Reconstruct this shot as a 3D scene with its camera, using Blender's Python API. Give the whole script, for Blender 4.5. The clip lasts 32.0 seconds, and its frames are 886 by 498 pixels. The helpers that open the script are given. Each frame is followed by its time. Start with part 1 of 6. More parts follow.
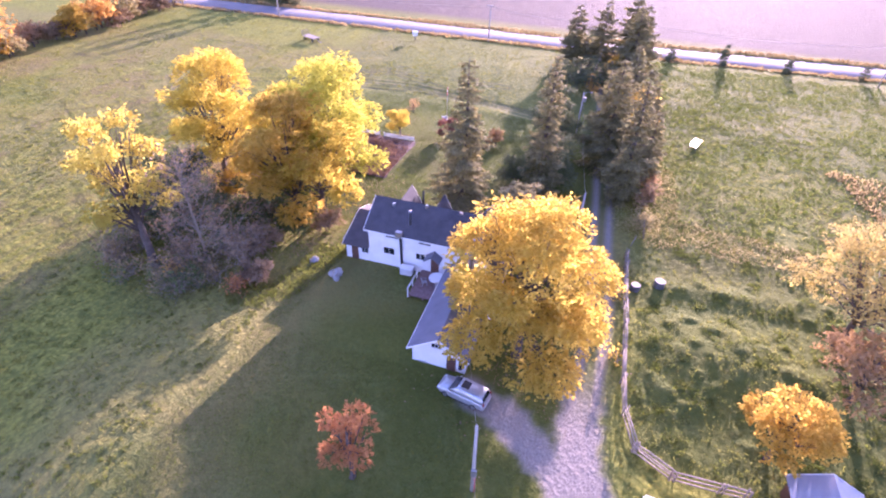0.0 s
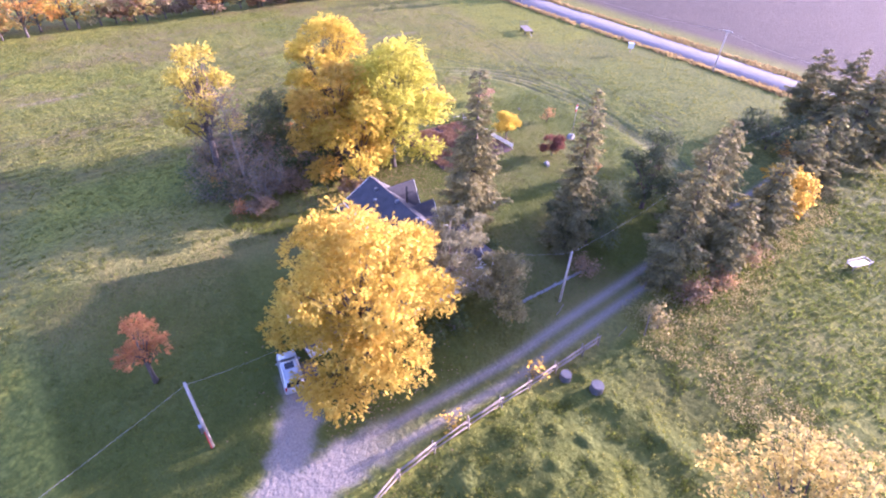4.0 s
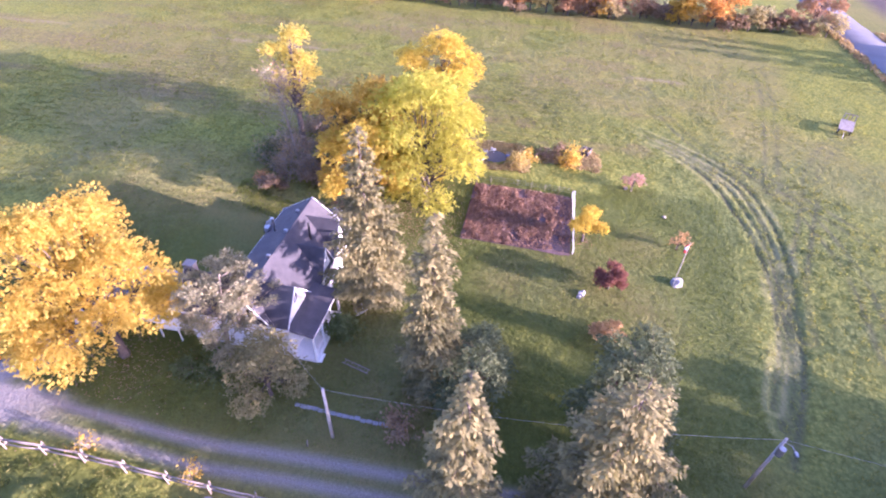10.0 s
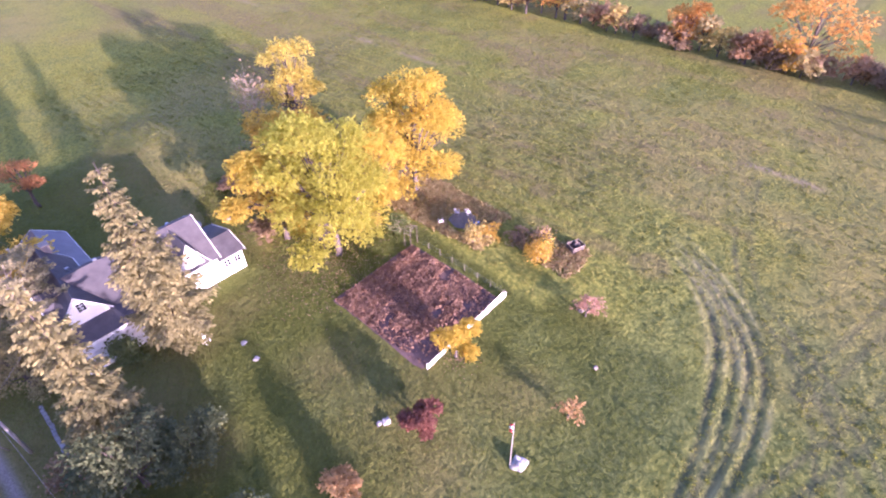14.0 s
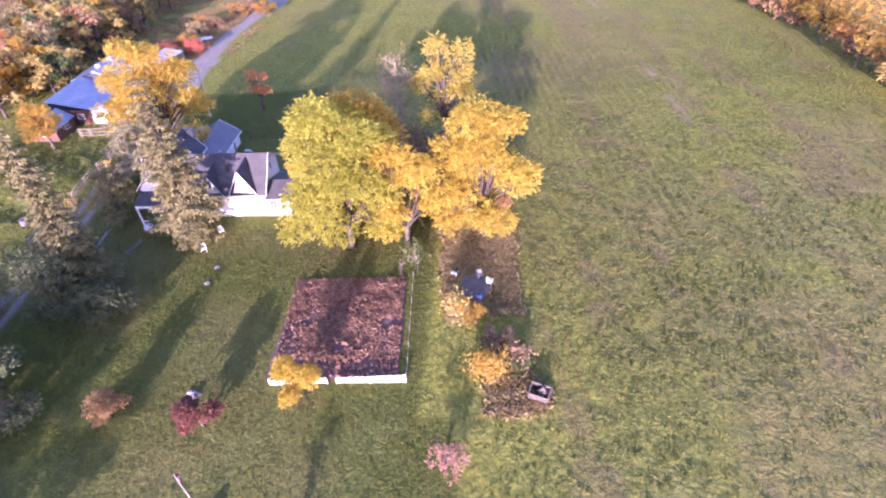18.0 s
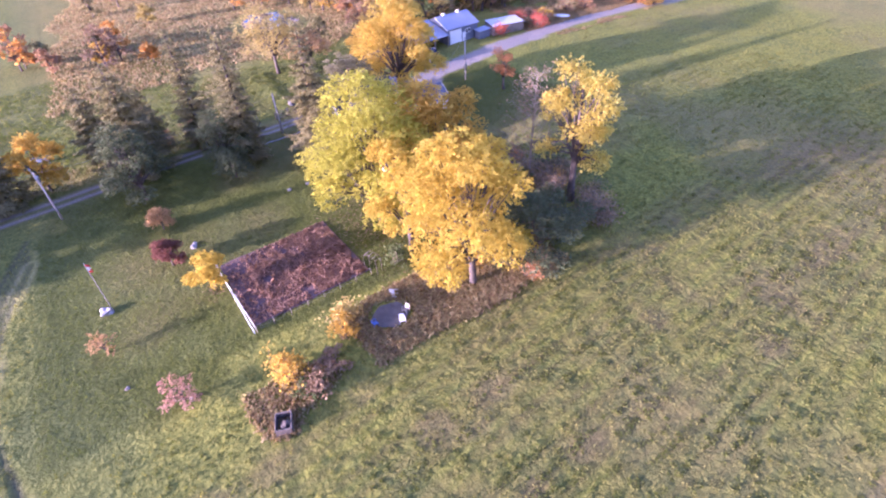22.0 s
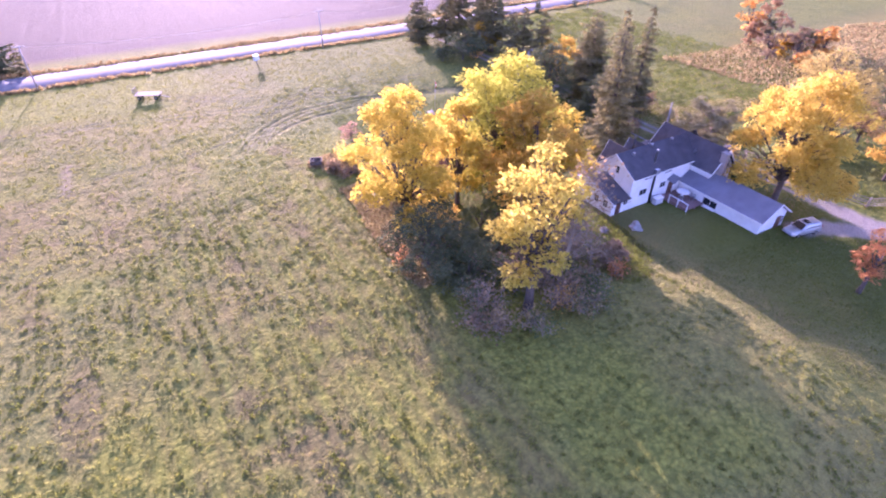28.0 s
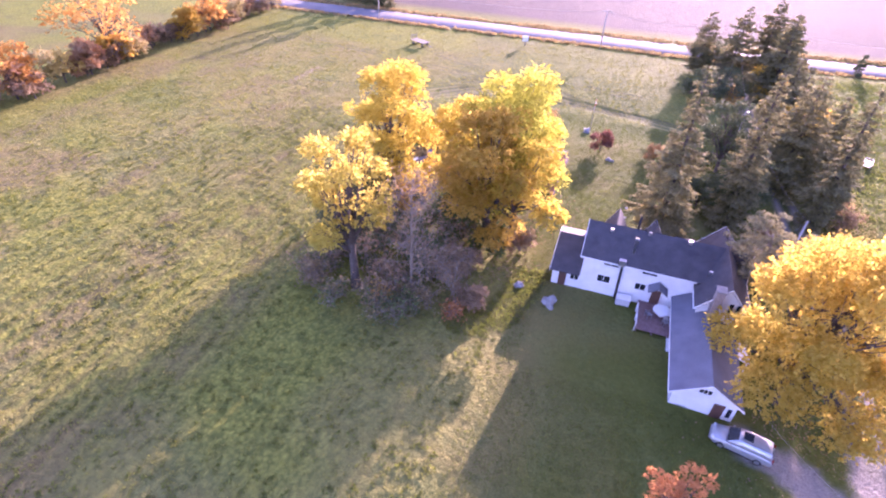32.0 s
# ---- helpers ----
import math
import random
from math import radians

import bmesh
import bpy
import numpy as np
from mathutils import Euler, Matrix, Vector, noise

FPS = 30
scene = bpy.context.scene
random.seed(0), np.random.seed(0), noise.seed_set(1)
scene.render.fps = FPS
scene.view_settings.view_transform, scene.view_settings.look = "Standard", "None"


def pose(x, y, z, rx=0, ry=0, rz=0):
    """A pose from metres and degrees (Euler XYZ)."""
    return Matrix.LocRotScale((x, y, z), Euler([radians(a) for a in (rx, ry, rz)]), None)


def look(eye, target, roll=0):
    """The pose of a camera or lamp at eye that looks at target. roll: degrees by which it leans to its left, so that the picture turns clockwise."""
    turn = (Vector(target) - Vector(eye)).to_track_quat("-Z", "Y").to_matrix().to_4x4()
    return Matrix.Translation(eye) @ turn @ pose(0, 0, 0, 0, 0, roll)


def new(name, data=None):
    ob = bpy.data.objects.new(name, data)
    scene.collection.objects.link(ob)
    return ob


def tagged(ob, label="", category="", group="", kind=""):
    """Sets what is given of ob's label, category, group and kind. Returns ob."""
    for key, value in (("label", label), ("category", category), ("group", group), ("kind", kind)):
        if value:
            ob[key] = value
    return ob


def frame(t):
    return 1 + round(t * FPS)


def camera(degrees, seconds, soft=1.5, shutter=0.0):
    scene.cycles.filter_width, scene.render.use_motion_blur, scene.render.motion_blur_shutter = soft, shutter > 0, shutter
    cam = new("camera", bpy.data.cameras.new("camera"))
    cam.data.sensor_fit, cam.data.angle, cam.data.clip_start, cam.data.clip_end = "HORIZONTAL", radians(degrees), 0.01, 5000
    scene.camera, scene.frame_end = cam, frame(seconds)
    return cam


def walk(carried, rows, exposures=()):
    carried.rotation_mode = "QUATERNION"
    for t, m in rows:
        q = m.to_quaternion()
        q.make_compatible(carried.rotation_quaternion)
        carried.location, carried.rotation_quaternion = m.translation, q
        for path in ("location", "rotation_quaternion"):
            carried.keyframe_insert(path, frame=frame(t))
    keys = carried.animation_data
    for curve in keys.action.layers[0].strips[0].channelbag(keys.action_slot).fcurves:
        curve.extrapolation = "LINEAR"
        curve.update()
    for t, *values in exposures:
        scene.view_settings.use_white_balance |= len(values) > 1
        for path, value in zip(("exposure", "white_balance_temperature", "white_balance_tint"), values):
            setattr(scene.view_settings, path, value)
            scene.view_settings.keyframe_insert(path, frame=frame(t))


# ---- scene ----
cam = camera(81.1, 32.0, 2.1)
PATH = [
    (0, (2.652, -0.792, 38.221), (2.208, 0.739, 37.013), 2.1),
    (0.5, (6.671, 0.782, 38.331), (6.12, 2.272, 37.116), 2.2),
    (1, (10.455, 2.6, 38.491), (9.816, 4.05, 37.271), 2.1),
    (1.5, (14.079, 4.759, 38.671), (13.363, 6.169, 37.446), 2.2),
    (2, (17.444, 7.044, 38.83), (16.608, 8.38, 37.599), 2.2),
    (2.5, (20.528, 9.802, 38.986), (19.576, 11.051, 37.748), 2.3),
    (3, (23.28, 12.744, 39.129), (22.235, 13.913, 37.887), 2.2),
    (3.5, (25.579, 15.99, 39.238), (24.437, 17.055, 37.989), 2.5),
    (5.5, (31.696, 30.745, 39.86), (30.311, 31.418, 38.585), 3.0),
    (6, (32.519, 34.756, 39.972), (31.075, 35.286, 38.694), 2.7),
    (6.5, (32.786, 38.95, 40.124), (31.307, 39.36, 38.841), 2.6),
    (7, (32.707, 43.008, 40.238), (31.211, 43.331, 38.95), 2.4),
    (7.5, (32.35, 47.014, 40.29), (30.835, 47.219, 39.0), 2.5),
    (8, (31.724, 51.032, 40.361), (30.199, 51.122, 39.07), 2.3),
    (8.5, (30.65, 55.248, 40.433), (29.124, 55.213, 39.141), 2.1),
    (9, (29.138, 59.381, 40.481), (27.619, 59.239, 39.189), 2.0),
    (9.5, (27.055, 63.535, 40.55), (25.548, 63.303, 39.255), 1.9),
    (10, (24.585, 67.655, 40.639), (23.088, 67.378, 39.342), 1.9),
    (10.5, (22.007, 71.584, 40.784), (20.518, 71.277, 39.485), 1.9),
    (11, (19.213, 75.507, 40.963), (17.75, 75.104, 39.659), 2.0),
    (11.5, (16.243, 79.409, 41.146), (14.819, 78.896, 39.839), 1.5),
    (12, (13.042, 83.222, 41.346), (11.668, 82.586, 40.04), 1.1),
    (12.5, (9.384, 86.87, 41.522), (8.066, 86.122, 40.216), 0.1),
    (13, (5.265, 90.279, 41.63), (4.014, 89.425, 40.324), -0.3),
    (13.5, (0.874, 93.444, 41.679), (-0.308, 92.5, 40.369), -0.9),
    (14, (-3.741, 96.248, 41.673), (-4.852, 95.222, 40.364), -1.1),
    (14.5, (-8.341, 98.478, 41.587), (-9.373, 97.379, 40.274), -1.3),
    (16.5, (-27.043, 103.699, 40.211), (-27.538, 102.256, 38.917), -1.7),
    (17, (-31.783, 104.135, 40.073), (-32.092, 102.634, 38.788), -1.6),
    (17.5, (-36.655, 103.837, 39.997), (-36.791, 102.309, 38.715), -1.5),
    (18, (-41.715, 102.925, 39.963), (-41.684, 101.39, 38.681), -1.4),
    (18.5, (-46.872, 101.426, 39.96), (-46.674, 99.907, 38.675), -1.7),
    (19, (-52.052, 99.402, 39.964), (-51.687, 97.917, 38.674), -2.1),
    (19.5, (-57.054, 96.866, 39.864), (-56.527, 95.435, 38.571), -2.8),
    (20, (-61.853, 93.99, 39.694), (-61.165, 92.627, 38.402), -2.9),
    (20.5, (-66.335, 90.719, 39.489), (-65.465, 89.459, 38.203), -3.4),
    (21, (-70.651, 86.881, 39.339), (-69.632, 85.732, 38.058), -3.5),
    (21.5, (-74.618, 82.41, 39.177), (-73.463, 81.394, 37.898), -3.9),
    (22, (-78.237, 77.29, 38.978), (-76.938, 76.455, 37.708), -4.2),
    (22.5, (-81.344, 71.627, 38.758), (-79.938, 70.976, 37.494), -4.8),
    (23, (-83.827, 65.588, 38.552), (-82.327, 65.17, 37.297), -5.0),
    (23.5, (-85.486, 59.285, 38.39), (-83.937, 59.077, 37.142), -4.9),
    (24, (-86.232, 52.789, 38.278), (-84.669, 52.797, 37.03), -4.6),
    (24.5, (-85.898, 46.334, 38.216), (-84.35, 46.542, 36.966), -4.0),
    (26.5, (-79.977, 20.942, 38.119), (-78.679, 21.849, 36.898), -1.2),
    (27, (-77.217, 14.598, 38.105), (-76.058, 15.69, 36.895), -0.8),
    (27.5, (-73.329, 8.613, 38.067), (-72.335, 9.865, 36.865), -0.5),
    (28, (-68.461, 3.248, 38.008), (-67.663, 4.636, 36.809), -0.0),
    (28.5, (-62.846, -1.212, 37.949), (-62.252, 0.275, 36.751), 0.3),
    (29, (-56.672, -4.681, 37.92), (-56.297, -3.126, 36.72), 0.9),
    (29.5, (-50.179, -7.013, 37.915), (-50.037, -5.421, 36.713), 1.1),
    (30, (-43.534, -8.25, 37.949), (-43.6, -6.655, 36.744), 1.5),
    (30.5, (-36.992, -8.323, 38.011), (-37.249, -6.752, 36.801), 1.6),
    (31, (-30.496, -7.404, 38.072), (-30.883, -5.863, 36.858), 2.0),
    (31.5, (-24.172, -5.726, 38.122), (-24.643, -4.21, 36.906), 1.8),
    (32, (-18.113, -3.492, 38.166), (-18.639, -1.992, 36.951), 1.8),
]
walk(cam, [(t, look(eye, target, roll)) for t, eye, target, roll in PATH], [(0.0, 2.61, 5200, 70), (3.5, 2.60, 4990, 64), (9.0, 2.68, 5020, 62), (14.0, 2.33, 5150, 66), (17.0, 2.24, 5070, 65), (20.5, 2.29, 5000, 67), (24.0, 2.45, 4890, 70), (26.8, 2.51, 5060, 69), (28.0, 2.49, 5120, 76), (32.0, 2.66, 5310, 76)])

# ---- world and sun ----
SUN_EL, SUN_AZ = radians(10.0), radians(8.6)   # low autumn sun over the road, a little to the east of +y
world = bpy.data.worlds.new("sky")
scene.world = world
world.use_nodes = True
_sky = world.node_tree.nodes.new("ShaderNodeTexSky")
_sky.sky_type, _sky.sun_disc = "NISHITA", False
_sky.sun_elevation, _sky.sun_rotation = SUN_EL, SUN_AZ
_sky.air_density, _sky.dust_density = 1.0, 1.5
world.node_tree.links.new(_sky.outputs[0], world.node_tree.nodes["Background"].inputs[0])
world.node_tree.nodes["Background"].inputs[1].default_value = 0.135
sun = new("sun", bpy.data.lights.new("sun", "SUN"))
sun.data.energy, sun.data.angle, sun.data.color = 4.3, radians(0.6), (1.0, 0.82, 0.54)
sun.matrix_basis = look((0, 0, 80), (0 - 80 * math.sin(SUN_AZ), -80 * math.cos(SUN_AZ), 80 - 80 * math.tan(SUN_EL)))

# ---- materials ----
def node_mat(name):
    m = bpy.data.materials.new(name)
    m.use_nodes = True
    nt = m.node_tree
    return m, nt, nt.nodes["Principled BSDF"]


def noise_node(nt, scale, detail=4.0, rough=0.6, coord=None):
    n = nt.nodes.new("ShaderNodeTexNoise")
    n.inputs["Scale"].default_value, n.inputs["Detail"].default_value, n.inputs["Roughness"].default_value = scale, detail, rough
    if coord is None:
        coord = nt.nodes.new("ShaderNodeNewGeometry").outputs["Position"]
    nt.links.new(coord, n.inputs["Vector"])
    return n.outputs["Fac"]


def ramp(nt, fac, stops):
    r = nt.nodes.new("ShaderNodeValToRGB")
    while len(r.color_ramp.elements) < len(stops):
        r.color_ramp.elements.new(0.5)
    for e, (p, c) in zip(r.color_ramp.elements, stops):
        e.position, e.color = p, (*c, 1)
    nt.links.new(fac, r.inputs[0])
    return r.outputs[0]


def mix(nt, fac, a, b, mode="MIX"):
    n = nt.nodes.new("ShaderNodeMix")
    n.data_type, n.blend_type = "RGBA", mode
    if isinstance(fac, (int, float)):
        n.inputs[0].default_value = fac
    else:
        nt.links.new(fac, n.inputs[0])
    for sock, v in ((n.inputs[6], a), (n.inputs[7], b)):
        if isinstance(v, tuple):
            sock.default_value = (*v, 1)
        else:
            nt.links.new(v, sock)
    return n.outputs[2]


def bump(nt, bsdf, height, strength=0.5, dist=0.05):
    b = nt.nodes.new("ShaderNodeBump")
    b.inputs["Strength"].default_value, b.inputs["Distance"].default_value = strength, dist
    nt.links.new(height, b.inputs["Height"])
    nt.links.new(b.outputs[0], bsdf.inputs["Normal"])


def solid(name, dark, light, rough=0.7, metal=0.0, scale=3.0, fine=30.0, relief=0.3, dist=0.01):
    """A surface with coarse stains, fine grain and a little relief."""
    m, nt, b = node_mat(name)
    coarse, grain = noise_node(nt, scale, 5), noise_node(nt, fine, 3)
    c = ramp(nt, coarse, [(0.3, dark), (0.7, light)])
    c = mix(nt, 0.35, c, ramp(nt, grain, [(0.3, dark), (0.7, light)]))
    nt.links.new(c, b.inputs["Base Color"])
    b.inputs["Roughness"].default_value, b.inputs["Metallic"].default_value = rough, metal
    bump(nt, b, grain, relief, dist)
    return m


def leafy(name, colours, glow=0.6, rough=0.8, wide=0.12, through_tint=(1.0, 1.0, 0.8)):
    """Leaves: a shade per leaf and per spray, broad drifts over the crown, and light that comes through."""
    m, nt, b = node_mat(name)
    geo = nt.nodes.new("ShaderNodeNewGeometry")
    n = len(colours)
    one = ramp(nt, geo.outputs["Random Per Island"], [(i / max(1, n - 1), c) for i, c in enumerate(colours)])
    drift = ramp(nt, noise_node(nt, wide, 3), [(0.35, colours[0]), (0.65, colours[-1])])
    at = nt.nodes.new("ShaderNodeAttribute")
    at.attribute_name = "spray"
    twig = ramp(nt, at.outputs["Fac"], [(i / max(1, n - 1), c) for i, c in enumerate(colours)])
    c = mix(nt, 0.3, mix(nt, 0.5, one, twig), drift)
    nt.links.new(c, b.inputs["Base Color"])
    b.inputs["Roughness"].default_value = rough
    b.inputs["Specular IOR Level"].default_value = 0.15
    t = nt.nodes.new("ShaderNodeBsdfTranslucent")
    nt.links.new(mix(nt, 1.0, c, through_tint, "MULTIPLY"), t.inputs[0])
    s = nt.nodes.new("ShaderNodeMixShader")
    s.inputs[0].default_value = glow
    nt.links.new(b.outputs[0], s.inputs[1])
    nt.links.new(t.outputs[0], s.inputs[2])
    nt.links.new(s.outputs[0], nt.nodes["Material Output"].inputs[0])
    return m


M = dict(
    siding=solid("white_siding", (0.62, 0.62, 0.64), (0.82, 0.82, 0.82), 0.55, scale=0.8, fine=14),
    trim=solid("white_trim", (0.66, 0.66, 0.66), (0.82, 0.82, 0.80), 0.5),
    shingle=solid("dark_shingle", (0.035, 0.033, 0.04), (0.085, 0.08, 0.085), 0.85, scale=0.9, fine=22, relief=0.6, dist=0.02),
    shingle_grey=solid("grey_shingle", (0.11, 0.113, 0.135), (0.18, 0.183, 0.215), 0.8, scale=0.7, fine=22, relief=0.5, dist=0.02),
    glass=solid("window_glass", (0.015, 0.018, 0.022), (0.03, 0.033, 0.04), 0.08, scale=0.6),
    door=solid("brown_door", (0.07, 0.035, 0.025), (0.13, 0.06, 0.04), 0.6),
    metal=solid("dull_metal", (0.25, 0.25, 0.26), (0.45, 0.45, 0.46), 0.4, 0.8),
    brick=solid("chimney_brick", (0.22, 0.17, 0.15), (0.38, 0.33, 0.3), 0.85, scale=4, fine=25),
    deck=solid("weathered_deck", (0.13, 0.07, 0.06), (0.26, 0.17, 0.15), 0.8),
    wood=solid("grey_wood", (0.15, 0.12, 0.095), (0.33, 0.28, 0.235), 0.85, scale=2, fine=40),
    pole=solid("pole_wood", (0.28, 0.25, 0.22), (0.48, 0.44, 0.40), 0.8, scale=1.5, fine=40),
    bark=solid("bark", (0.05, 0.04, 0.033), (0.14, 0.11, 0.09), 0.9, scale=3, fine=18, relief=0.8, dist=0.03),
    twig=solid("bare_twigs", (0.17, 0.135, 0.095), (0.33, 0.27, 0.19), 0.9, scale=1),
    stone=solid("field_stone", (0.17, 0.17, 0.17), (0.34, 0.325, 0.31), 0.85, scale=2, fine=15, relief=0.7, dist=0.03),
    plastic=solid("white_plastic", (0.72, 0.72, 0.72), (0.82, 0.82, 0.8), 0.4),
    black=solid("black_rubber", (0.012, 0.012, 0.013), (0.03, 0.03, 0.03), 0.7),
    silver=solid("silver_paint", (0.42, 0.43, 0.45), (0.5, 0.51, 0.53), 0.28, 0.55, fine=3, relief=0.0),
    big_yellow=leafy("golden_leaves", [(0.414, 0.275, 0.045), (0.531, 0.392, 0.068), (0.585, 0.464, 0.090), (0.621, 0.526, 0.135)], 0.68, through_tint=(1.35, 1.35, 1.0)),
    gold=leafy("orange_gold_leaves", [(0.401, 0.258, 0.046), (0.523, 0.369, 0.069), (0.585, 0.435, 0.100)], 0.68, through_tint=(1.35, 1.35, 1.0)),
    lime=leafy("yellow_green_leaves", [(0.279, 0.288, 0.041), (0.450, 0.432, 0.068), (0.576, 0.526, 0.104)], 0.68, through_tint=(1.35, 1.35, 1.0)),
    yellow=leafy("yellow_leaves", [(0.44, 0.325, 0.045), (0.56, 0.45, 0.07), (0.62, 0.525, 0.11)], 0.68, through_tint=(1.35, 1.35, 1.0)),
    pale=leafy("pale_yellow_leaves", [(0.414, 0.320, 0.054), (0.540, 0.450, 0.095), (0.603, 0.540, 0.153)], 0.68, through_tint=(1.35, 1.35, 1.0)),
    orange=leafy("orange_leaves", [(0.396, 0.198, 0.054), (0.558, 0.315, 0.090), (0.630, 0.423, 0.135)], 0.68, through_tint=(1.35, 1.35, 1.0)),
    amber=leafy("amber_leaves", [(0.36, 0.205, 0.085), (0.50, 0.315, 0.13), (0.57, 0.39, 0.18)], 0.45),
    scarlet=leafy("scarlet_leaves", [(0.36, 0.07, 0.045), (0.52, 0.13, 0.08), (0.60, 0.20, 0.12)], 0.4),
    red=leafy("red_leaves", [(0.40, 0.165, 0.07), (0.55, 0.26, 0.105), (0.62, 0.35, 0.15)]),
    fade=leafy("faded_orange_leaves", [(0.312, 0.172, 0.086), (0.437, 0.265, 0.133), (0.484, 0.328, 0.187)], 0.45),
    straw=leafy("pale_straw", [(0.30, 0.26, 0.11), (0.44, 0.37, 0.17), (0.54, 0.45, 0.23)], 0.5),
    maroon=leafy("maroon_leaves", [(0.20, 0.09, 0.07), (0.34, 0.16, 0.12)]),
    pink=leafy("pinkish_leaves", [(0.45, 0.25, 0.19), (0.58, 0.38, 0.30)]),
    rust=leafy("rust_leaves", [(0.19, 0.13, 0.07), (0.31, 0.215, 0.125), (0.42, 0.30, 0.175)], 0.35),
    spruce=leafy("spruce_needles", [(0.11, 0.113, 0.052), (0.25, 0.228, 0.10), (0.42, 0.365, 0.16)], 0.42),
    pine=leafy("grey_pine_needles", [(0.19, 0.185, 0.10), (0.32, 0.295, 0.165), (0.42, 0.37, 0.21)], 0.3),
    cedar=leafy("cedar_needles", [(0.06, 0.082, 0.036), (0.115, 0.14, 0.062), (0.18, 0.195, 0.09)], 0.3),
    bush=leafy("bush_leaves", [(0.07, 0.10, 0.03), (0.14, 0.17, 0.06)], 0.3),
    willow=leafy("willow_leaves", [(0.42, 0.34, 0.10), (0.60, 0.48, 0.17)], 0.5),
    weed=leafy("field_weeds", [(0.15, 0.168, 0.04), (0.18, 0.192, 0.047), (0.215, 0.217, 0.057)], 0.55, wide=0.08, through_tint=(1.2, 1.3, 0.65)),
    grass=leafy("grass_blades", [(0.15, 0.155, 0.042), (0.22, 0.215, 0.06), (0.27, 0.245, 0.08)], 0.5, wide=0.05, through_tint=(1.2, 1.3, 0.65)),
    lawngrass=leafy("lawn_blades", [(0.096, 0.116, 0.024), (0.140, 0.156, 0.040)], 0.5, wide=0.05, through_tint=(1.2, 1.3, 0.65)),
    drygrass=leafy("dry_grass", [(0.238, 0.167, 0.075), (0.352, 0.260, 0.123), (0.440, 0.339, 0.172)], 0.5),
    litter=leafy("dry_garden_stalks", [(0.16, 0.088, 0.056), (0.27, 0.158, 0.10), (0.38, 0.24, 0.158)], 0.3),
)


# ---- mesh helpers ----
def mesh_ob(name, verts, faces, material, parent=None, label="", smooth=False):
    me = bpy.data.meshes.new(name)
    me.from_pydata([tuple(v) for v in verts] if not isinstance(verts, list) else verts, [], faces if isinstance(faces, list) else [tuple(f) for f in faces])
    me.materials.append(material)
    if smooth:
        me.polygons.foreach_set("use_smooth", [True] * len(me.polygons))
    ob = new(name, me)
    if parent:
        ob.parent = parent
    if label:
        ob["label"] = label
    return ob


def part(name, bm, material, parent=None, label="", smooth=False):
    """Links a bmesh as one mesh object under a thing or a part."""
    me = bpy.data.meshes.new(name)
    bm.to_mesh(me)
    bm.free()
    me.materials.append(material)
    if smooth:
        me.polygons.foreach_set("use_smooth", [True] * len(me.polygons))
    ob = new(name, me)
    if parent:
        ob.parent = parent
    if label:
        ob["label"] = label
    return ob


def thing(name, x, y, z=0.0, yaw=0.0, label="", category="", group="", kind=""):
    ob = new(name)
    ob.matrix_basis = pose(x, y, z, 0, 0, yaw)
    return tagged(ob, label, category, group, kind)


def box_bm(bm, x0, x1, y0, y1, z0, z1, bevel=0.0):
    v = bmesh.ops.create_cube(bm, size=1.0)["verts"]
    for p in v:
        p.co = Vector(((x0 + x1) / 2 + p.co.x * (x1 - x0), (y0 + y1) / 2 + p.co.y * (y1 - y0), (z0 + z1) / 2 + p.co.z * (z1 - z0)))
    if bevel:
        bmesh.ops.bevel(bm, geom=list({e for p in v for e in p.link_edges}), offset=bevel, segments=2, affect="EDGES")
    return bm


def box(name, x0, x1, y0, y1, z0, z1, material, parent=None, bevel=0.01, label=""):
    return part(name, box_bm(bmesh.new(), x0, x1, y0, y1, z0, z1, bevel), material, parent, label)


def prism(name, poly, axis, a, b, material, parent=None, label=""):
    """A polygon (pairs) swept from a to b along an axis: x: pairs are y, z; y: x, z; z: x, y."""
    place = {"x": lambda u, v, w: (w, u, v), "y": lambda u, v, w: (u, w, v), "z": lambda u, v, w: (u, v, w)}[axis]
    n = len(poly)
    verts = [place(u, v, w) for w in (a, b) for u, v in poly]
    faces = [tuple(range(n)), tuple(range(2 * n - 1, n - 1, -1))] + [(i, n + i, n + (i + 1) % n, (i + 1) % n) for i in range(n)]
    ob = mesh_ob(name, verts, faces, material, parent, label)
    bm = bmesh.new()
    bm.from_mesh(ob.data)
    bmesh.ops.recalc_face_normals(bm, faces=bm.faces)
    bm.to_mesh(ob.data)
    bm.free()
    return ob


def slab(name, corners, thick, material, parent=None, label=""):
    """A board from four corners (in order), thickened downwards along its normal."""
    c = [Vector(p) for p in corners]
    n = (c[1] - c[0]).cross(c[2] - c[0]).normalized()
    n = -n if n.z < 0 else n
    verts = [tuple(p) for p in c] + [tuple(p - n * thick) for p in c]
    faces = [(0, 1, 2, 3), (7, 6, 5, 4), (0, 4, 5, 1), (1, 5, 6, 2), (2, 6, 7, 3), (3, 7, 4, 0)]
    ob = mesh_ob(name, verts, faces, material, parent, label)
    bm = bmesh.new()
    bm.from_mesh(ob.data)
    bmesh.ops.recalc_face_normals(bm, faces=bm.faces)
    bm.to_mesh(ob.data)
    bm.free()
    return ob


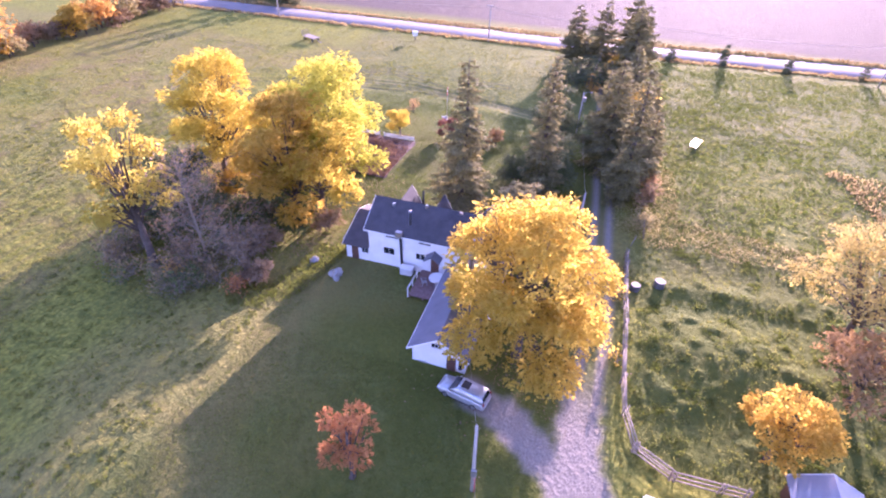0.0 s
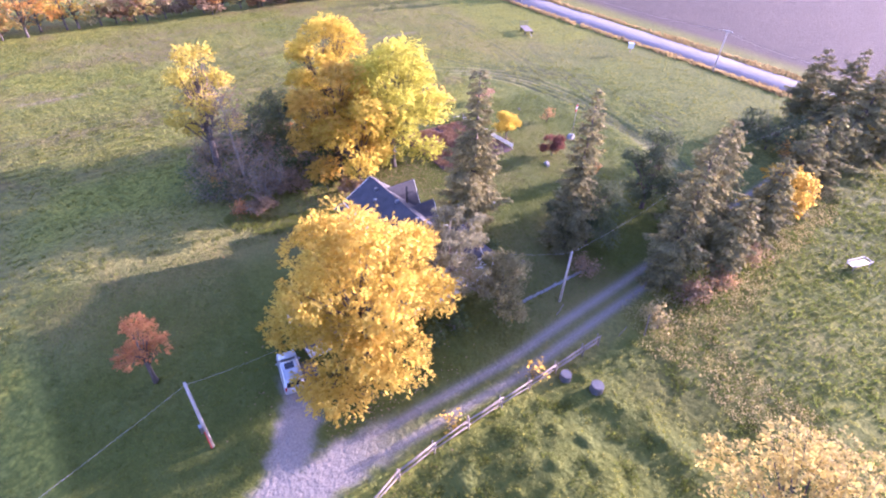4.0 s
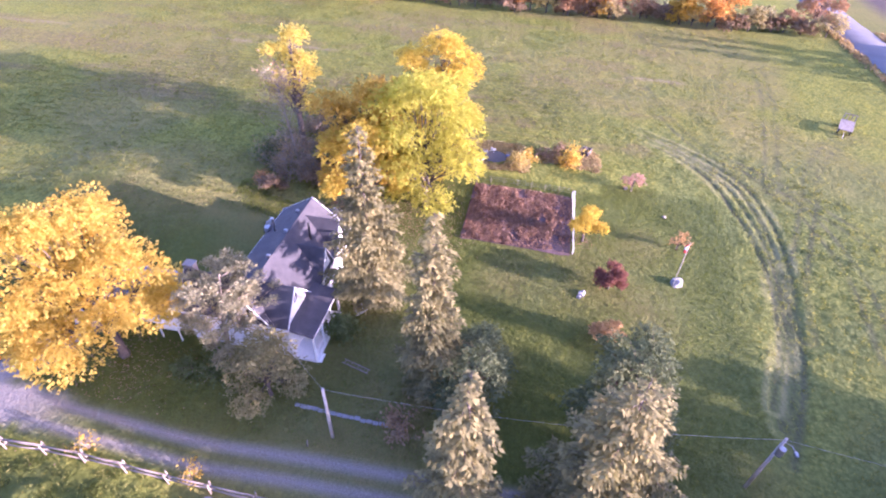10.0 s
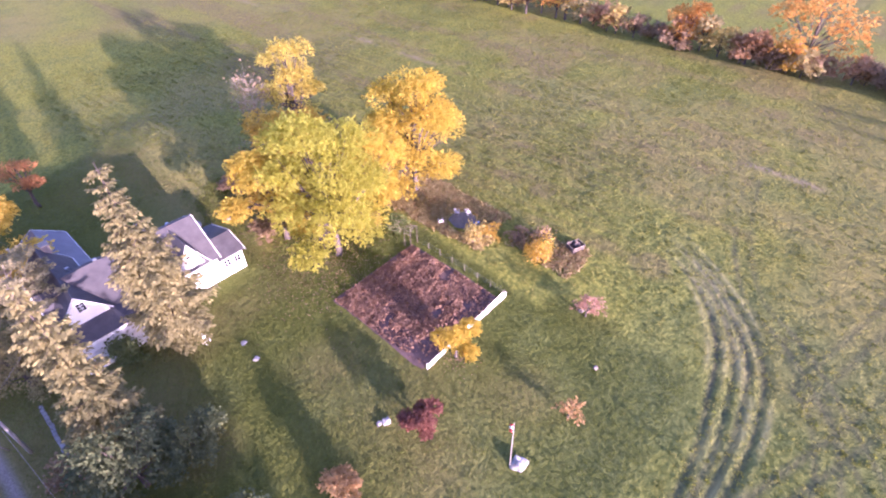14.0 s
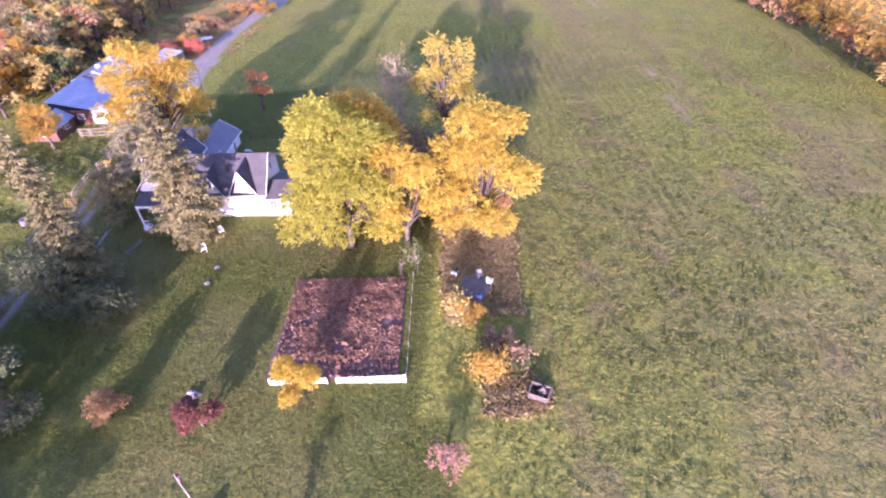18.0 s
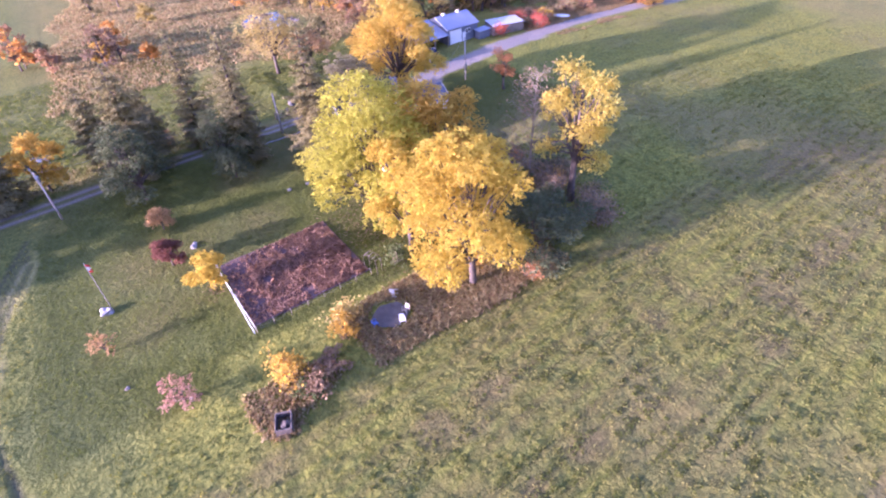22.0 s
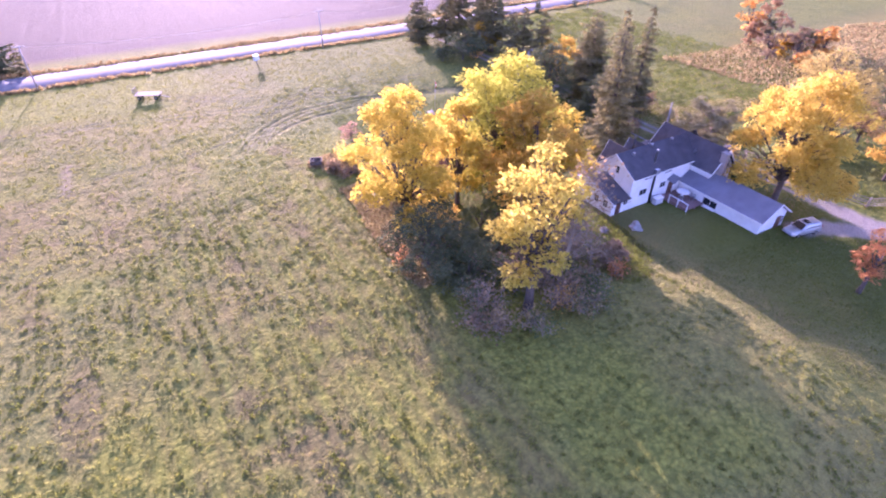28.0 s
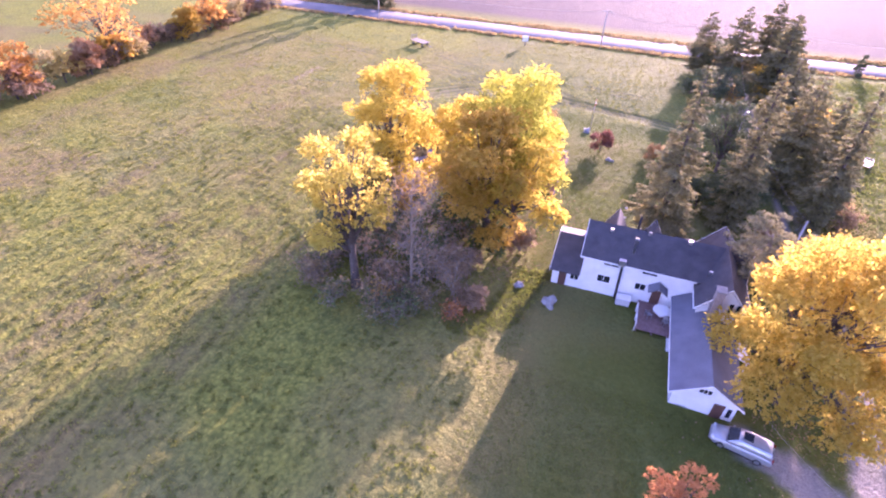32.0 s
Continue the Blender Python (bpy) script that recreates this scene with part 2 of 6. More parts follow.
def tubes(paths, sides=5):
    """Tapered tubes: each path a list of (point, radius). Returns verts and faces."""
    V, F = [], []
    for path in paths:
        start = len(V)
        for i, (p, r) in enumerate(path):
            p = Vector(p)
            d = (Vector(path[min(i + 1, len(path) - 1)][0]) - Vector(path[max(i - 1, 0)][0])).normalized()
            u = d.cross(Vector((0.31, 0.95, 0.05))).normalized()
            w = d.cross(u)
            for k in range(sides):
                a = 2 * math.pi * k / sides
                V.append(tuple(p + (u * math.cos(a) + w * math.sin(a)) * r))
            if i:
                o = start + (i - 1) * sides
                F += [(o + k, o + (k + 1) % sides, o + sides + (k + 1) % sides, o + sides + k) for k in range(sides)]
        F.append(tuple(range(len(V) - sides, len(V))))
        F.append(tuple(range(start + sides - 1, start - 1, -1)))
    return V, F


def leaves(points, size, rng, up=0.3, long=1.0, along=None, wide=0.42, facing=None):
    """Folded leaf diamonds at the points. Returns verts (n*4, 3) and faces."""
    n = len(points)
    d = rng.normal(size=(n, 3)) if along is None else along + 0.25 * rng.normal(size=(n, 3))
    d /= np.linalg.norm(d, axis=1, keepdims=True)
    q = rng.normal(size=(n, 3))
    q[:, 2] += up
    if facing is not None:
        q = facing + 0.4 * q
    s = np.cross(d, q)
    s /= np.linalg.norm(s, axis=1, keepdims=True) + 1e-9
    nrm = np.cross(s, d)
    L = (size * (0.6 + 0.8 * rng.random(n)))[:, None]
    W = L * wide
    a, b = points - d * L * 0.5 * long, points + d * L * 0.5 * long
    c, e = points + s * W + nrm * L * 0.12, points - s * W + nrm * L * 0.12
    V = np.stack([a, c, b, e], 1).reshape(-1, 3)
    F = np.arange(4 * n).reshape(n, 4)
    return V, F


def quads_ob(name, V, F, material, parent=None, label="", spray=None):
    """Fast mesh from arrays of quads; spray: a shade in 0..1 for each quad."""
    me = bpy.data.meshes.new(name)
    n = len(F)
    me.vertices.add(len(V))
    me.vertices.foreach_set("co", np.asarray(V, dtype=np.float32).ravel())
    me.loops.add(4 * n)
    me.loops.foreach_set("vertex_index", np.asarray(F, dtype=np.int32).ravel())
    me.polygons.add(n)
    me.polygons.foreach_set("loop_start", np.arange(0, 4 * n, 4, dtype=np.int32))
    me.update(calc_edges=True)
    me.materials.append(material)
    if len(V) == 4 * n:
        if spray is None:
            spray = np.repeat(np.random.default_rng(n).random(n // 6 + 1), 6)[:n]
        me.attributes.new("spray", "FLOAT", "POINT").data.foreach_set("value", np.repeat(np.clip(spray, 0, 1), 4).astype(np.float32))
    ob = new(name, me)
    if parent:
        ob.parent = parent
    if label:
        ob["label"] = label
    return ob


def vnoise(x, y, scale, seed=0):
    """Smooth value noise in 0..1 at the given wavelength."""
    u, v = x / scale, y / scale
    iu, iv = np.floor(u).astype(np.int64), np.floor(v).astype(np.int64)
    fu, fv = u - iu, v - iv
    fu, fv = fu * fu * (3 - 2 * fu), fv * fv * (3 - 2 * fv)

    def h(a, b):
        k = (a * 374761393 + b * 668265263 + seed * 1442695041) & 0xFFFFFFFF
        k = ((k ^ (k >> 13)) * 1274126177) & 0xFFFFFFFF
        return ((k ^ (k >> 16)) & 0xFFFF) / 65535.0

    return (h(iu, iv) * (1 - fu) + h(iu + 1, iv) * fu) * (1 - fv) + (h(iu, iv + 1) * (1 - fu) + h(iu + 1, iv + 1) * fu) * fv


def way_dist(x, y, pts):
    """Distance of every place to a polyline."""
    best = np.full(x.shape, 1e9)
    for (ax, ay), (bx, by) in zip(pts, pts[1:]):
        dx, dy = bx - ax, by - ay
        k = np.clip(((x - ax) * dx + (y - ay) * dy) / (dx * dx + dy * dy), 0, 1)
        best = np.minimum(best, np.hypot(x - ax - k * dx, y - ay - k * dy))
    return best


def curve_pts(pts, n=10):
    """A smooth line through the points."""
    P = [np.array(p, float) for p in pts]
    P = [2 * P[0] - P[1]] + P + [2 * P[-1] - P[-2]]
    out = []
    for a, b, c, d in zip(P, P[1:], P[2:], P[3:]):
        for i in range(n):
            t = i / n
            out.append(tuple(0.5 * (2 * b + (c - a) * t + (2 * a - 5 * b + 4 * c - d) * t * t + (3 * b - a - 3 * c + d) * t ** 3)))
    return out + [tuple(P[-2])]


def smooth(e0, e1, v):
    t = np.clip((v - e0) / (e1 - e0), 0, 1)
    return t * t * (3 - 2 * t)


# ---- ground ----
def axis_steps(lo, hi, step, far):
    a, s, left, right = list(np.arange(lo, hi, step)), step, [], []
    x = lo
    while x > -far:
        s *= 1.13
        x -= s
        left.append(x)
    x, s = a[-1], step
    while x < far:
        s *= 1.13
        x += s
        right.append(x)
    return np.array(left[::-1] + a + right)


DRIVE = curve_pts([(9.5, 10), (8.2, 18), (7.0, 26), (7.3, 34), (7.6, 44), (7.0, 54), (6.6, 66), (5.6, 84), (4.8, 100), (3.9, 120), (3.0, 142)])
SPUR = curve_pts([(-2.6, 27.6), (0.5, 26.2), (4.5, 23.5), (8.0, 19.0)])
YARD_ROAD = curve_pts([(7.5, 22), (9.5, 10), (11.2, -8), (12, -30), (6, -60)])
OUTER = [(-62, 82), (-55, 91.5), (-47.5, 98), (-40, 100), (-32, 100.3), (-23, 99.2), (-12, 96.8), (-2, 93)]
INNER = [(-57, 82.5), (-53, 89.5), (-46.6, 94), (-40, 95.8), (-34, 97), (-26, 97.3), (-17, 96.0), (-8, 93)]
ARCS = [curve_pts([(a + (c - a) * f, b + (d - b) * f) for (a, b), (c, d) in zip(OUTER, INNER)]) for f in (0.0, 0.33, 0.62, 1.0)]
TRACKS = [curve_pts(p) for p in (
    [(-66.5, 118.2), (-54, 110.3), (-45.5, 107.2), (-34.5, 103.2), (-26, 100.2), (-17.8, 98.8)],
    [(-79, 87), (-66, 90), (-55.5, 94.5), (-51, 99.9), (-46.1, 104.2), (-39, 109.5), (-33, 113)],
    [(-51, 99.9), (-44.3, 103.8), (-38.1, 105.9), (-28.1, 107.2), (-16, 106)],
    [(-95, 112), (-80, 110), (-70, 108), (-55.5, 104.6), (-45.8, 102.2)])]
DIRT_LINE = curve_pts([(-80.5, -60), (-82, -25), (-81.6, 17), (-81.8, 42), (-83, 66), (-83.2, 94), (-82, 112)])


def ground_height(x, y):
    h = 0.14 * vnoise(x, y, 11, 1) + 0.04 * vnoise(x, y, 3.1, 2)
    mown = lawn_zone(x, y)
    h = h + (1 - mown) * (0.06 * vnoise(x, y, 1.4, 3) + 0.09 * vnoise(x, y, 0.75, 4)) + mown * 0.05 * vnoise(x, y, 0.8, 5)
    d = np.minimum(way_dist(x, y, DRIVE), way_dist(x, y, SPUR))
    h = h * smooth(0.8, 3.0, d) - 0.05
    h = h * smooth(0.0, 1.5, np.abs(y - 145) - 6.5) - 0.12 * smooth(7.5, 6.0, np.abs(y - 145 - 0.055 * np.maximum(0, x)))
    mound = np.exp(-(((x - 20.5) / 8.5) ** 2 + ((y - 39) / 5.5) ** 2))
    ridge = np.exp(-(((x - 20.5) / 9) ** 2 + ((y - 49.5) / 2.0) ** 2))
    def swell(cx, cy, sx, sy):
        return np.exp(-(((x - cx) / sx) ** 2 + ((y - cy) / sy) ** 2))
    rise = 0.95 * swell(-13, 33, 22, 27) + 0.5 * swell(-44, 61, 12, 14) - 1.0 * swell(-20, 92, 20, 13) - 0.5 * swell(12, 52, 10, 12) + 2.2 * swell(-27, 14, 11, 13)
    furrow = smooth(-49, -53, x) * smooth(-84, -72, x) * smooth(84, 70, y)
    bend = 0.9 * vnoise(x, y, 24, 6)
    h = h + furrow * 0.03 * np.sin((x + 0.03 * y + bend) * 2 * math.pi / 1.65) * (0.35 + 0.65 * vnoise(x, y, 9, 8))
    hummock = smooth(10.4, 13, x) * smooth(38, 33, x) * smooth(25, 28, y) * smooth(60, 56, y)
    h = h + hummock * 0.28 * smooth(0.62, 0.9, vnoise(x, y, 1.3, 17)) * smooth(0.3, 0.6, vnoise(x, y, 7, 18))
    track = np.zeros_like(h)
    for line in ARCS:
        track = np.maximum(track, np.exp(-(way_dist(x, y, line) / 0.38) ** 2))
    return h + 1.1 * mound + 0.5 * ridge + rise - 0.13 * track * np.maximum(smooth(81, 90, y), smooth(-50, -44, x))


def lawn_zone(x, y):
    w = 1.5 * (vnoise(x, y, 5, 9) - 0.5)
    a = smooth(0, 2.5, np.minimum(np.minimum(x + 43 + w, 9.2 - x), np.minimum(92 - 0.12 * x + w - y, y - 8)))
    cut = smooth(0, 3, np.minimum(-22.5 - x + w, 50 + w - y))      # thicket corner stays wild
    wild = smooth(0, 2, np.minimum(-38 - x + w, 79 - y))
    return a * (1 - cut) * (1 - wild)


xs, ys = axis_steps(-92, 34, 0.34, 2600), axis_steps(6, 108, 0.34, 2600)
gx, gy = np.meshgrid(xs, ys)
gz = ground_height(gx, gy)
nx, ny = len(xs), len(ys)
gi = np.arange(nx * ny).reshape(ny, nx)
ground = quads_ob("ground", np.stack([gx.ravel(), gy.ravel(), gz.ravel()], 1),
                  np.stack([gi[:-1, :-1], gi[:-1, 1:], gi[1:, 1:], gi[1:, :-1]], -1).reshape(-1, 4), None)
ground.data.polygons.foreach_set("use_smooth", [True] * len(ground.data.polygons))


def ground_layer(name, values):
    a = ground.data.attributes.new(name, "FLOAT", "POINT")
    a.data.foreach_set("value", np.clip(values, 0, 1).astype(np.float32).ravel())


ragged = 0.9 * (vnoise(gx, gy, 1.1, 21) - 0.5) + 0.5 * (vnoise(gx, gy, 0.5, 22) - 0.5)
dd = way_dist(gx, gy, DRIVE)
wheel = np.exp(-((np.abs(dd) - 0.95) / 0.5) ** 2)
near = smooth(36, 26, gy)
wide = smooth(2.6, 1.4, dd + ragged) * near
spur = smooth(2.1, 1.0, way_dist(gx, gy, SPUR) + ragged)
yard = smooth(3.2, 2.0, way_dist(gx, gy, YARD_ROAD) + ragged)
ground_layer("gravel", np.maximum.reduce([wheel * smooth(0.1, 0.6, vnoise(gx, gy, 1.5, 23) + 0.45), wide, spur, yard]))
ruts = np.zeros_like(gx)
for k, line in enumerate(ARCS):
    ruts = np.maximum(ruts, np.exp(-(way_dist(gx, gy, line) / 0.33) ** 2) * (0.55 + 0.45 * vnoise(gx, gy, 7, 30 + k)))
for k, line in enumerate(TRACKS):
    ruts = np.maximum(ruts, 0.8 * np.exp(-((way_dist(gx, gy, line) - 0.9) / 0.35) ** 2) * (0.3 + 0.7 * vnoise(gx, gy, 6, 35 + k)))
ground_layer("dirt", np.exp(-(way_dist(gx, gy, DIRT_LINE) / 0.8) ** 2) * smooth(0.35, 0.6, vnoise(gx, gy, 9, 38)))
ruts = ruts * np.maximum(smooth(81, 90, gy), smooth(-50, -44, gx))
ground_layer("ruts", ruts)
crests = np.zeros_like(gx)
for k, line in enumerate(ARCS):
    crests = np.maximum(crests, 0.5 * np.exp(-((way_dist(gx, gy, line) - 0.8) / 0.3) ** 2) * smooth(0.3, 0.8, vnoise(gx, gy, 5, 130 + k)))
ground_layer("crests", crests * np.maximum(smooth(81, 90, gy), smooth(-50, -44, gx)))
pasture = smooth(10.0, 12, gx) * smooth(40, 34, gx) * smooth(24, 27, gy) * smooth(61, 57, gy)
ground_layer("lawn", np.maximum(lawn_zone(gx, gy), pasture))
tilled = smooth(154.0, 155.5, gy + 0.2 * ragged)
ground_layer("tilled", tilled)
ground_layer("rows", smooth(-84, -70, gx) * smooth(88, 72, gy) * smooth(-46, -52, gx) * smooth(0.1, 0.6, vnoise(gx, gy, 22, 41)) * smooth(-118, -112, gx))
dry = (1 - pasture) * smooth(0.45, 0.75, vnoise(gx, gy, 26, 50) * 0.7 + vnoise(gx, gy, 6, 51) * 0.3)
verge = np.exp(-((gy - 139.5 - 0.02 * gx) / 2.0) ** 2) + np.exp(-((gy - 153) / 1.3) ** 2)
east = smooth(12, 17, gx) * (1 - pasture * smooth(56, 48, gy)) * smooth(138, 128, gy) * (0.1 + 0.35 * vnoise(gx, gy, 8, 52))
marshy = smooth(36, 46, gx + 8 * (vnoise(gx, gy, 18, 78) - 0.5)) * smooth(96, 86, gy)
ground_layer("dry", np.maximum.reduce([dry, verge, east, marshy]))
# fresher aftermath north and east of the lawn and in drifts over the field
fresh = np.maximum(smooth(80, 90, gy) * smooth(-66, -50, gx) * smooth(142, 134, gy), 0.22 * smooth(11, 15, gx) * smooth(60, 64, gy) * smooth(138, 130, gy) * smooth(75, 50, gx))
drift = smooth(0.52, 0.66, 0.6 * vnoise(gx, gy, 17, 54) + 0.4 * vnoise(gx, gy, 5, 55)) * smooth(-40, -50, gx)
ground_layer("fresh", np.maximum(fresh * (0.45 + 0.55 * vnoise(gx, gy, 4, 53)), 0.4 * drift))
bare = smooth(0.56, 0.72, 0.65 * vnoise(gx * 2.2, gy * 0.45, 9, 56) + 0.35 * vnoise(gx, gy, 3, 57)) * smooth(-46, -54, gx) * smooth(100, 88, gy)
ground_layer("bare", bare)

gm, nt, b = node_mat("grassland")


def attr(name):
    n = nt.nodes.new("ShaderNodeAttribute")
    n.attribute_name = name
    return n.outputs["Fac"]


big, mid, fine = noise_node(nt, 0.06, 4), noise_node(nt, 1.9, 5, 0.7), noise_node(nt, 8.0, 4, 0.7)
field = ramp(nt, mid, [(0.28, (0.103, 0.118, 0.018)), (0.5, (0.19, 0.20, 0.03)), (0.72, (0.295, 0.288, 0.052))])
field = mix(nt, 0.4, field, ramp(nt, fine, [(0.3, (0.092, 0.113, 0.018)), (0.7, (0.262, 0.268, 0.053))]))
lawnc = ramp(nt, mid, [(0.25, (0.064, 0.082, 0.014)), (0.75, (0.118, 0.13, 0.027))])
lawnc = mix(nt, 0.35, lawnc, ramp(nt, fine, [(0.3, (0.048, 0.064, 0.011)), (0.7, (0.135, 0.142, 0.034))]))
# clumps of grass: pale crowns, dark gaps between
warp = nt.nodes.new("ShaderNodeVectorMath")
warp.operation = "MULTIPLY_ADD"
wn = nt.nodes.new("ShaderNodeTexNoise")
wn.inputs["Scale"].default_value, wn.inputs["Detail"].default_value = 1.3, 3.0
pos = nt.nodes.new("ShaderNodeNewGeometry").outputs["Position"]
nt.links.new(pos, wn.inputs["Vector"])
nt.links.new(wn.outputs["Color"], warp.inputs[0])
warp.inputs[1].default_value = (0.9, 0.9, 0.0)
nt.links.new(pos, warp.inputs[2])
cells = nt.nodes.new("ShaderNodeTexVoronoi")
cells.inputs["Scale"].default_value = 2.1
nt.links.new(warp.outputs[0], cells.inputs["Vector"])
clump = ramp(nt, cells.outputs["Distance"], [(0.1, (1, 1, 1)), (0.75, (0, 0, 0))])
clump = mix(nt, ramp(nt, noise_node(nt, 0.35, 4, 0.6), [(0.35, (0.05, 0.05, 0.05)), (0.7, (0.65, 0.65, 0.65))]), clump, ramp(nt, mid, [(0.3, (0, 0, 0)), (0.7, (1, 1, 1))]))
field = mix(nt, 0.62, field, mix(nt, clump, (0.075, 0.088, 0.02), (0.33, 0.325, 0.056)))
dryc = ramp(nt, fine, [(0.3, (0.15, 0.125, 0.045)), (0.7, (0.275, 0.225, 0.092))])
c = mix(nt, attr("lawn"), field, lawnc)
f = nt.nodes.new("ShaderNodeMath")
f.operation = "MULTIPLY"
nt.links.new(attr("dry"), f.inputs[0])
f.inputs[1].default_value = 0.55
c = mix(nt, f.outputs[0], c, dryc)
f = nt.nodes.new("ShaderNodeMath")
f.operation = "MULTIPLY"
nt.links.new(attr("rows"), f.inputs[0])
wave = nt.nodes.new("ShaderNodeTexWave")
wave.inputs["Scale"].default_value, wave.inputs["Distortion"].default_value, wave.inputs["Detail"].default_value, wave.inputs["Detail Scale"].default_value = 0.19, 1.0, 3.0, 1.6
mapping = nt.nodes.new("ShaderNodeMapping")
mapping.inputs["Rotation"].default_value = (0, 0, radians(-3.5))
nt.links.new(nt.nodes.new("ShaderNodeNewGeometry").outputs["Position"], mapping.inputs["Vector"])
nt.links.new(mapping.outputs[0], wave.inputs["Vector"])
nt.links.new(wave.outputs["Fac"], f.inputs[1])
streak_map = nt.nodes.new("ShaderNodeMapping")
streak_map.inputs["Scale"].default_value = (0.75, 0.10, 1)
streak_map.inputs["Rotation"].default_value = (0, 0, radians(-3.5))
nt.links.new(nt.nodes.new("ShaderNodeNewGeometry").outputs["Position"], streak_map.inputs["Vector"])
streak = ramp(nt, noise_node(nt, 1.0, 5, 0.65, streak_map.outputs[0]), [(0.42, (0, 0, 0)), (0.58, (1, 1, 1))])
lush = ramp(nt, noise_node(nt, 0.16, 5, 0.7), [(0.48, (0, 0, 0)), (0.62, (1, 1, 1))])
green = mix(nt, clump, ramp(nt, fine, [(0.3, (0.06, 0.08, 0.02)), (0.7, (0.11, 0.13, 0.034))]), ramp(nt, fine, [(0.3, (0.115, 0.145, 0.042)), (0.7, (0.215, 0.225, 0.075))]))
c = mix(nt, mix(nt, 0.4, (0, 0, 0), lush), c, green)
c = mix(nt, mix(nt, 0.75, (0, 0, 0), attr("fresh")), c, green)
c = mix(nt, mix(nt, 0.5, (0, 0, 0), attr("bare")), c, ramp(nt, mid, [(0.3, (0.10, 0.078, 0.035)), (0.7, (0.24, 0.18, 0.085))]))
c = mix(nt, mix(nt, attr("rows"), (0, 0, 0), mix(nt, 0.42, (0, 0, 0), streak)), c, mix(nt, 0.6, c, (0.13, 0.09, 0.04)))
c = mix(nt, f.outputs[0], c, mix(nt, 0.34, c, (0.11, 0.09, 0.035)))
c = mix(nt, mix(nt, 0.6, (0, 0, 0), attr("dirt")), c, (0.26, 0.205, 0.125))
f = nt.nodes.new("ShaderNodeMath")
f.operation = "MULTIPLY"
nt.links.new(attr("ruts"), f.inputs[0])
f.inputs[1].default_value = 0.9
c = mix(nt, f.outputs[0], c, (0.085, 0.085, 0.05))
c = mix(nt, attr("crests"), c, (0.36, 0.33, 0.14))
soil = ramp(nt, mid, [(0.3, (0.08, 0.064, 0.052)), (0.7, (0.128, 0.104, 0.084))])
c = mix(nt, attr("tilled"), c, soil)
stones = ramp(nt, fine, [(0.3, (0.17, 0.15, 0.126)), (0.7, (0.33, 0.295, 0.25))])
c = mix(nt, attr("gravel"), c, stones)
nt.links.new(c, b.inputs["Base Color"])
b.inputs["Roughness"].default_value = 0.95
b.inputs["Specular IOR Level"].default_value = 0.08
bump(nt, b, mix(nt, 0.35, mix(nt, 0.5, mid, fine), clump), 1.0, 0.26)
ground.data.materials.clear()
ground.data.materials.append(gm)
tagged(ground, "rolling autumn meadow, mown lawn and gravel tracks", "ground", kind="structure")

# the country road
M["road"] = solid("pale_gravel_road", (0.115, 0.11, 0.113), (0.17, 0.163, 0.166), 0.9, scale=0.3, fine=9, relief=0.5, dist=0.02)
ROAD_Y = lambda x: 144.3 + 0.055 * max(0.0, x) + 0.01 * x
rv, rf = [], []
for i, x in enumerate(np.linspace(-900, 900, 181)):
    w = 4.4
    for k, (o, z) in enumerate(((-w - 0.5, -0.2), (-w, 0.02), (0, 0.1), (w, 0.02), (w + 0.5, -0.2))):
        rv.append((x, ROAD_Y(x) + o + 0.25 * math.sin(x * 0.3 + k), z))
    if i:
        rf += [(5 * i - 5 + k, 5 * i + k, 5 * i + k + 1, 5 * i - 4 + k) for k in range(4)]
tagged(mesh_ob("road", rv, rf, M["road"], smooth=True), "pale gravel country road with grassy verges", "road", kind="structure")


def gh(x, y):
    return float(ground_height(np.array([float(x)]), np.array([float(y)]))[0])


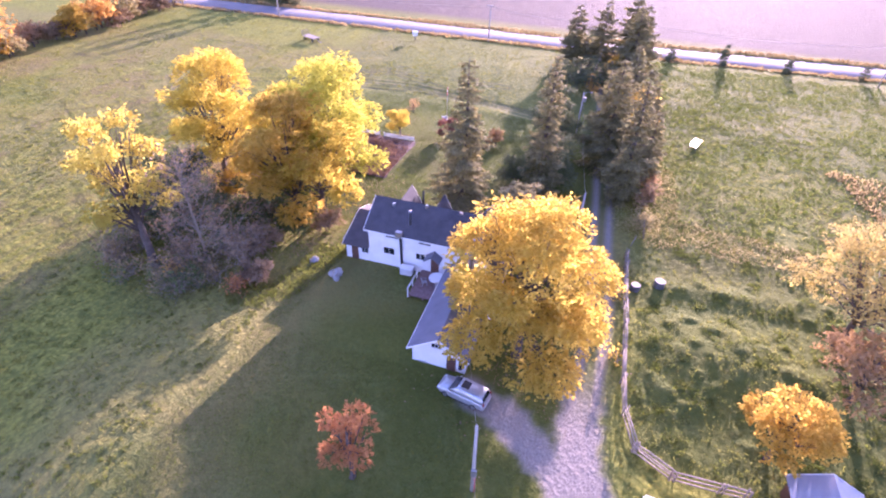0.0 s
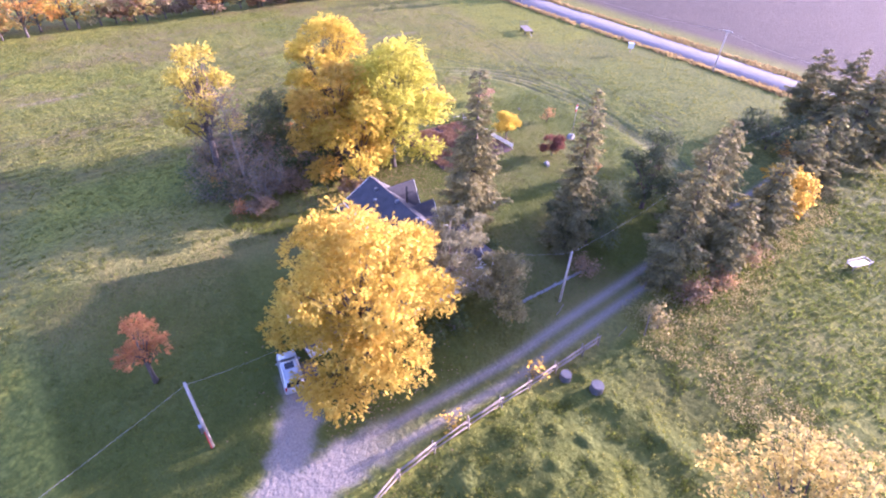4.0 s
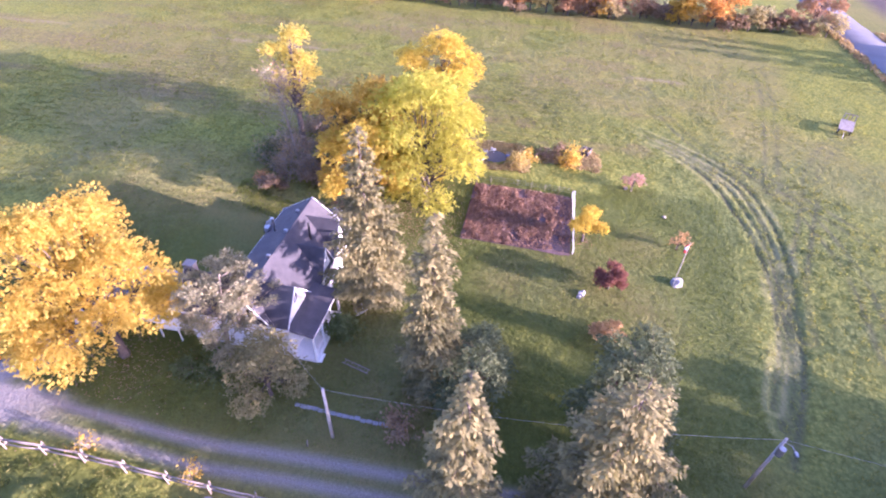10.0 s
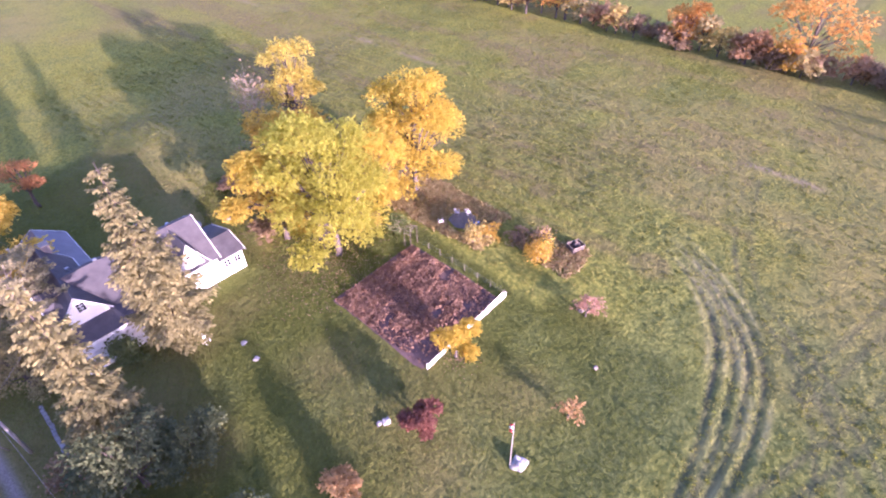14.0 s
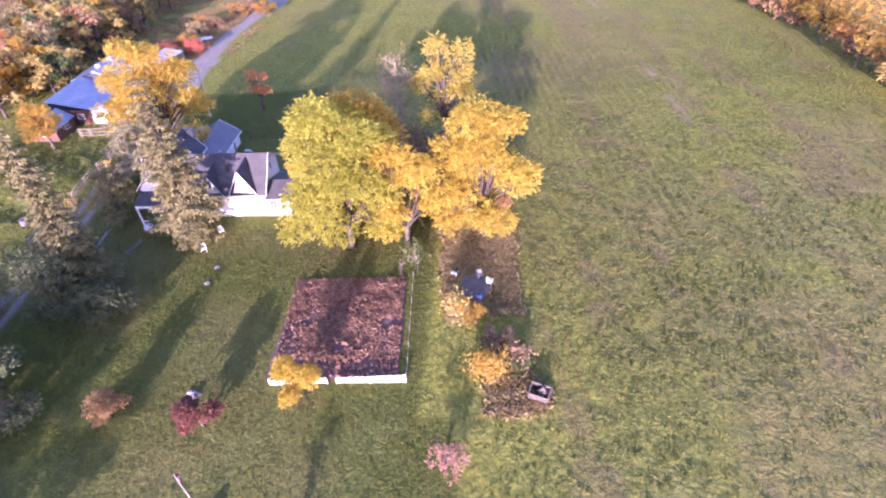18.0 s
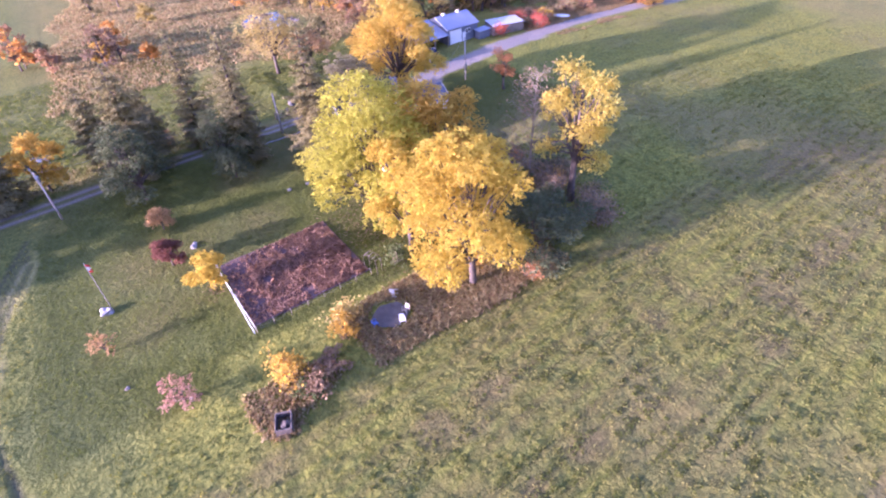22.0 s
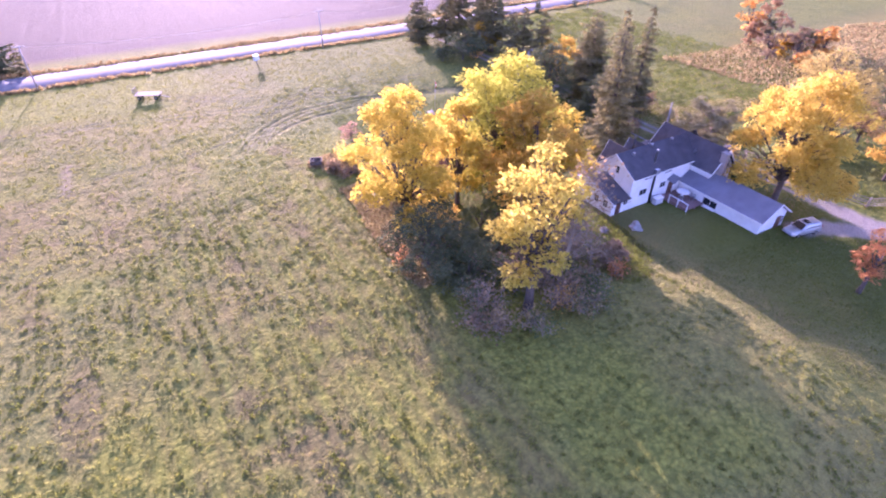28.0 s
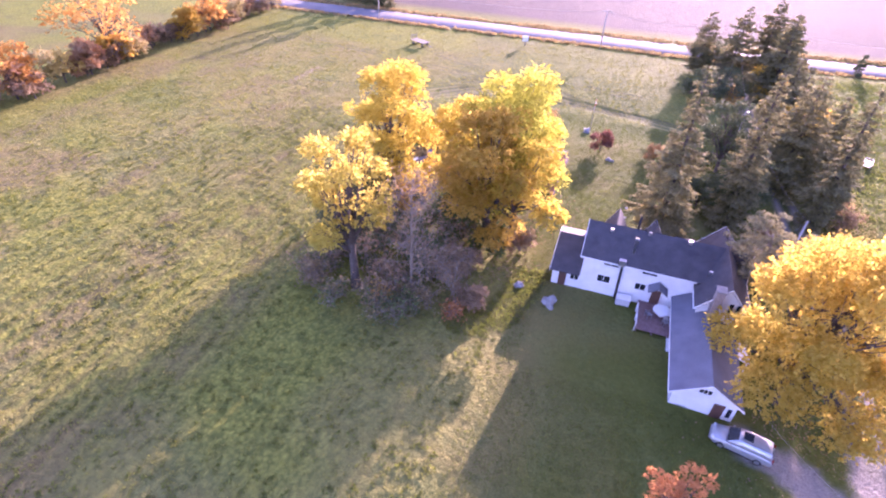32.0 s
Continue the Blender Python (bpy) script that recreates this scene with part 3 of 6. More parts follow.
# ---- trees ----
def broadleaf(name, x, y, h, r, low, leaf, n, seed, label, category="tree", size=0.32, sparse=0.0, squash=1.0, lumps=34, lean=(0, 0), group="", bark="bark", taper=0.3, spray=0.75, lobes=1.0):
    """A tapered trunk with limbs, and a crown of leaves gathered in uneven lumps round the limb ends."""
    rng = np.random.default_rng(seed)
    t = thing(name, x, y, gh(x, y) - 0.1, 0, label, category, group)
    cz, ch = (low + h) / 2, (h - low) / 2
    # great boughs stand out as lobes of uneven size, each carrying several lumps
    ends, reach = [], []
    lobe_n = max(5, lumps // 6)
    for i in range(lobe_n):
        u = 0.95 - 1.8 * (i + 0.5) / lobe_n
        a = i * 2.39996 + rng.random() * 0.9
        own = r * (0.30 + 0.16 * rng.random()) * (1.0 if lobe_n > 7 else 1.15)
        q = max(0.0, 1 - abs(u) ** 4.0) ** 0.5 * (1 + 0.4 * taper - taper * (u + 1) * 0.7)
        k = (r - 0.85 * own) / r * (1 + lobes * (0.26 * rng.random() - 0.16))
        mid = np.array([math.cos(a) * q * r * k + lean[0], math.sin(a) * q * r * k * squash + lean[1], cz + u * (ch - 0.55 * own)])
        away = mid - np.array([lean[0], lean[1], cz - 0.3 * ch])
        away /= np.linalg.norm(away) + 1e-6
        for j in range(lumps // lobe_n):
            g = rng.normal(size=3) + 0.9 * away
            g /= np.linalg.norm(g)
            ends.append(mid + g * own * (0.5 + 0.3 * rng.random()) * np.array([1, 1, 0.8]))
            reach.append(own * (0.42 + 0.2 * rng.random()))
    # a little foliage inside
    for i in range(lumps // 7):
        g = rng.normal(size=3)
        ends.append(np.array([lean[0], lean[1], cz]) + g / np.linalg.norm(g) * np.array([r, r * squash, ch]) * 0.42)
        reach.append(r * 0.2)
    tr = 0.022 * h + 0.05
    fork = np.array([lean[0] * 0.3, lean[1] * 0.3, low + 0.25 * (h - low)])
    paths = [[((0, 0, 0), tr * 1.35), ((0.02 * h * rng.normal() * 0.3, 0, low * 0.5), tr), (tuple(fork), tr * 0.75), ((lean[0] * .8, lean[1] * .8, low + 0.75 * (h - low)), tr * 0.2)]]
    for e in ends[::1 if lumps < 20 else 2]:
        s = fork * (0.55 + 0.45 * rng.random())
        m = (s + e) / 2 + np.array([0, 0, 0.08 * h * rng.random()])
        paths.append([(tuple(s), tr * 0.35), (tuple(m), tr * 0.2), (tuple(e), tr * 0.05)])
        for _ in range(2):
            o = e + rng.normal(size=3) * r * 0.16
            paths.append([(tuple(m), tr * 0.12), (tuple((m + o) / 2 + rng.normal(size=3) * 0.15), tr * 0.07), (tuple(o), 0.012)])
    V, F = tubes(paths, 5)
    mesh_ob("trunk", V, F, M[bark], t, "", True)
    # each lump is a dome of pointed sprays, its underside open and dark
    P, A, N, S = [], [], [], []
    m = 8
    rad = np.array(reach)
    per = n / m / np.sum(rad ** 2)
    for e, s in zip(ends, rad):
        k = max(3, int(per * s * s))
        g = rng.normal(size=(k, 3))
        g[:, 2] = np.abs(g[:, 2]) * 1.1 - 0.3
        g /= np.linalg.norm(g, axis=1, keepdims=True)
        c = e + g * s * (0.78 + 0.34 * rng.random((k, 1))) * np.array([1.15, 1.15, 0.9])
        flat = (c - np.array([lean[0], lean[1], 0])) * np.array([1, 1, 0]) / r
        out = g * np.array([1, 1, 0.5]) + 0.5 * flat + 0.35 * rng.normal(size=(k, 3))
        out[:, 2] -= 0.3
        out /= np.linalg.norm(out, axis=1, keepdims=True)
        face = g + np.array([0, 0, 0.7]) + 0.35 * rng.normal(size=(k, 3))
        tone = 0.5 + 0.17 * rng.normal() + 0.2 * rng.normal(size=k)
        c, out, face = np.repeat(c, m, 0), np.repeat(out, m, 0), np.repeat(face, m, 0)
        side = np.cross(out, face)
        side /= np.linalg.norm(side, axis=1, keepdims=True) + 1e-9
        u, w = rng.random(len(c)), rng.random(len(c)) - 0.5
        P.append(c + out * (u * spray)[:, None] + side * (w * spray * 0.9 * (1.15 - u))[:, None] + rng.normal(size=c.shape) * 0.04)
        A.append(out + 1.3 * side * w[:, None])
        N.append(face)
        S.append(np.repeat(tone, m))
    P, A, N, S = np.concatenate(P), np.concatenate(A), np.concatenate(N), np.concatenate(S)
    keep_ = P[:, 2] > 0.25
    if sparse:
        keep_ &= rng.random(len(P)) > sparse
    P, A, N, S = P[keep_], A[keep_], N[keep_], S[keep_]
    V, F = leaves(P, size, rng, along=A + 0.3 * rng.normal(size=A.shape), wide=0.36, facing=N)
    quads_ob("crown", V, F, M[leaf], t, "", S)
    return t


def spruce(name, x, y, h, r, seed, label, low=0.8, step=0.62, leaf="spruce", category="spruce tree", group="", needle=0.34):
    """A conifer: straight trunk, whorls of uneven boughs, each a drooping frond of side twigs."""
    rng = np.random.default_rng(seed)
    t = thing(name, x, y, gh(x, y) - 0.1, 0, label, category, group)
    paths = [[((0, 0, 0), 0.016 * h + 0.06), ((0.1 * rng.normal(), 0.1 * rng.normal(), h * 0.5), 0.011 * h), ((0, 0, h), 0.02)]]
    P, A, S = [], [], []
    z, turn = low, 0.0
    while z < h - 0.15:
        f = (z - low) / (h - low)
        reach = r * (1 - f) ** 0.72 * (0.72 + 0.4 * rng.random()) + 0.22
        if f < 0.12:
            reach *= 0.8
        turn += 0.9
        arms = int(rng.integers(5, 8)) if f < 0.85 else 4
        for j in range(arms):
            a = turn + 2 * math.pi * (j + 0.5 * rng.random()) / arms
            L = reach * (0.55 + 0.6 * rng.random())
            d = np.array([math.cos(a), math.sin(a), 0.0])
            side = np.array([-d[1], d[0], 0.0])
            droop = (0.34 - 0.34 * f) + 0.16 * rng.random()
            p0 = np.array([0, 0, z + 0.22 * rng.normal()])
            curve = lambda q: p0 + d * L * q + np.array([0, 0, 1.0]) * (-droop * L * q + 0.24 * L * q * q)
            tone = 0.45 + 0.2 * rng.normal()
            n_twig = max(3, int(L / 0.2))
            for q in 0.18 + 0.82 * (np.arange(n_twig) + rng.random(n_twig)) / n_twig:
                root = curve(q)
                for sgn in (-1, 1):
                    tw = (0.42 * L * (1.08 - q) + 0.22) * (0.6 + 0.6 * rng.random())
                    k = max(2, int(tw / 0.17))
                    u = (np.arange(k) + rng.random(k)) / k
                    dr = sgn * side * 0.8 + d * 0.75
                    pt = root + u[:, None] * tw * dr
                    pt[:, 2] -= 0.35 * tw * u * u + 0.05 * np.abs(rng.normal(size=k))
                    P.append(pt + 0.03 * rng.normal(size=pt.shape))
                    A.append(np.tile(dr + np.array([0, 0, -0.35]), (k, 1)))
                    S.append(np.full(k, tone + 0.1 * rng.normal()) + 0.25 * (u - 0.5))
            e = curve(0.92)
            paths.append([(tuple(p0), 0.03 + 0.006 * L), (tuple(curve(0.5)), 0.022), (tuple(e), 0.008)])
        z += step * (0.75 + 0.5 * rng.random())
    V, F = tubes(paths, 4)
    mesh_ob("trunk", V, F, M["bark"], t, "", True)
    V, F = leaves(np.concatenate(P), needle, rng, up=2.2, long=1.2, along=np.concatenate(A), wide=0.3)
    quads_ob("crown", V, F, M[leaf], t, "", np.concatenate(S))
    return t


def bare_tree(name, x, y, h, r, seed, label, n=90, material="twig", leaf=None, leafn=0, category="bare tree", group="", low=0.15, thick=1.0):
    """A leafless tree or shrub: stem, limbs, and many fine twigs."""
    rng = np.random.default_rng(seed)
    t = thing(name, x, y, gh(x, y) - 0.1, 0, label, category, group)
    paths, tips = [], []
    stems = 1 if h > 6 else 4
    for s in range(stems):
        b = np.array([0.25 * rng.normal(), 0.25 * rng.normal(), 0]) * (stems > 1)
        top = np.array([0.25 * r * rng.normal(), 0.25 * r * rng.normal(), h * (0.75 + 0.25 * rng.random())])
        paths.append([(tuple(b), (0.012 * h + 0.03) * thick), (tuple((b + top) / 2), 0.008 * h * thick + 0.015), (tuple(top), 0.01)])
        for _ in range(n // stems):
            f = low + (0.95 - low) * rng.random()
            p = b + (top - b) * f
            a = rng.random() * 2 * math.pi
            L = r * (1.15 - 0.75 * f) * (0.5 + 0.6 * rng.random())
            e = p + np.array([math.cos(a) * L, math.sin(a) * L, L * (0.3 + 0.6 * rng.random())])
            e[2] = min(e[2], h)
            m = (p + e) / 2 + rng.normal(size=3) * 0.12 * L
            paths.append([(tuple(p), 0.03 * thick), (tuple(m), 0.02 * thick), (tuple(e), 0.008)])
            for _ in range(4):
                q = m + (e - m) * rng.random()
                o = q + rng.normal(size=3) * 0.28 * L + np.array([0, 0, 0.1 * L])
                paths.append([(tuple(q), 0.013 * thick), (tuple(o), 0.006)])
                tips.append(o)
    V, F = tubes(paths, 3)
    mesh_ob("trunk", V, F, M[material], t)
    if leaf:
        T = np.array(tips)
        P = T[rng.integers(0, len(T), leafn)] + rng.normal(size=(leafn, 3)) * 0.3
        P[:, 2] = np.maximum(P[:, 2], 0.2)
        V, F = leaves(P, 0.26, rng)
        quads_ob("crown", V, F, M[leaf], t)
    return t


def pine(name, x, y, h, r, seed, label, leaf="pine", top_tilt=(0, 0)):
    """An open old pine: bent pale limbs carrying separate cushions of long needles."""
    rng = np.random.default_rng(seed)
    t = thing(name, x, y, gh(x, y) - 0.1, 0, label, "pine tree")
    paths, P, A = [], [], []
    crown = np.array([top_tilt[0], top_tilt[1], h * 0.82])
    paths.append([((0, 0, 0), 0.24), (tuple(crown * np.array([.3, .3, .5])), 0.19), (tuple(crown), 0.09)])
    for i in range(15):
        f = 0.42 + 0.58 * (i + rng.random()) / 15
        s = crown * np.array([f, f, f])
        a = i * 2.4 + 0.6 * rng.random()
        L = r * (1.15 - 0.55 * f) * (0.75 + 0.5 * rng.random())
        e = s + np.array([math.cos(a) * L, math.sin(a) * L, L * (0.05 + 0.5 * rng.random())])
        m = s + (e - s) * 0.5 + np.array([0, 0, 0.12 * L * rng.normal()])
        paths.append([(tuple(s), 0.085), (tuple(m), 0.055), (tuple(e), 0.02)])
        for _ in range(9):
            q = m + (e - m) * rng.random() ** 0.6
            o = q + rng.normal(size=3) * np.array([0.26, 0.26, 0.14]) * L + np.array([0, 0, 0.1])
            paths.append([(tuple(q), 0.03), (tuple(o), 0.012)])
            k = 120
            g = rng.normal(size=(k, 3))
            g[:, 2] = np.abs(g[:, 2]) * 0.7
            g /= np.linalg.norm(g, axis=1, keepdims=True)
            P.append(o + g * (0.16 + 0.42 * rng.random((k, 1))) * np.array([1.25, 1.25, 0.7]))
            A.append(g)
    V, F = tubes(paths, 5)
    mesh_ob("trunk", V, F, M["twig"], t, "", True)
    V, F = leaves(np.concatenate(P), 0.21, rng, up=1.0, along=np.concatenate(A), wide=0.24)
    quads_ob("crown", V, F, M[leaf], t)
    return t


broadleaf("maple_tree", 0.4, 33.1, 17.2, 6.3, 1.6, "big_yellow", 54000, 11, "large golden maple in full autumn leaf beside the garage", size=0.24, lumps=96, taper=0.4, lobes=1.2, spray=0.75, squash=1.22)
broadleaf("maple_tree", -29.8, 55.0, 17.8, 6.5, 0.9, "lime", 47000, 12, "yellow-green maple turning colour beside the house", lumps=96, size=0.25, spray=0.75)
broadleaf("maple_tree", -45.4, 52.8, 17.4, 5.7, 0.6, "yellow", 38000, 13, "bright yellow maple at the edge of the field", lumps=84, size=0.25, spray=0.75, squash=1.2)
broadleaf("maple_tree", -36.6, 54.8, 14.3, 4.1, 0.6, "yellow", 15000, 14, "slender yellow maple between two larger ones", lumps=36, size=0.27)
broadleaf("maple_tree", -30.6, 46.8, 16.2, 5.7, 1.4, "gold", 25000, 15, "golden orange maple behind the house", lumps=70, size=0.28)
broadleaf("maple_tree", -27.4, 48.0, 13.0, 5.6, 2.2, "yellow", 16000, 16, "low yellow maple against the house gable", lumps=46, size=0.28)
broadleaf("poplar_tree", -41.0, 33.3, 18.6, 4.2, 4.6, "pale", 11500, 17, "tall pale yellow tree with thinning leaves", lumps=60, size=0.27, spray=0.7)
bare_tree("bare_tree", -35.2, 35.2, 15.0, 4.6, 18, "grey leafless tree in the thicket", n=110, leaf="rust", leafn=500)
broadleaf("cedar_tree", -46.4, 45.0, 7.4, 4.6, 0.2, "cedar", 15000, 19, "broad rounded dark green cedar at the thicket edge", "cedar tree", size=0.2, lumps=60, taper=0.1, squash=1.15)
broadleaf("cedar_tree", -44.6, 39.2, 5.4, 3.6, 0.2, "cedar", 9000, 119, "low rounded dark green cedar at the thicket edge", "cedar tree", size=0.2, lumps=44, taper=0.1)
broadleaf("cedar_tree", -2.5, 77.8, 11.6, 4.0, 0.4, "cedar", 14000, 120, "broad dark evergreen beside the drive", "cedar tree", size=0.22, lumps=64, taper=0.4)
broadleaf("cedar_tree", -1.6, 110.0, 6.2, 4.8, 0.2, "cedar", 7000, 123, "rounded grey-green evergreen bush beside the drive", "cedar tree", size=0.26, lumps=44, taper=0.1)
broadleaf("cedar_tree", -2.0, 129.5, 6.5, 4.6, 0.2, "cedar", 6000, 124, "low dark evergreen bush near the road", "cedar tree", size=0.3, lumps=40, taper=0.1)
broadleaf("cedar_tree", -1.6, 65.2, 9.0, 3.4, 0.3, "cedar", 11000, 121, "dark evergreen bush below the tall spruce", "cedar tree", size=0.2, lumps=56, taper=0.3)
broadleaf("cedar_tree", -5.6, 65.8, 4.6, 2.5, 0.2, "cedar", 6500, 122, "low dark evergreen bush below the tall spruce", "cedar tree", size=0.2, lumps=40, taper=0.1)
for i, (x, y, h, r) in enumerate([(-11.0, 53.8, 21, 4.6), (-2.4, 62.0, 20.2, 3.6), (8.6, 66.4, 19.0, 3.6), (5.6, 76.0, 17.4, 6.2), (1.5, 123.5, 15, 5.0), (10.8, 80.5, 13, 3.8), (8.6, 94, 13, 4.0), (8.4, 100.5, 12.5, 4.2), (8.0, 112, 17, 5.4), (9.5, 119, 16, 5.0), (7.5, 127, 17, 5.6), (9.0, 105.5, 11, 3.4), (-4.5, 127.0, 13, 4.6), (11.5, 73.0, 11, 3.0)]):
    spruce("spruce_tree", x, y, h, r, 30 + i, "tall grey-green spruce catching the low sun", (1.8, 1.0, 1.2, 1.2)[i] if i < 4 else 1.5 + 0.8 * (i % 3), 0.58 if i < 4 else 0.7, needle=0.33 if i < 4 else 0.42)
for i, (x, y, h, r, leaf, k, lab) in enumerate([
        (-27.8, 75.5, 4.6, 2.1, "yellow", 7000, "small yellow tree beside the white picket fence"),
        (-20.1, 78.4, 3.3, 1.6, "maroon", 6500, "small dark red tree on the lawn"),
        (-11.7, 77.6, 3.0, 1.4, "amber", 3400, "small orange tree on the lawn"),
        (-41.0, 82.3, 2.8, 1.6, "pink", 1300, "small pinkish tree losing its leaves"),
        (-29.7, 87.2, 2.6, 1.2, "amber", 700, "thin orange sapling on the lawn"),
        (21.6, 29.2, 7.6, 2.9, "gold", 9000, "rounded golden tree by the shed yard"),
        (29.6, 37.6, 7.0, 3.9, "amber", 8000, "faded orange tree at the pasture edge"),
        (30.6, 45.0, 13.6, 6.4, "willow", 15000, "tall fading willow by the pasture")]):
    broadleaf("small_tree" if h < 5 else "autumn_tree", x, y, h, r, 0.22 * h, leaf, k, 60 + i, lab, size=0.17 if h < 5 else 0.22, lumps=22 if h < 5 else 56, spray=0.42 if h < 5 else 0.65)
broadleaf("small_tree", -9.0, 17.2, 7.9, 2.1, 1.9, "red", 4600, 66, "small red-orange tree in the shaded yard", size=0.17, lumps=30, spray=0.42)
rng = np.random.default_rng(5)
for i, yy in enumerate(np.arange(-52, 134, 3.7)):
    k = int(rng.integers(0, 5))
    tall = yy < 40 and k in (1, 3)
    h = (4.2, 3.2, 5.0, 3.6, 4.4)[k] + 1.4 * rng.random() + (4.5 * rng.random() + 2 if tall else 0)
    leaf = ("fade", "orange" if tall else "rust", "straw", "gold" if tall else "rust", "willow")[k]
    h *= 1.22 if yy < 78 else 1.0
    broadleaf("hedgerow_tree", -123.0 + 1.4 * rng.normal(), yy + rng.normal(), h, 0.5 * h + 0.5, 0.03 * h, leaf, 2000, 90 + i, {"fade": "faded orange", "orange": "orange", "rust": "rusty brown", "straw": "straw-coloured", "gold": "golden", "willow": "yellowish"}[leaf] + (" autumn tree in the field hedgerow" if tall else " bush in the field hedgerow"), "tree" if tall else "bush", size=0.44, lumps=24, spray=0.9, group="hedgerow")

# ---- thicket ----
for i in range(58):
    x = -47 + 20 * rng.random()
    y = 28.5 + 17.5 * rng.random()
    y = max(y, 27.5 + 0.8 * max(0.0, -39 - x))
    if x > -29.5 and y < 46:
        x -= 6
    big_one = i % 5 == 0 and y > 34
    bare_tree("shrub", x, y, (3.8 if big_one else 1.2) + 1.9 * rng.random(), (2.4 if big_one else 1.7) + 0.8 * rng.random(), 200 + i, "tangled greyish brown shrub in the thicket", n=34 if big_one else 26, leaf=("rust", "drygrass", "bush", "rust", "bush")[i % 5], leafn=180, category="shrub", group="thicket")


# ---- house ----
def window(parent, axis, at, c, z, w, h, cols=2, rows=1, frame_mat="trim", face=1):
    """A framed window on a wall whose outer face lies at `at` across the axis; c: its middle along the wall; face: the way it looks."""
    def bx(name, a0, a1, z0, z1, d0, d1, m, par):
        d0, d1 = sorted((at + face * d0, at + face * d1))
        if axis == "y":
            return box(name, a0, a1, d0, d1, z0, z1, M[m], par, 0.0)
        return box(name, d0, d1, a0, a1, z0, z1, M[m], par, 0.0)
    fr = 0.09
    win = bx("window", c - w / 2, c + w / 2, z - h / 2, z + h / 2, -0.05, 0.012, "glass", parent)
    bx("frame", c - w / 2 - fr, c + w / 2 + fr, z + h / 2, z + h / 2 + fr, -0.02, 0.05, frame_mat, win)
    bx("sill", c - w / 2 - fr - 0.04, c + w / 2 + fr + 0.04, z - h / 2 - fr, z - h / 2, -0.02, 0.09, frame_mat, win)
    for s in (-1, 1):
        bx("frame", c + s * (w / 2 + fr / 2) - fr / 2, c + s * (w / 2 + fr / 2) + fr / 2, z - h / 2, z + h / 2, -0.02, 0.05, frame_mat, win)
    for i in range(1, cols):
        a = c - w / 2 + w * i / cols
        bx("mullion", a - 0.025, a + 0.025, z - h / 2, z + h / 2, 0.0, 0.035, frame_mat, win)
    for i in range(1, rows):
        a = z - h / 2 + h * i / rows
        bx("mullion", c - w / 2, c + w / 2, a - 0.02, a + 0.02, 0.0, 0.03, frame_mat, win)
    return win


def rake(parent, a, b, depth=0.16, wide=0.06):
    """A white trim board along a roof edge."""
    a, b = Vector(a), Vector(b)
    d = (b - a).normalized()
    s = d.cross(Vector((0, 0, 1))).normalized() * wide / 2
    u = Vector((0, 0, depth))
    V = [tuple(p + q) for p in (a, b) for q in (s, -s, -s - u, s - u)]
    return mesh_ob("fascia", V, [(0, 1, 2, 3), (7, 6, 5, 4), (0, 4, 5, 1), (1, 5, 6, 2), (2, 6, 7, 3), (3, 7, 4, 0)], M["trim"], parent)


BASE = 0.3
house = thing("house", 0, 0, 0, 0, "white clapboard farmhouse with steep dark shingle roofs", "house")
# main block, with a longer rear slope
prism("wall", [(41.6, BASE), (41.6, 5.62), (44.9, 7.5), (48.7, 4.15), (48.7, BASE)], "x", -18.3, -6.5, M["siding"], house)
slab("roof", [(-18.65, 41.15, 5.55), (-5.3, 41.15, 5.55), (-5.3, 44.9, 7.74), (-18.65, 44.9, 7.74)], 0.16, M["shingle"], house)
slab("roof", [(-18.65, 49.05, 4.0), (-5.3, 49.05, 4.0), (-5.3, 44.9, 7.74), (-18.65, 44.9, 7.74)], 0.16, M["shingle"], house)
rake(house, (-18.66, 41.15, 5.56), (-18.66, 44.9, 7.75)), rake(house, (-18.66, 49.05, 4.01), (-18.66, 44.9, 7.75)), rake(house, (-18.66, 41.13, 5.52), (-7.4, 41.13, 5.52))
# two steep wall gables on the rear
for gx0, hw, top in ((-15.8, 1.75, 7.45), (-11.8, 1.45, 6.9)):
    prism("gable_wall", [(gx0 - hw + 0.2, 3.6), (gx0 + hw - 0.2, 3.6), (gx0, top - 0.25)], "y", 45.6, 48.78, M["siding"], house)
    for s in (-1, 1):
        slab("gable_roof", [(gx0, 45.2, top), (gx0, 48.98, top), (gx0 + s * (hw + 0.12), 48.98, 3.95), (gx0 + s * (hw + 0.12), 45.2, 3.95)], 0.1, M["shingle"], house)
        rake(house, (gx0, 49.0, top), (gx0 + s * (hw + 0.12), 49.0, 3.95), 0.14)
window(house, "y", 48.78, -11.8, 5.6, 0.62, 1.0, 2, 2)
window(house, "y", 48.72, -11.7, 2.6, 1.7, 1.2, 4, 2)
window(house, "y", 48.78, -15.8, 5.7, 0.9, 0.16, 1)
window(house, "y", 48.72, -15.7, 2.7, 1.5, 0.22, 2)
# front windows
for c, z, w, h in ((-15.5, 5.0, 1.5, 0.42), (-11.7, 5.0, 1.4, 0.42), (-15.9, 2.95, 1.25, 0.85), (-12.2, 3.05, 1.0, 0.8)):
    window(house, "y", 41.6, c, z, w, h, 2, 1, face=-1)
window(house, "x", -18.3, 44.4, 5.6, 0.55, 1.0, 1, 2, face=-1)
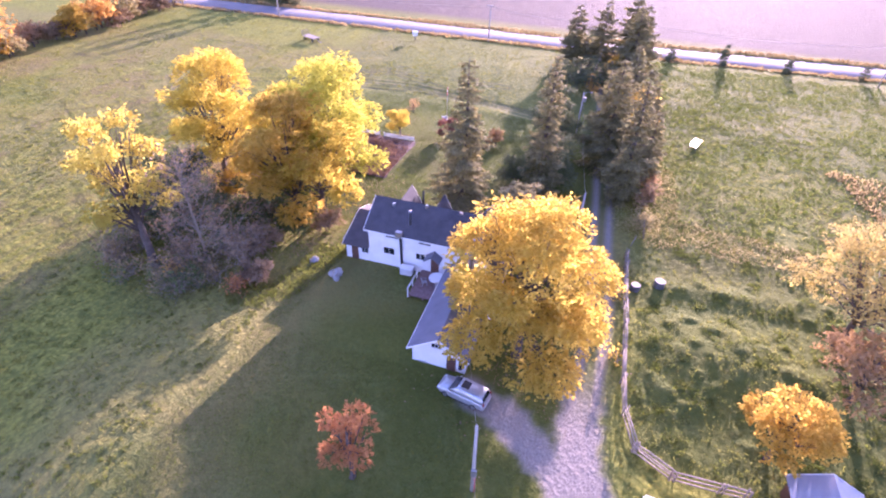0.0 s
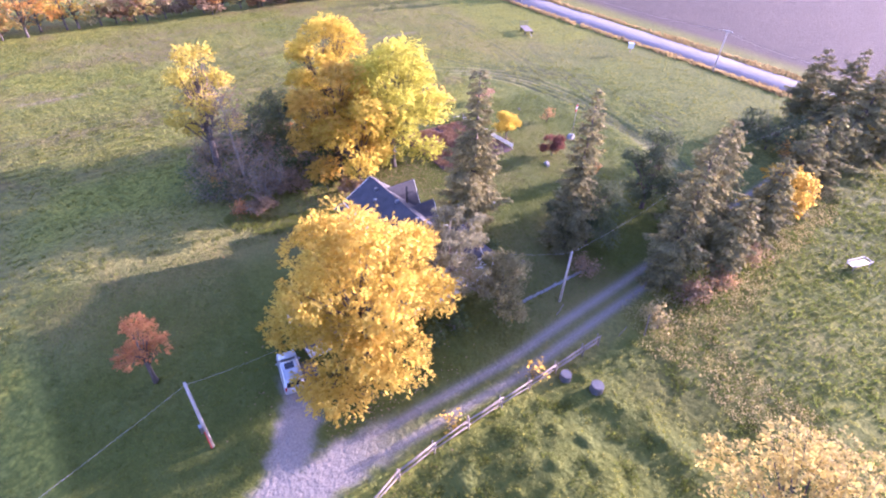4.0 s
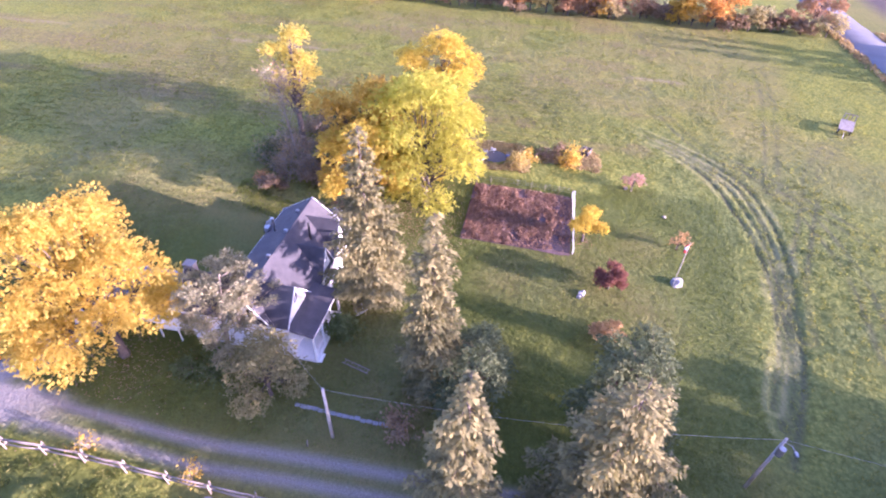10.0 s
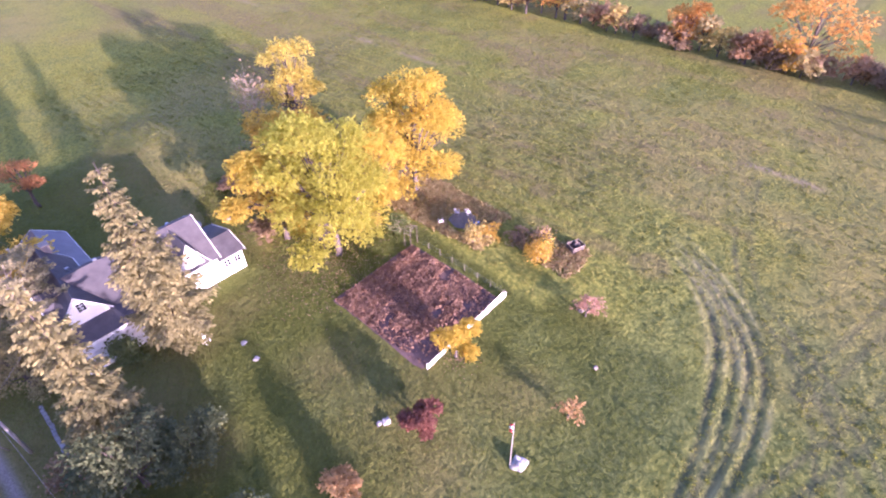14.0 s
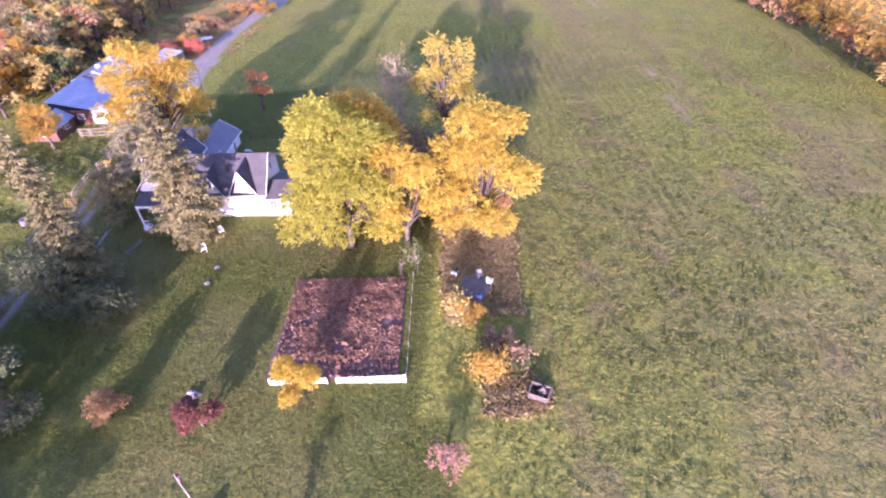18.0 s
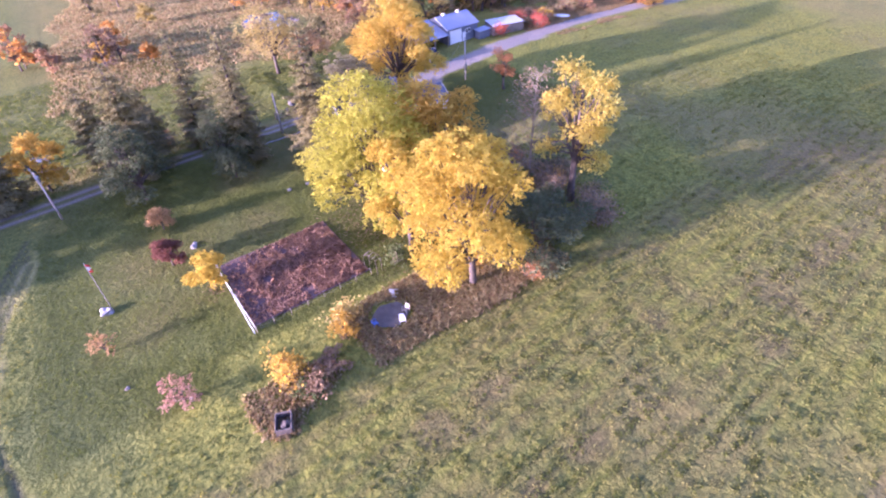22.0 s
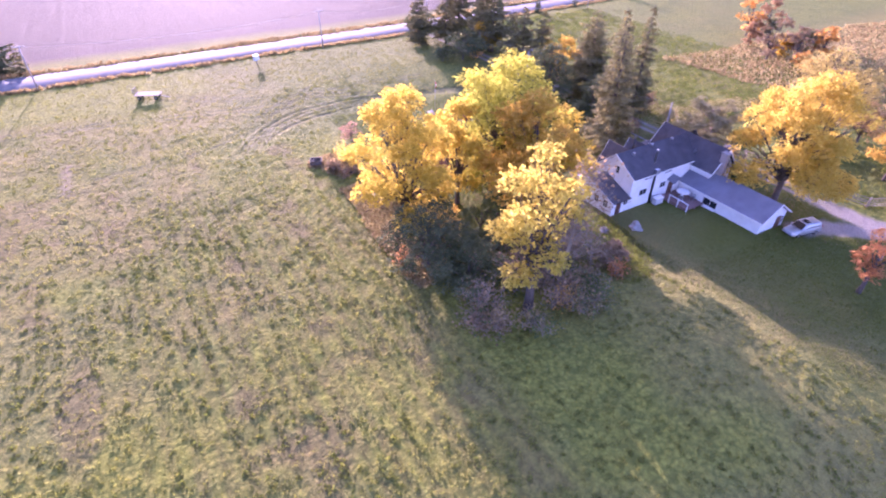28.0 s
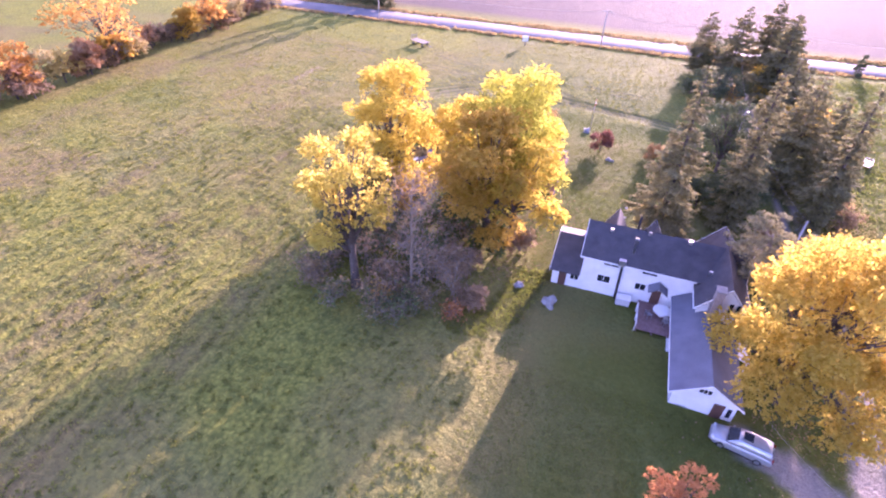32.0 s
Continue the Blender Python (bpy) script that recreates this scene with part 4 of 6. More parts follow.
# west lean-to
prism("wall", [(41.6, BASE), (41.6, 2.95), (46.2, 4.35), (48.7, 3.55), (48.7, BASE)], "x", -21.2, -18.3, M["siding"], house)
slab("lean_to_roof", [(-21.5, 41.2, 2.88), (-18.32, 41.2, 2.88), (-18.32, 46.2, 4.55), (-21.5, 46.2, 4.55)], 0.14, M["shingle"], house)
slab("lean_to_roof", [(-21.5, 49.05, 3.45), (-18.32, 49.05, 3.45), (-18.32, 46.2, 4.55), (-21.5, 46.2, 4.55)], 0.14, M["shingle"], house)
rake(house, (-21.52, 41.2, 2.89), (-21.52, 46.2, 4.56)), rake(house, (-21.52, 49.05, 3.46), (-21.52, 46.2, 4.56))
box("door", -20.5, -19.7, 41.5, 41.62, 0.75, 2.75, M["door"], house)
window(house, "y", 41.6, -18.85, 2.3, 0.8, 0.75, 2, 1, face=-1)
for c in (42.8, 44.4, 46.0):
    window(house, "x", -21.2, c, 2.15, 0.75, 0.95, 2, 2, face=-1)
for c in (-20.45, -19.2):
    window(house, "y", 48.72, c, 2.45, 0.75, 0.95, 2, 2)
# east wing, its ridge square to the main one
prism("wall", [(-7.2, BASE), (-7.2, 5.1), (-5.1, 7.55), (-2.95, 5.1), (-2.95, BASE)], "y", 38.45, 48.5, M["siding"], house)
slab("wing_roof", [(-7.55, 38.05, 4.9), (-7.55, 48.85, 4.9), (-5.1, 48.85, 7.85), (-5.1, 38.05, 7.85)], 0.16, M["shingle"], house)
slab("wing_roof", [(-2.55, 38.05, 4.85), (-2.55, 48.85, 4.85), (-5.1, 48.85, 7.85), (-5.1, 38.05, 7.85)], 0.16, M["shingle"], house)
for yy in (38.03, 48.87):
    rake(house, (-7.57, yy, 4.9), (-5.1, yy, 7.87), 0.18), rake(house, (-2.53, yy, 4.85), (-5.1, yy, 7.87), 0.18)
rake(house, (-7.58, 38.05, 4.88), (-7.58, 41.2, 4.88)), rake(house, (-2.52, 38.05, 4.84), (-2.52, 48.85, 4.84))
for c in (-4.55, -3.95):
    window(house, "y", 38.45, c, 5.45, 0.36, 1.15, 1, 1, face=-1)
window(house, "y", 48.5, -5.3, 6.3, 0.7, 1.0, 2, 3)
# east wall gable
prism("gable_wall", [(43.6, 4.6), (47.0, 4.6), (45.3, 7.2)], "x", -5.0, -2.88, M["siding"], house)
for s in (-1, 1):
    slab("gable_roof", [(-5.2, 45.3, 7.45), (-2.6, 45.3, 7.45), (-2.6, 45.3 + s * 1.95, 4.7), (-5.2, 45.3 + s * 1.95, 4.7)], 0.1, M["shingle"], house)
    rake(house, (-2.58, 45.3, 7.45), (-2.58, 45.3 + s * 1.95, 4.7))
window(house, "x", -2.88, 45.3, 5.9, 0.7, 1.1, 2, 2)
for c in (39.8, 41.9, 45.3):
    window(house, "x", -2.95, c, 2.8, 0.8, 1.0 if c > 40 else 0.6, 2, 2)
# brick chimney on the front gable, stove pipe and vents
box("chimney", -6.35, -5.65, 37.55, 38.4, BASE, 7.6, M["brick"], house, 0.02)
box("chimney_cap", -6.45, -5.55, 37.45, 38.48, 7.6, 7.75, M["stone"], house, 0.02)


def pipe(name, path, material, parent=None, sides=10, label=""):
    V, F = tubes([path], sides)
    return mesh_ob(name, V, F, material, parent, label, True)


pipe("stove_pipe", [((-13.7, 42.6, 6.2), 0.13), ((-13.7, 42.6, 7.9), 0.13), ((-13.7, 42.6, 7.92), 0.22), ((-13.7, 42.6, 8.1), 0.2)], M["metal"], house)
pipe("wall_pipe", [((-14.3, 41.42, BASE), 0.13), ((-14.45, 41.42, 5.3), 0.13)], M["black"], house)
box("vent_box", -14.9, -14.2, 41.0, 41.5, 5.45, 6.1, M["metal"], house, 0.03)
pipe("stove_pipe", [((-13.6, 46.6, 6.0), 0.12), ((-13.6, 46.6, 8.3), 0.12)], M["black"], house)
for x, y, z in ((-12.5, 44.6, 7.66), (-8.6, 44.6, 7.62), (-16.2, 44.2, 7.4), (-6.4, 42, 6.35)):
    box("roof_vent", x - 0.18, x + 0.18, y - 0.18, y + 0.18, z - 0.15, z + 0.22, M["metal"], house, 0.03)
# little door hood on the front, and the deck
for s in (-1, 1):
    slab("hood_roof", [(-10.55, 40.3, 4.25), (-10.55, 41.58, 4.25), (-10.55 + s * 0.95, 41.58, 3.55), (-10.55 + s * 0.95, 40.3, 3.55)], 0.08, M["shingle_grey"], house)
box("door", -10.95, -10.05, 41.5, 41.63, 1.0, 3.05, M["door"], house)
# north veranda
slab("veranda_roof", [(-9.2, 48.4, 4.55), (-2.8, 48.4, 4.55), (-2.8, 51.0, 4.05), (-9.2, 51.0, 4.05)], 0.12, M["shingle"], house)
for x in (-9.0, -7.0, -5.0, -3.0):
    box("veranda_post", x - 0.09, x + 0.09, 50.75, 50.93, BASE, 3.98, M["trim"], house, 0.01)
box("veranda_floor", -9.2, -2.8, 48.5, 51.0, 0.1, 0.75, M["trim"], house)
for a, b in ((-9.0, -7.0), (-7.0, -5.0), (-5.0, -3.0)):
    box("veranda_rail", a + 0.1, b - 0.1, 50.8, 50.88, 1.55, 1.63, M["trim"], house, 0.0)
    for k in range(9):
        x = a + 0.2 + k * 0.2
        box("baluster", x - 0.02, x + 0.02, 50.82, 50.86, 0.75, 1.55, M["trim"], house, 0.0)
box("veranda_frieze", -9.0, -3.0, 50.78, 50.9, 3.55, 3.95, M["trim"], house, 0.0)
for k in range(4):
    box("stair", -3.9, -2.9, 51.0 + 0.28 * k, 51.3 + 0.28 * k, 0.0, 0.6 - 0.15 * k, M["trim"], house, 0.01)

# ---- garage wing ----
garage = thing("garage", 0, 0, 0, 0, "long white garage wing with a low grey shingle roof", "garage")
prism("wall", [(-8.65, BASE), (-8.65, 2.9), (-6.15, 4.55), (-3.6, 2.9), (-3.6, BASE)], "y", 29.35, 41.58, M["siding"], garage)
slab("roof", [(-9.05, 28.95, 2.8), (-9.05, 41.55, 2.8), (-6.15, 41.55, 4.75), (-6.15, 28.95, 4.75)], 0.14, M["shingle_grey"], garage)
slab("roof", [(-3.2, 28.95, 2.8), (-3.2, 38.4, 2.8), (-6.15, 38.4, 4.75), (-6.15, 28.95, 4.75)], 0.14, M["shingle_grey"], garage)
rake(garage, (-9.07, 28.93, 2.82), (-6.15, 28.93, 4.77)), rake(garage, (-3.18, 28.93, 2.82), (-6.15, 28.93, 4.77)), rake(garage, (-9.07, 28.95, 2.8), (-9.07, 41.5, 2.8))
box("door", -5.35, -4.5, 29.24, 29.37, 0.45, 2.5, M["door"], garage)
window(garage, "y", 29.35, -4.05, 1.75, 0.36, 1.1, 1, 1, face=-1)
window(garage, "y", 29.35, -6.35, 3.55, 0.95, 0.5, 3, 1, face=-1)
window(garage, "x", -8.65, 36.4, 1.75, 2.0, 0.95, 2, 1, face=-1)
box("vent_grille", -8.1, -7.2, 29.28, 29.37, 0.75, 1.1, M["metal"], garage, 0.01)
box("window_box", -8.98, -8.66, 35.4, 37.4, 1.0, 1.18, M["trim"], garage, 0.01)
slab("side_canopy", [(-3.45, 35.2, 2.7), (-3.45, 37.6, 2.7), (-2.1, 37.6, 2.35), (-2.1, 35.2, 2.35)], 0.08, M["trim"], garage)
for yy in (35.4, 37.4):
    box("canopy_post", -2.3, -2.2, yy - 0.05, yy + 0.05, 0.2, 2.35, M["trim"], garage, 0.0)

deck = thing("deck", 0, 0, 0.52, 0, "reddish weathered wooden deck in the house corner", "deck")
for k in range(26):
    y = 37.1 + 0.17 * k
    box("deck_board", -12.0, -8.75, y, y + 0.155, 0.78, 0.84, M["deck"], deck, 0.0)
for x in (-11.9, -10.4, -8.9):
    box("joist", x - 0.06, x + 0.06, 37.1, 41.5, 0.3, 0.78, M["deck"], deck, 0.0)
box("deck_rail", -12.1, -12.0, 37.1, 40.2, 1.55, 1.65, M["trim"], deck)
for y in (37.2, 38.7, 40.1):
    box("rail_post", -12.1, -12.0, y - 0.05, y + 0.05, 0.4, 1.6, M["trim"], deck, 0.0)


def round_table(name, x, y, z, r, h, material, label, category):
    t = thing(name, x, y, z, 0, label, category)
    bm = bmesh.new()
    bmesh.ops.create_cone(bm, cap_ends=True, segments=28, radius1=r, radius2=r * 0.97, depth=0.06, matrix=Matrix.Translation((0, 0, h)))
    part("tabletop", bm, material, t)
    pipe("pedestal", [((0, 0, 0), 0.25), ((0, 0, 0.08), 0.06), ((0, 0, h), 0.06)], material, t)
    return t


round_table("patio_table", -9.7, 39.9, 1.36, 0.9, 0.72, M["plastic"], "round white patio table on the deck", "table")
M["camper_grey"] = solid("pale_grey_paint", (0.42, 0.42, 0.44), (0.55, 0.55, 0.56), 0.5)
cover = thing("heat_pump", -13.5, 40.75, gh(-13.5, 40.75) - 0.02, 0, "pale grey boxed heat pump against the house wall", "heat pump")
box("body", -0.7, 0.7, -0.4, 0.4, 0.08, 0.95, M["camper_grey"], cover, 0.05)
box("lid", -0.74, 0.74, -0.44, 0.44, 0.95, 1.02, M["trim"], cover, 0.02)
box("foot", -0.6, -0.45, -0.38, 0.38, -0.05, 0.08, M["black"], cover, 0.01)
box("foot", 0.45, 0.6, -0.38, 0.38, -0.05, 0.08, M["black"], cover, 0.01)


def stone_edging(x0, y0, x1, y1, n, seed, label):
    """A row of low uneven kerb stones."""
    t = thing("stone_edging", 0, 0, 0, 0, label, "edging")
    r = random.Random(seed)
    for k in range(n):
        f = (k + 0.5) / n
        x, y = x0 + (x1 - x0) * f + r.uniform(-0.05, 0.05), y0 + (y1 - y0) * f
        z = gh(x, y)
        half = abs(y1 - y0) / n * 0.46
        box("stone", x - 0.16 - 0.05 * r.random(), x + 0.16, y - half, y + half, z - 0.1, z + 0.08 + 0.08 * r.random(), M["stone"], t, 0.04)
    return t


stone_edging(1.7, 50.6, 1.9, 60.5, 18, 41, "low grey stone edging beside the shaded lawn")

# ---- vehicles ----
def wheel(parent, x, y, r=0.34, w=0.22):
    bm = bmesh.new()
    bmesh.ops.create_cone(bm, cap_ends=True, segments=24, radius1=r, radius2=r, depth=w, matrix=Matrix.Translation((x, y, r)) @ Matrix.Rotation(radians(90), 4, "X"))
    bmesh.ops.bevel(bm, geom=[e for e in bm.edges if e.calc_face_angle(0) > 0.6], offset=0.05, segments=2, affect="EDGES")
    tyre = part("wheel", bm, M["black"], parent)
    bm = bmesh.new()
    bmesh.ops.create_cone(bm, cap_ends=True, segments=16, radius1=r * 0.6, radius2=r * 0.5, depth=w + 0.03, matrix=Matrix.Translation((x, y, r)) @ Matrix.Rotation(radians(90), 4, "X"))
    part("rim", bm, M["metal"], tyre)


def lofted(name, stations, material, parent, label=""):
    """A body from cross sections along x: (x, half width low, half width high, z low, z high)."""
    V, F = [], []
    n = 10
    for x, wl, wh, z0, z1 in stations:
        m = (z0 + z1) / 2
        ring = [(-wl * 0.92, z0), (wl * 0.92, z0), (wl, z0 + 0.12), (wl, m), (wh + (wl - wh) * 0.35, z1 - 0.1), (wh * 0.94, z1), (-wh * 0.94, z1), (-wh - (wl - wh) * 0.35, z1 - 0.1), (-wl, m), (-wl, z0 + 0.12)]
        V += [(x, y, z) for y, z in ring]
    for i in range(len(stations) - 1):
        F += [(i * n + k, i * n + (k + 1) % n, (i + 1) * n + (k + 1) % n, (i + 1) * n + k) for k in range(n)]
    F += [tuple(range(n - 1, -1, -1)), tuple(range(len(V) - n, len(V)))]
    return mesh_ob(name, V, F, material, parent, label, True)


M["headlight"] = solid("lamp_glass", (0.6, 0.6, 0.6), (0.8, 0.8, 0.8), 0.15)
M["tail"] = solid("red_lamp", (0.3, 0.01, 0.01), (0.45, 0.02, 0.02), 0.2)
M["dark_paint"] = solid("black_paint", (0.015, 0.016, 0.02), (0.03, 0.03, 0.035), 0.25, 0.3, relief=0.0)
M["camper"] = solid("camper_white", (0.68, 0.67, 0.64), (0.82, 0.81, 0.78), 0.4, scale=0.6)


def car(x, y, yaw, paint, label, length=4.75):
    """A family wagon pointing along its own +x: painted shell and roof, dark panes set into it."""
    t = thing("car", x, y, gh(x, y) + 0.02, yaw, label, "car")
    k = length / 4.75
    lofted("body", [(a * k, w, wh, z0, z1) for a, w, wh, z0, z1 in ((-2.36, 0.8, 0.74, 0.42, 0.9), (-2.28, 0.88, 0.84, 0.3, 0.98), (-1.2, 0.92, 0.88, 0.24, 1.02), (0.6, 0.92, 0.88, 0.24, 1.0), (1.2, 0.91, 0.83, 0.25, 0.97), (1.95, 0.88, 0.76, 0.28, 0.84), (2.26, 0.8, 0.64, 0.34, 0.72), (2.36, 0.66, 0.5, 0.42, 0.6))], paint, t)
    zb, zt = 0.94, 1.56
    low_, top_ = 0.86, 0.66
    lofted("cabin", [(a * k, w, wh, zb, z1) for a, w, wh, z1 in ((-2.3, 0.8, 0.78, 1.0), (-2.05, low_, top_, zt), (-1.5, low_, top_ + 0.01, zt + 0.06), (0.0, low_, top_ + 0.01, zt + 0.07), (0.35, low_, top_, zt), (1.18, 0.84, 0.8, 0.99))], paint, t)

    def at_side(a, f, s, out=0.012):
        return (a * k, s * (low_ + (top_ - low_) * f + out), zb + (zt - zb) * f)

    def pane(name, corners):
        return slab(name, corners, 0.02, M["glass"], t, "dark tinted glass")

    for s in (-1, 1):
        for a0, a1, b0, b1 in ((-0.15, 0.62, -0.15, 0.28), (-1.1, -0.22, -1.1, -0.22), (-1.98, -1.18, -1.86, -1.18)):
            pane("side_window", [at_side(a0, 0.2, s), at_side(a1, 0.2, s), at_side(b1, 0.86, s), at_side(b0, 0.86, s)])
        box("headlight", 2.0 * k, 2.28 * k, s * 0.62 - 0.16, s * 0.62 + 0.16, 0.6, 0.78, M["headlight"], t, 0.04)
        box("tail_light", -2.36 * k, -2.24 * k, s * 0.74 - 0.08, s * 0.74 + 0.08, 0.7, 1.15, M["tail"], t, 0.03)
        box("mirror", 0.72 * k, 0.88 * k, s * 0.99 - 0.09, s * 0.99 + 0.09, 0.96, 1.1, paint, t, 0.03)
        box("roof_rail", -1.8 * k, 0.1 * k, s * 0.6 - 0.02, s * 0.6 + 0.02, 1.64, 1.69, M["metal"], t, 0.01)
        box("sill", -0.95 * k, 0.98 * k, s * 0.9 - 0.04, s * 0.9 + 0.04, 0.26, 0.36, M["black"], t, 0.01)
        for a in (-1.38, 1.42):
            wheel(t, a * k, s * 0.83)
    pane("windscreen", [(0.42 * k, -0.58, 1.56), (0.42 * k, 0.58, 1.56), (1.12 * k, 0.72, 1.05), (1.12 * k, -0.72, 1.05)])
    pane("rear_window", [(-2.09 * k, -0.56, 1.52), (-2.09 * k, 0.56, 1.52), (-2.27 * k, 0.66, 1.1), (-2.27 * k, -0.66, 1.1)])
    box("sunroof", -0.62 * k, 0.12 * k, -0.4, 0.4, 1.62, 1.655, M["glass"], t, 0.005)
    box("number_plate", -2.42 * k, -2.38 * k, -0.26, 0.26, 0.62, 0.74, M["plastic"], t, 0.0)
    box("bumper", -2.42 * k, -2.25 * k, -0.8, 0.8, 0.36, 0.56, paint, t, 0.05)
    box("bumper", 2.25 * k, 2.42 * k, -0.72, 0.72, 0.34, 0.5, paint, t, 0.05)
    return t


car(-3.1, 27.1, 168, M["silver"], "silver family wagon parked on the gravel beside the garage", 4.55)
car(15.6, 15.9, 165, M["dark_paint"], "dark compact car parked beside the camper", 4.2)

camper = thing("camper_van", 15.2, 20.2, gh(15, 20), 178, "white camper trailer parked in front of the shed", "camper")
box("body", -3.7, 3.7, -1.24, 1.24, 0.42, 2.72, M["camper"], camper, 0.16)
box("skirt", -3.62, 3.62, -1.18, 1.18, 0.3, 0.5, M["metal"], camper, 0.03)
box("stripe", -3.3, 3.3, -1.252, 1.252, 1.2, 1.32, M["metal"], camper, 0.0, "grey stripe along the side")
for a0, a1 in ((3.68, 3.712), (-3.712, -3.68)):
    win_ = box("window", a0, a1, -0.6, 0.6, 1.5, 2.15, M["glass"], camper, 0.01)
    box("window_frame", a0 + 0.004, a1 - 0.004, -0.68, 0.68, 1.42, 1.5, M["metal"], win_, 0.0)
for a in (-2.4, -0.2, 2.2):
    for s in (-1, 1):
        box("window", a - 0.5, a + 0.5, s * 1.245 - 0.012, s * 1.245 + 0.012, 1.5, 2.1, M["glass"], camper, 0.005)
box("door", 0.75, 1.4, -1.262, -1.23, 0.5, 2.35, M["plastic"], camper, 0.005)
for a, b in ((-2.1, 0.2), (0.4, -0.1), (2.4, 0.15)):
    box("roof_vent", a - 0.32, a + 0.32, b - 0.3, b + 0.3, 2.7, 2.86, M["metal"], camper, 0.03)
box("air_conditioner", -0.95, -0.2, -0.4, 0.4, 2.7, 2.98, M["plastic"], camper, 0.06)
pipe("tow_bar", [((3.6, 0, 0.5), 0.05), ((4.7, 0, 0.45), 0.05)], M["black"], camper, 6)
for s in (-1, 1):
    for a in (-0.45, 0.45):
        wheel(camper, a, s * 1.02)

# ---- sheds ----
M["steel_blue"] = solid("blue_grey_steel", (0.10, 0.12, 0.16), (0.16, 0.18, 0.23), 0.5, 0.2, scale=0.5)
M["steel_roof"] = solid("blue_steel_roof", (0.22, 0.245, 0.31), (0.31, 0.34, 0.41), 0.45, 0.3, scale=0.4)
SH = gh(21, 6) - 0.1
shed = thing("steel_shed", 0, 0, SH, 0, "blue-grey steel workshop with a white roll door", "shed")
prism("wall", [(19.6, 0), (19.6, 3.5), (24.0, 5.1), (28.4, 3.5), (28.4, 0)], "y", 0.6, 9.0, M["steel_blue"], shed)
slab("roof", [(19.2, 0.3, 3.45), (19.2, 9.3, 3.45), (24.0, 9.3, 5.3), (24.0, 0.3, 5.3)], 0.12, M["steel_roof"], shed)
slab("roof", [(28.8, 0.3, 3.45), (28.8, 9.3, 3.45), (24.0, 9.3, 5.3), (24.0, 0.3, 5.3)], 0.12, M["steel_roof"], shed)
for y in np.arange(0.6, 9.2, 0.75):
    slab("roof_rib", [(19.18, y - 0.03, 3.49), (19.18, y + 0.03, 3.49), (24.0, y + 0.03, 5.34), (24.0, y - 0.03, 5.34)], 0.04, M["steel_roof"], shed)
rake(shed, (19.2, 9.32, 3.47), (24.0, 9.32, 5.32))
box("roll_door", 19.5, 19.63, 5.2, 8.4, 0, 3.0, M["trim"], shed, 0.0)
for k in range(6):
    box("door_panel", 19.47, 19.52, 5.25, 8.35, 0.05 + 0.5 * k, 0.5 + 0.5 * k, M["trim"], shed, 0.01)
window(shed, "x", 19.6, 3.4, 2.2, 1.1, 0.8, 2, 2, face=-1)
box("door", 19.5, 19.63, 4.1, 4.9, 0, 2.1, M["trim"], shed, 0.0)
box("roof_vent", 23.6, 24.4, 2.6, 3.2, 5.2, 5.6, M["plastic"], shed, 0.02)
box("roof_vent", 23.6, 24.4, 6.6, 7.2, 5.2, 5.6, M["plastic"], shed, 0.02)

lean = thing("open_shed", 0, 0, SH, 0, "low open-fronted equipment shed with a blue-grey steel roof", "shed")
slab("roof", [(18.2, 9.4, 2.75), (18.2, 20.6, 2.75), (26.5, 20.6, 4.4), (26.5, 9.4, 4.4)], 0.12, M["steel_roof"], lean)
for y in (9.6, 13.2, 16.8, 20.3):
    box("post", 18.5, 18.7, y - 0.1, y + 0.1, 0, 2.75, M["wood"], lean, 0.0)
box("wall", 26.1, 26.3, 9.5, 20.4, 0, 4.25, M["steel_blue"], lean, 0.0)
box("wall", 18.7, 26.1, 20.25, 20.4, 0, 2.7, M["door"], lean, 0.0)
for y in np.arange(9.8, 20.5, 0.9):
    slab("roof_rib", [(18.18, y - 0.03, 2.79), (18.18, y + 0.03, 2.79), (26.5, y + 0.03, 4.44), (26.5, y - 0.03, 4.44)], 0.04, M["steel_roof"], lean)
window(lean, "y", 20.4, 21.5, 1.6, 1.0, 0.8, 2, 2)

hut = thing("garden_hut", 18.6, 0.0, SH, 4, "small dark storage hut with a flat pale roof", "hut")
box("wall", -0.9, 0.9, -1.6, 1.6, 0, 1.9, M["steel_blue"], hut, 0.0)
slab("roof", [(-1.1, -1.8, 1.9), (1.1, -1.8, 2.1), (1.1, 1.8, 2.1), (-1.1, 1.8, 1.9)], 0.08, M["steel_roof"], hut)
ruin = thing("old_greenhouse", 18.6, -6.6, SH, -12, "dilapidated white-roofed greenhouse with loose boards", "greenhouse")
slab("roof", [(-2.2, -4.0, 2.2), (2.2, -4.0, 2.6), (2.2, 4.0, 2.6), (-2.2, 4.0, 2.2)], 0.07, M["camper_grey"], ruin)
rr = random.Random(3)
for k in range(18):
    y = -3.9 + 0.46 * k
    box("board", -2.1, -2.02, y, y + 0.3, 0, 2.0 + 0.15 * rr.random(), M["wood"], ruin, 0.0)
box("wall", 1.95, 2.1, -3.9, 3.9, 0, 2.4, M["wood"], ruin, 0.0)
box("wall", -2.0, 1.95, 3.75, 3.9, 0, 2.1, M["wood"], ruin, 0.0)


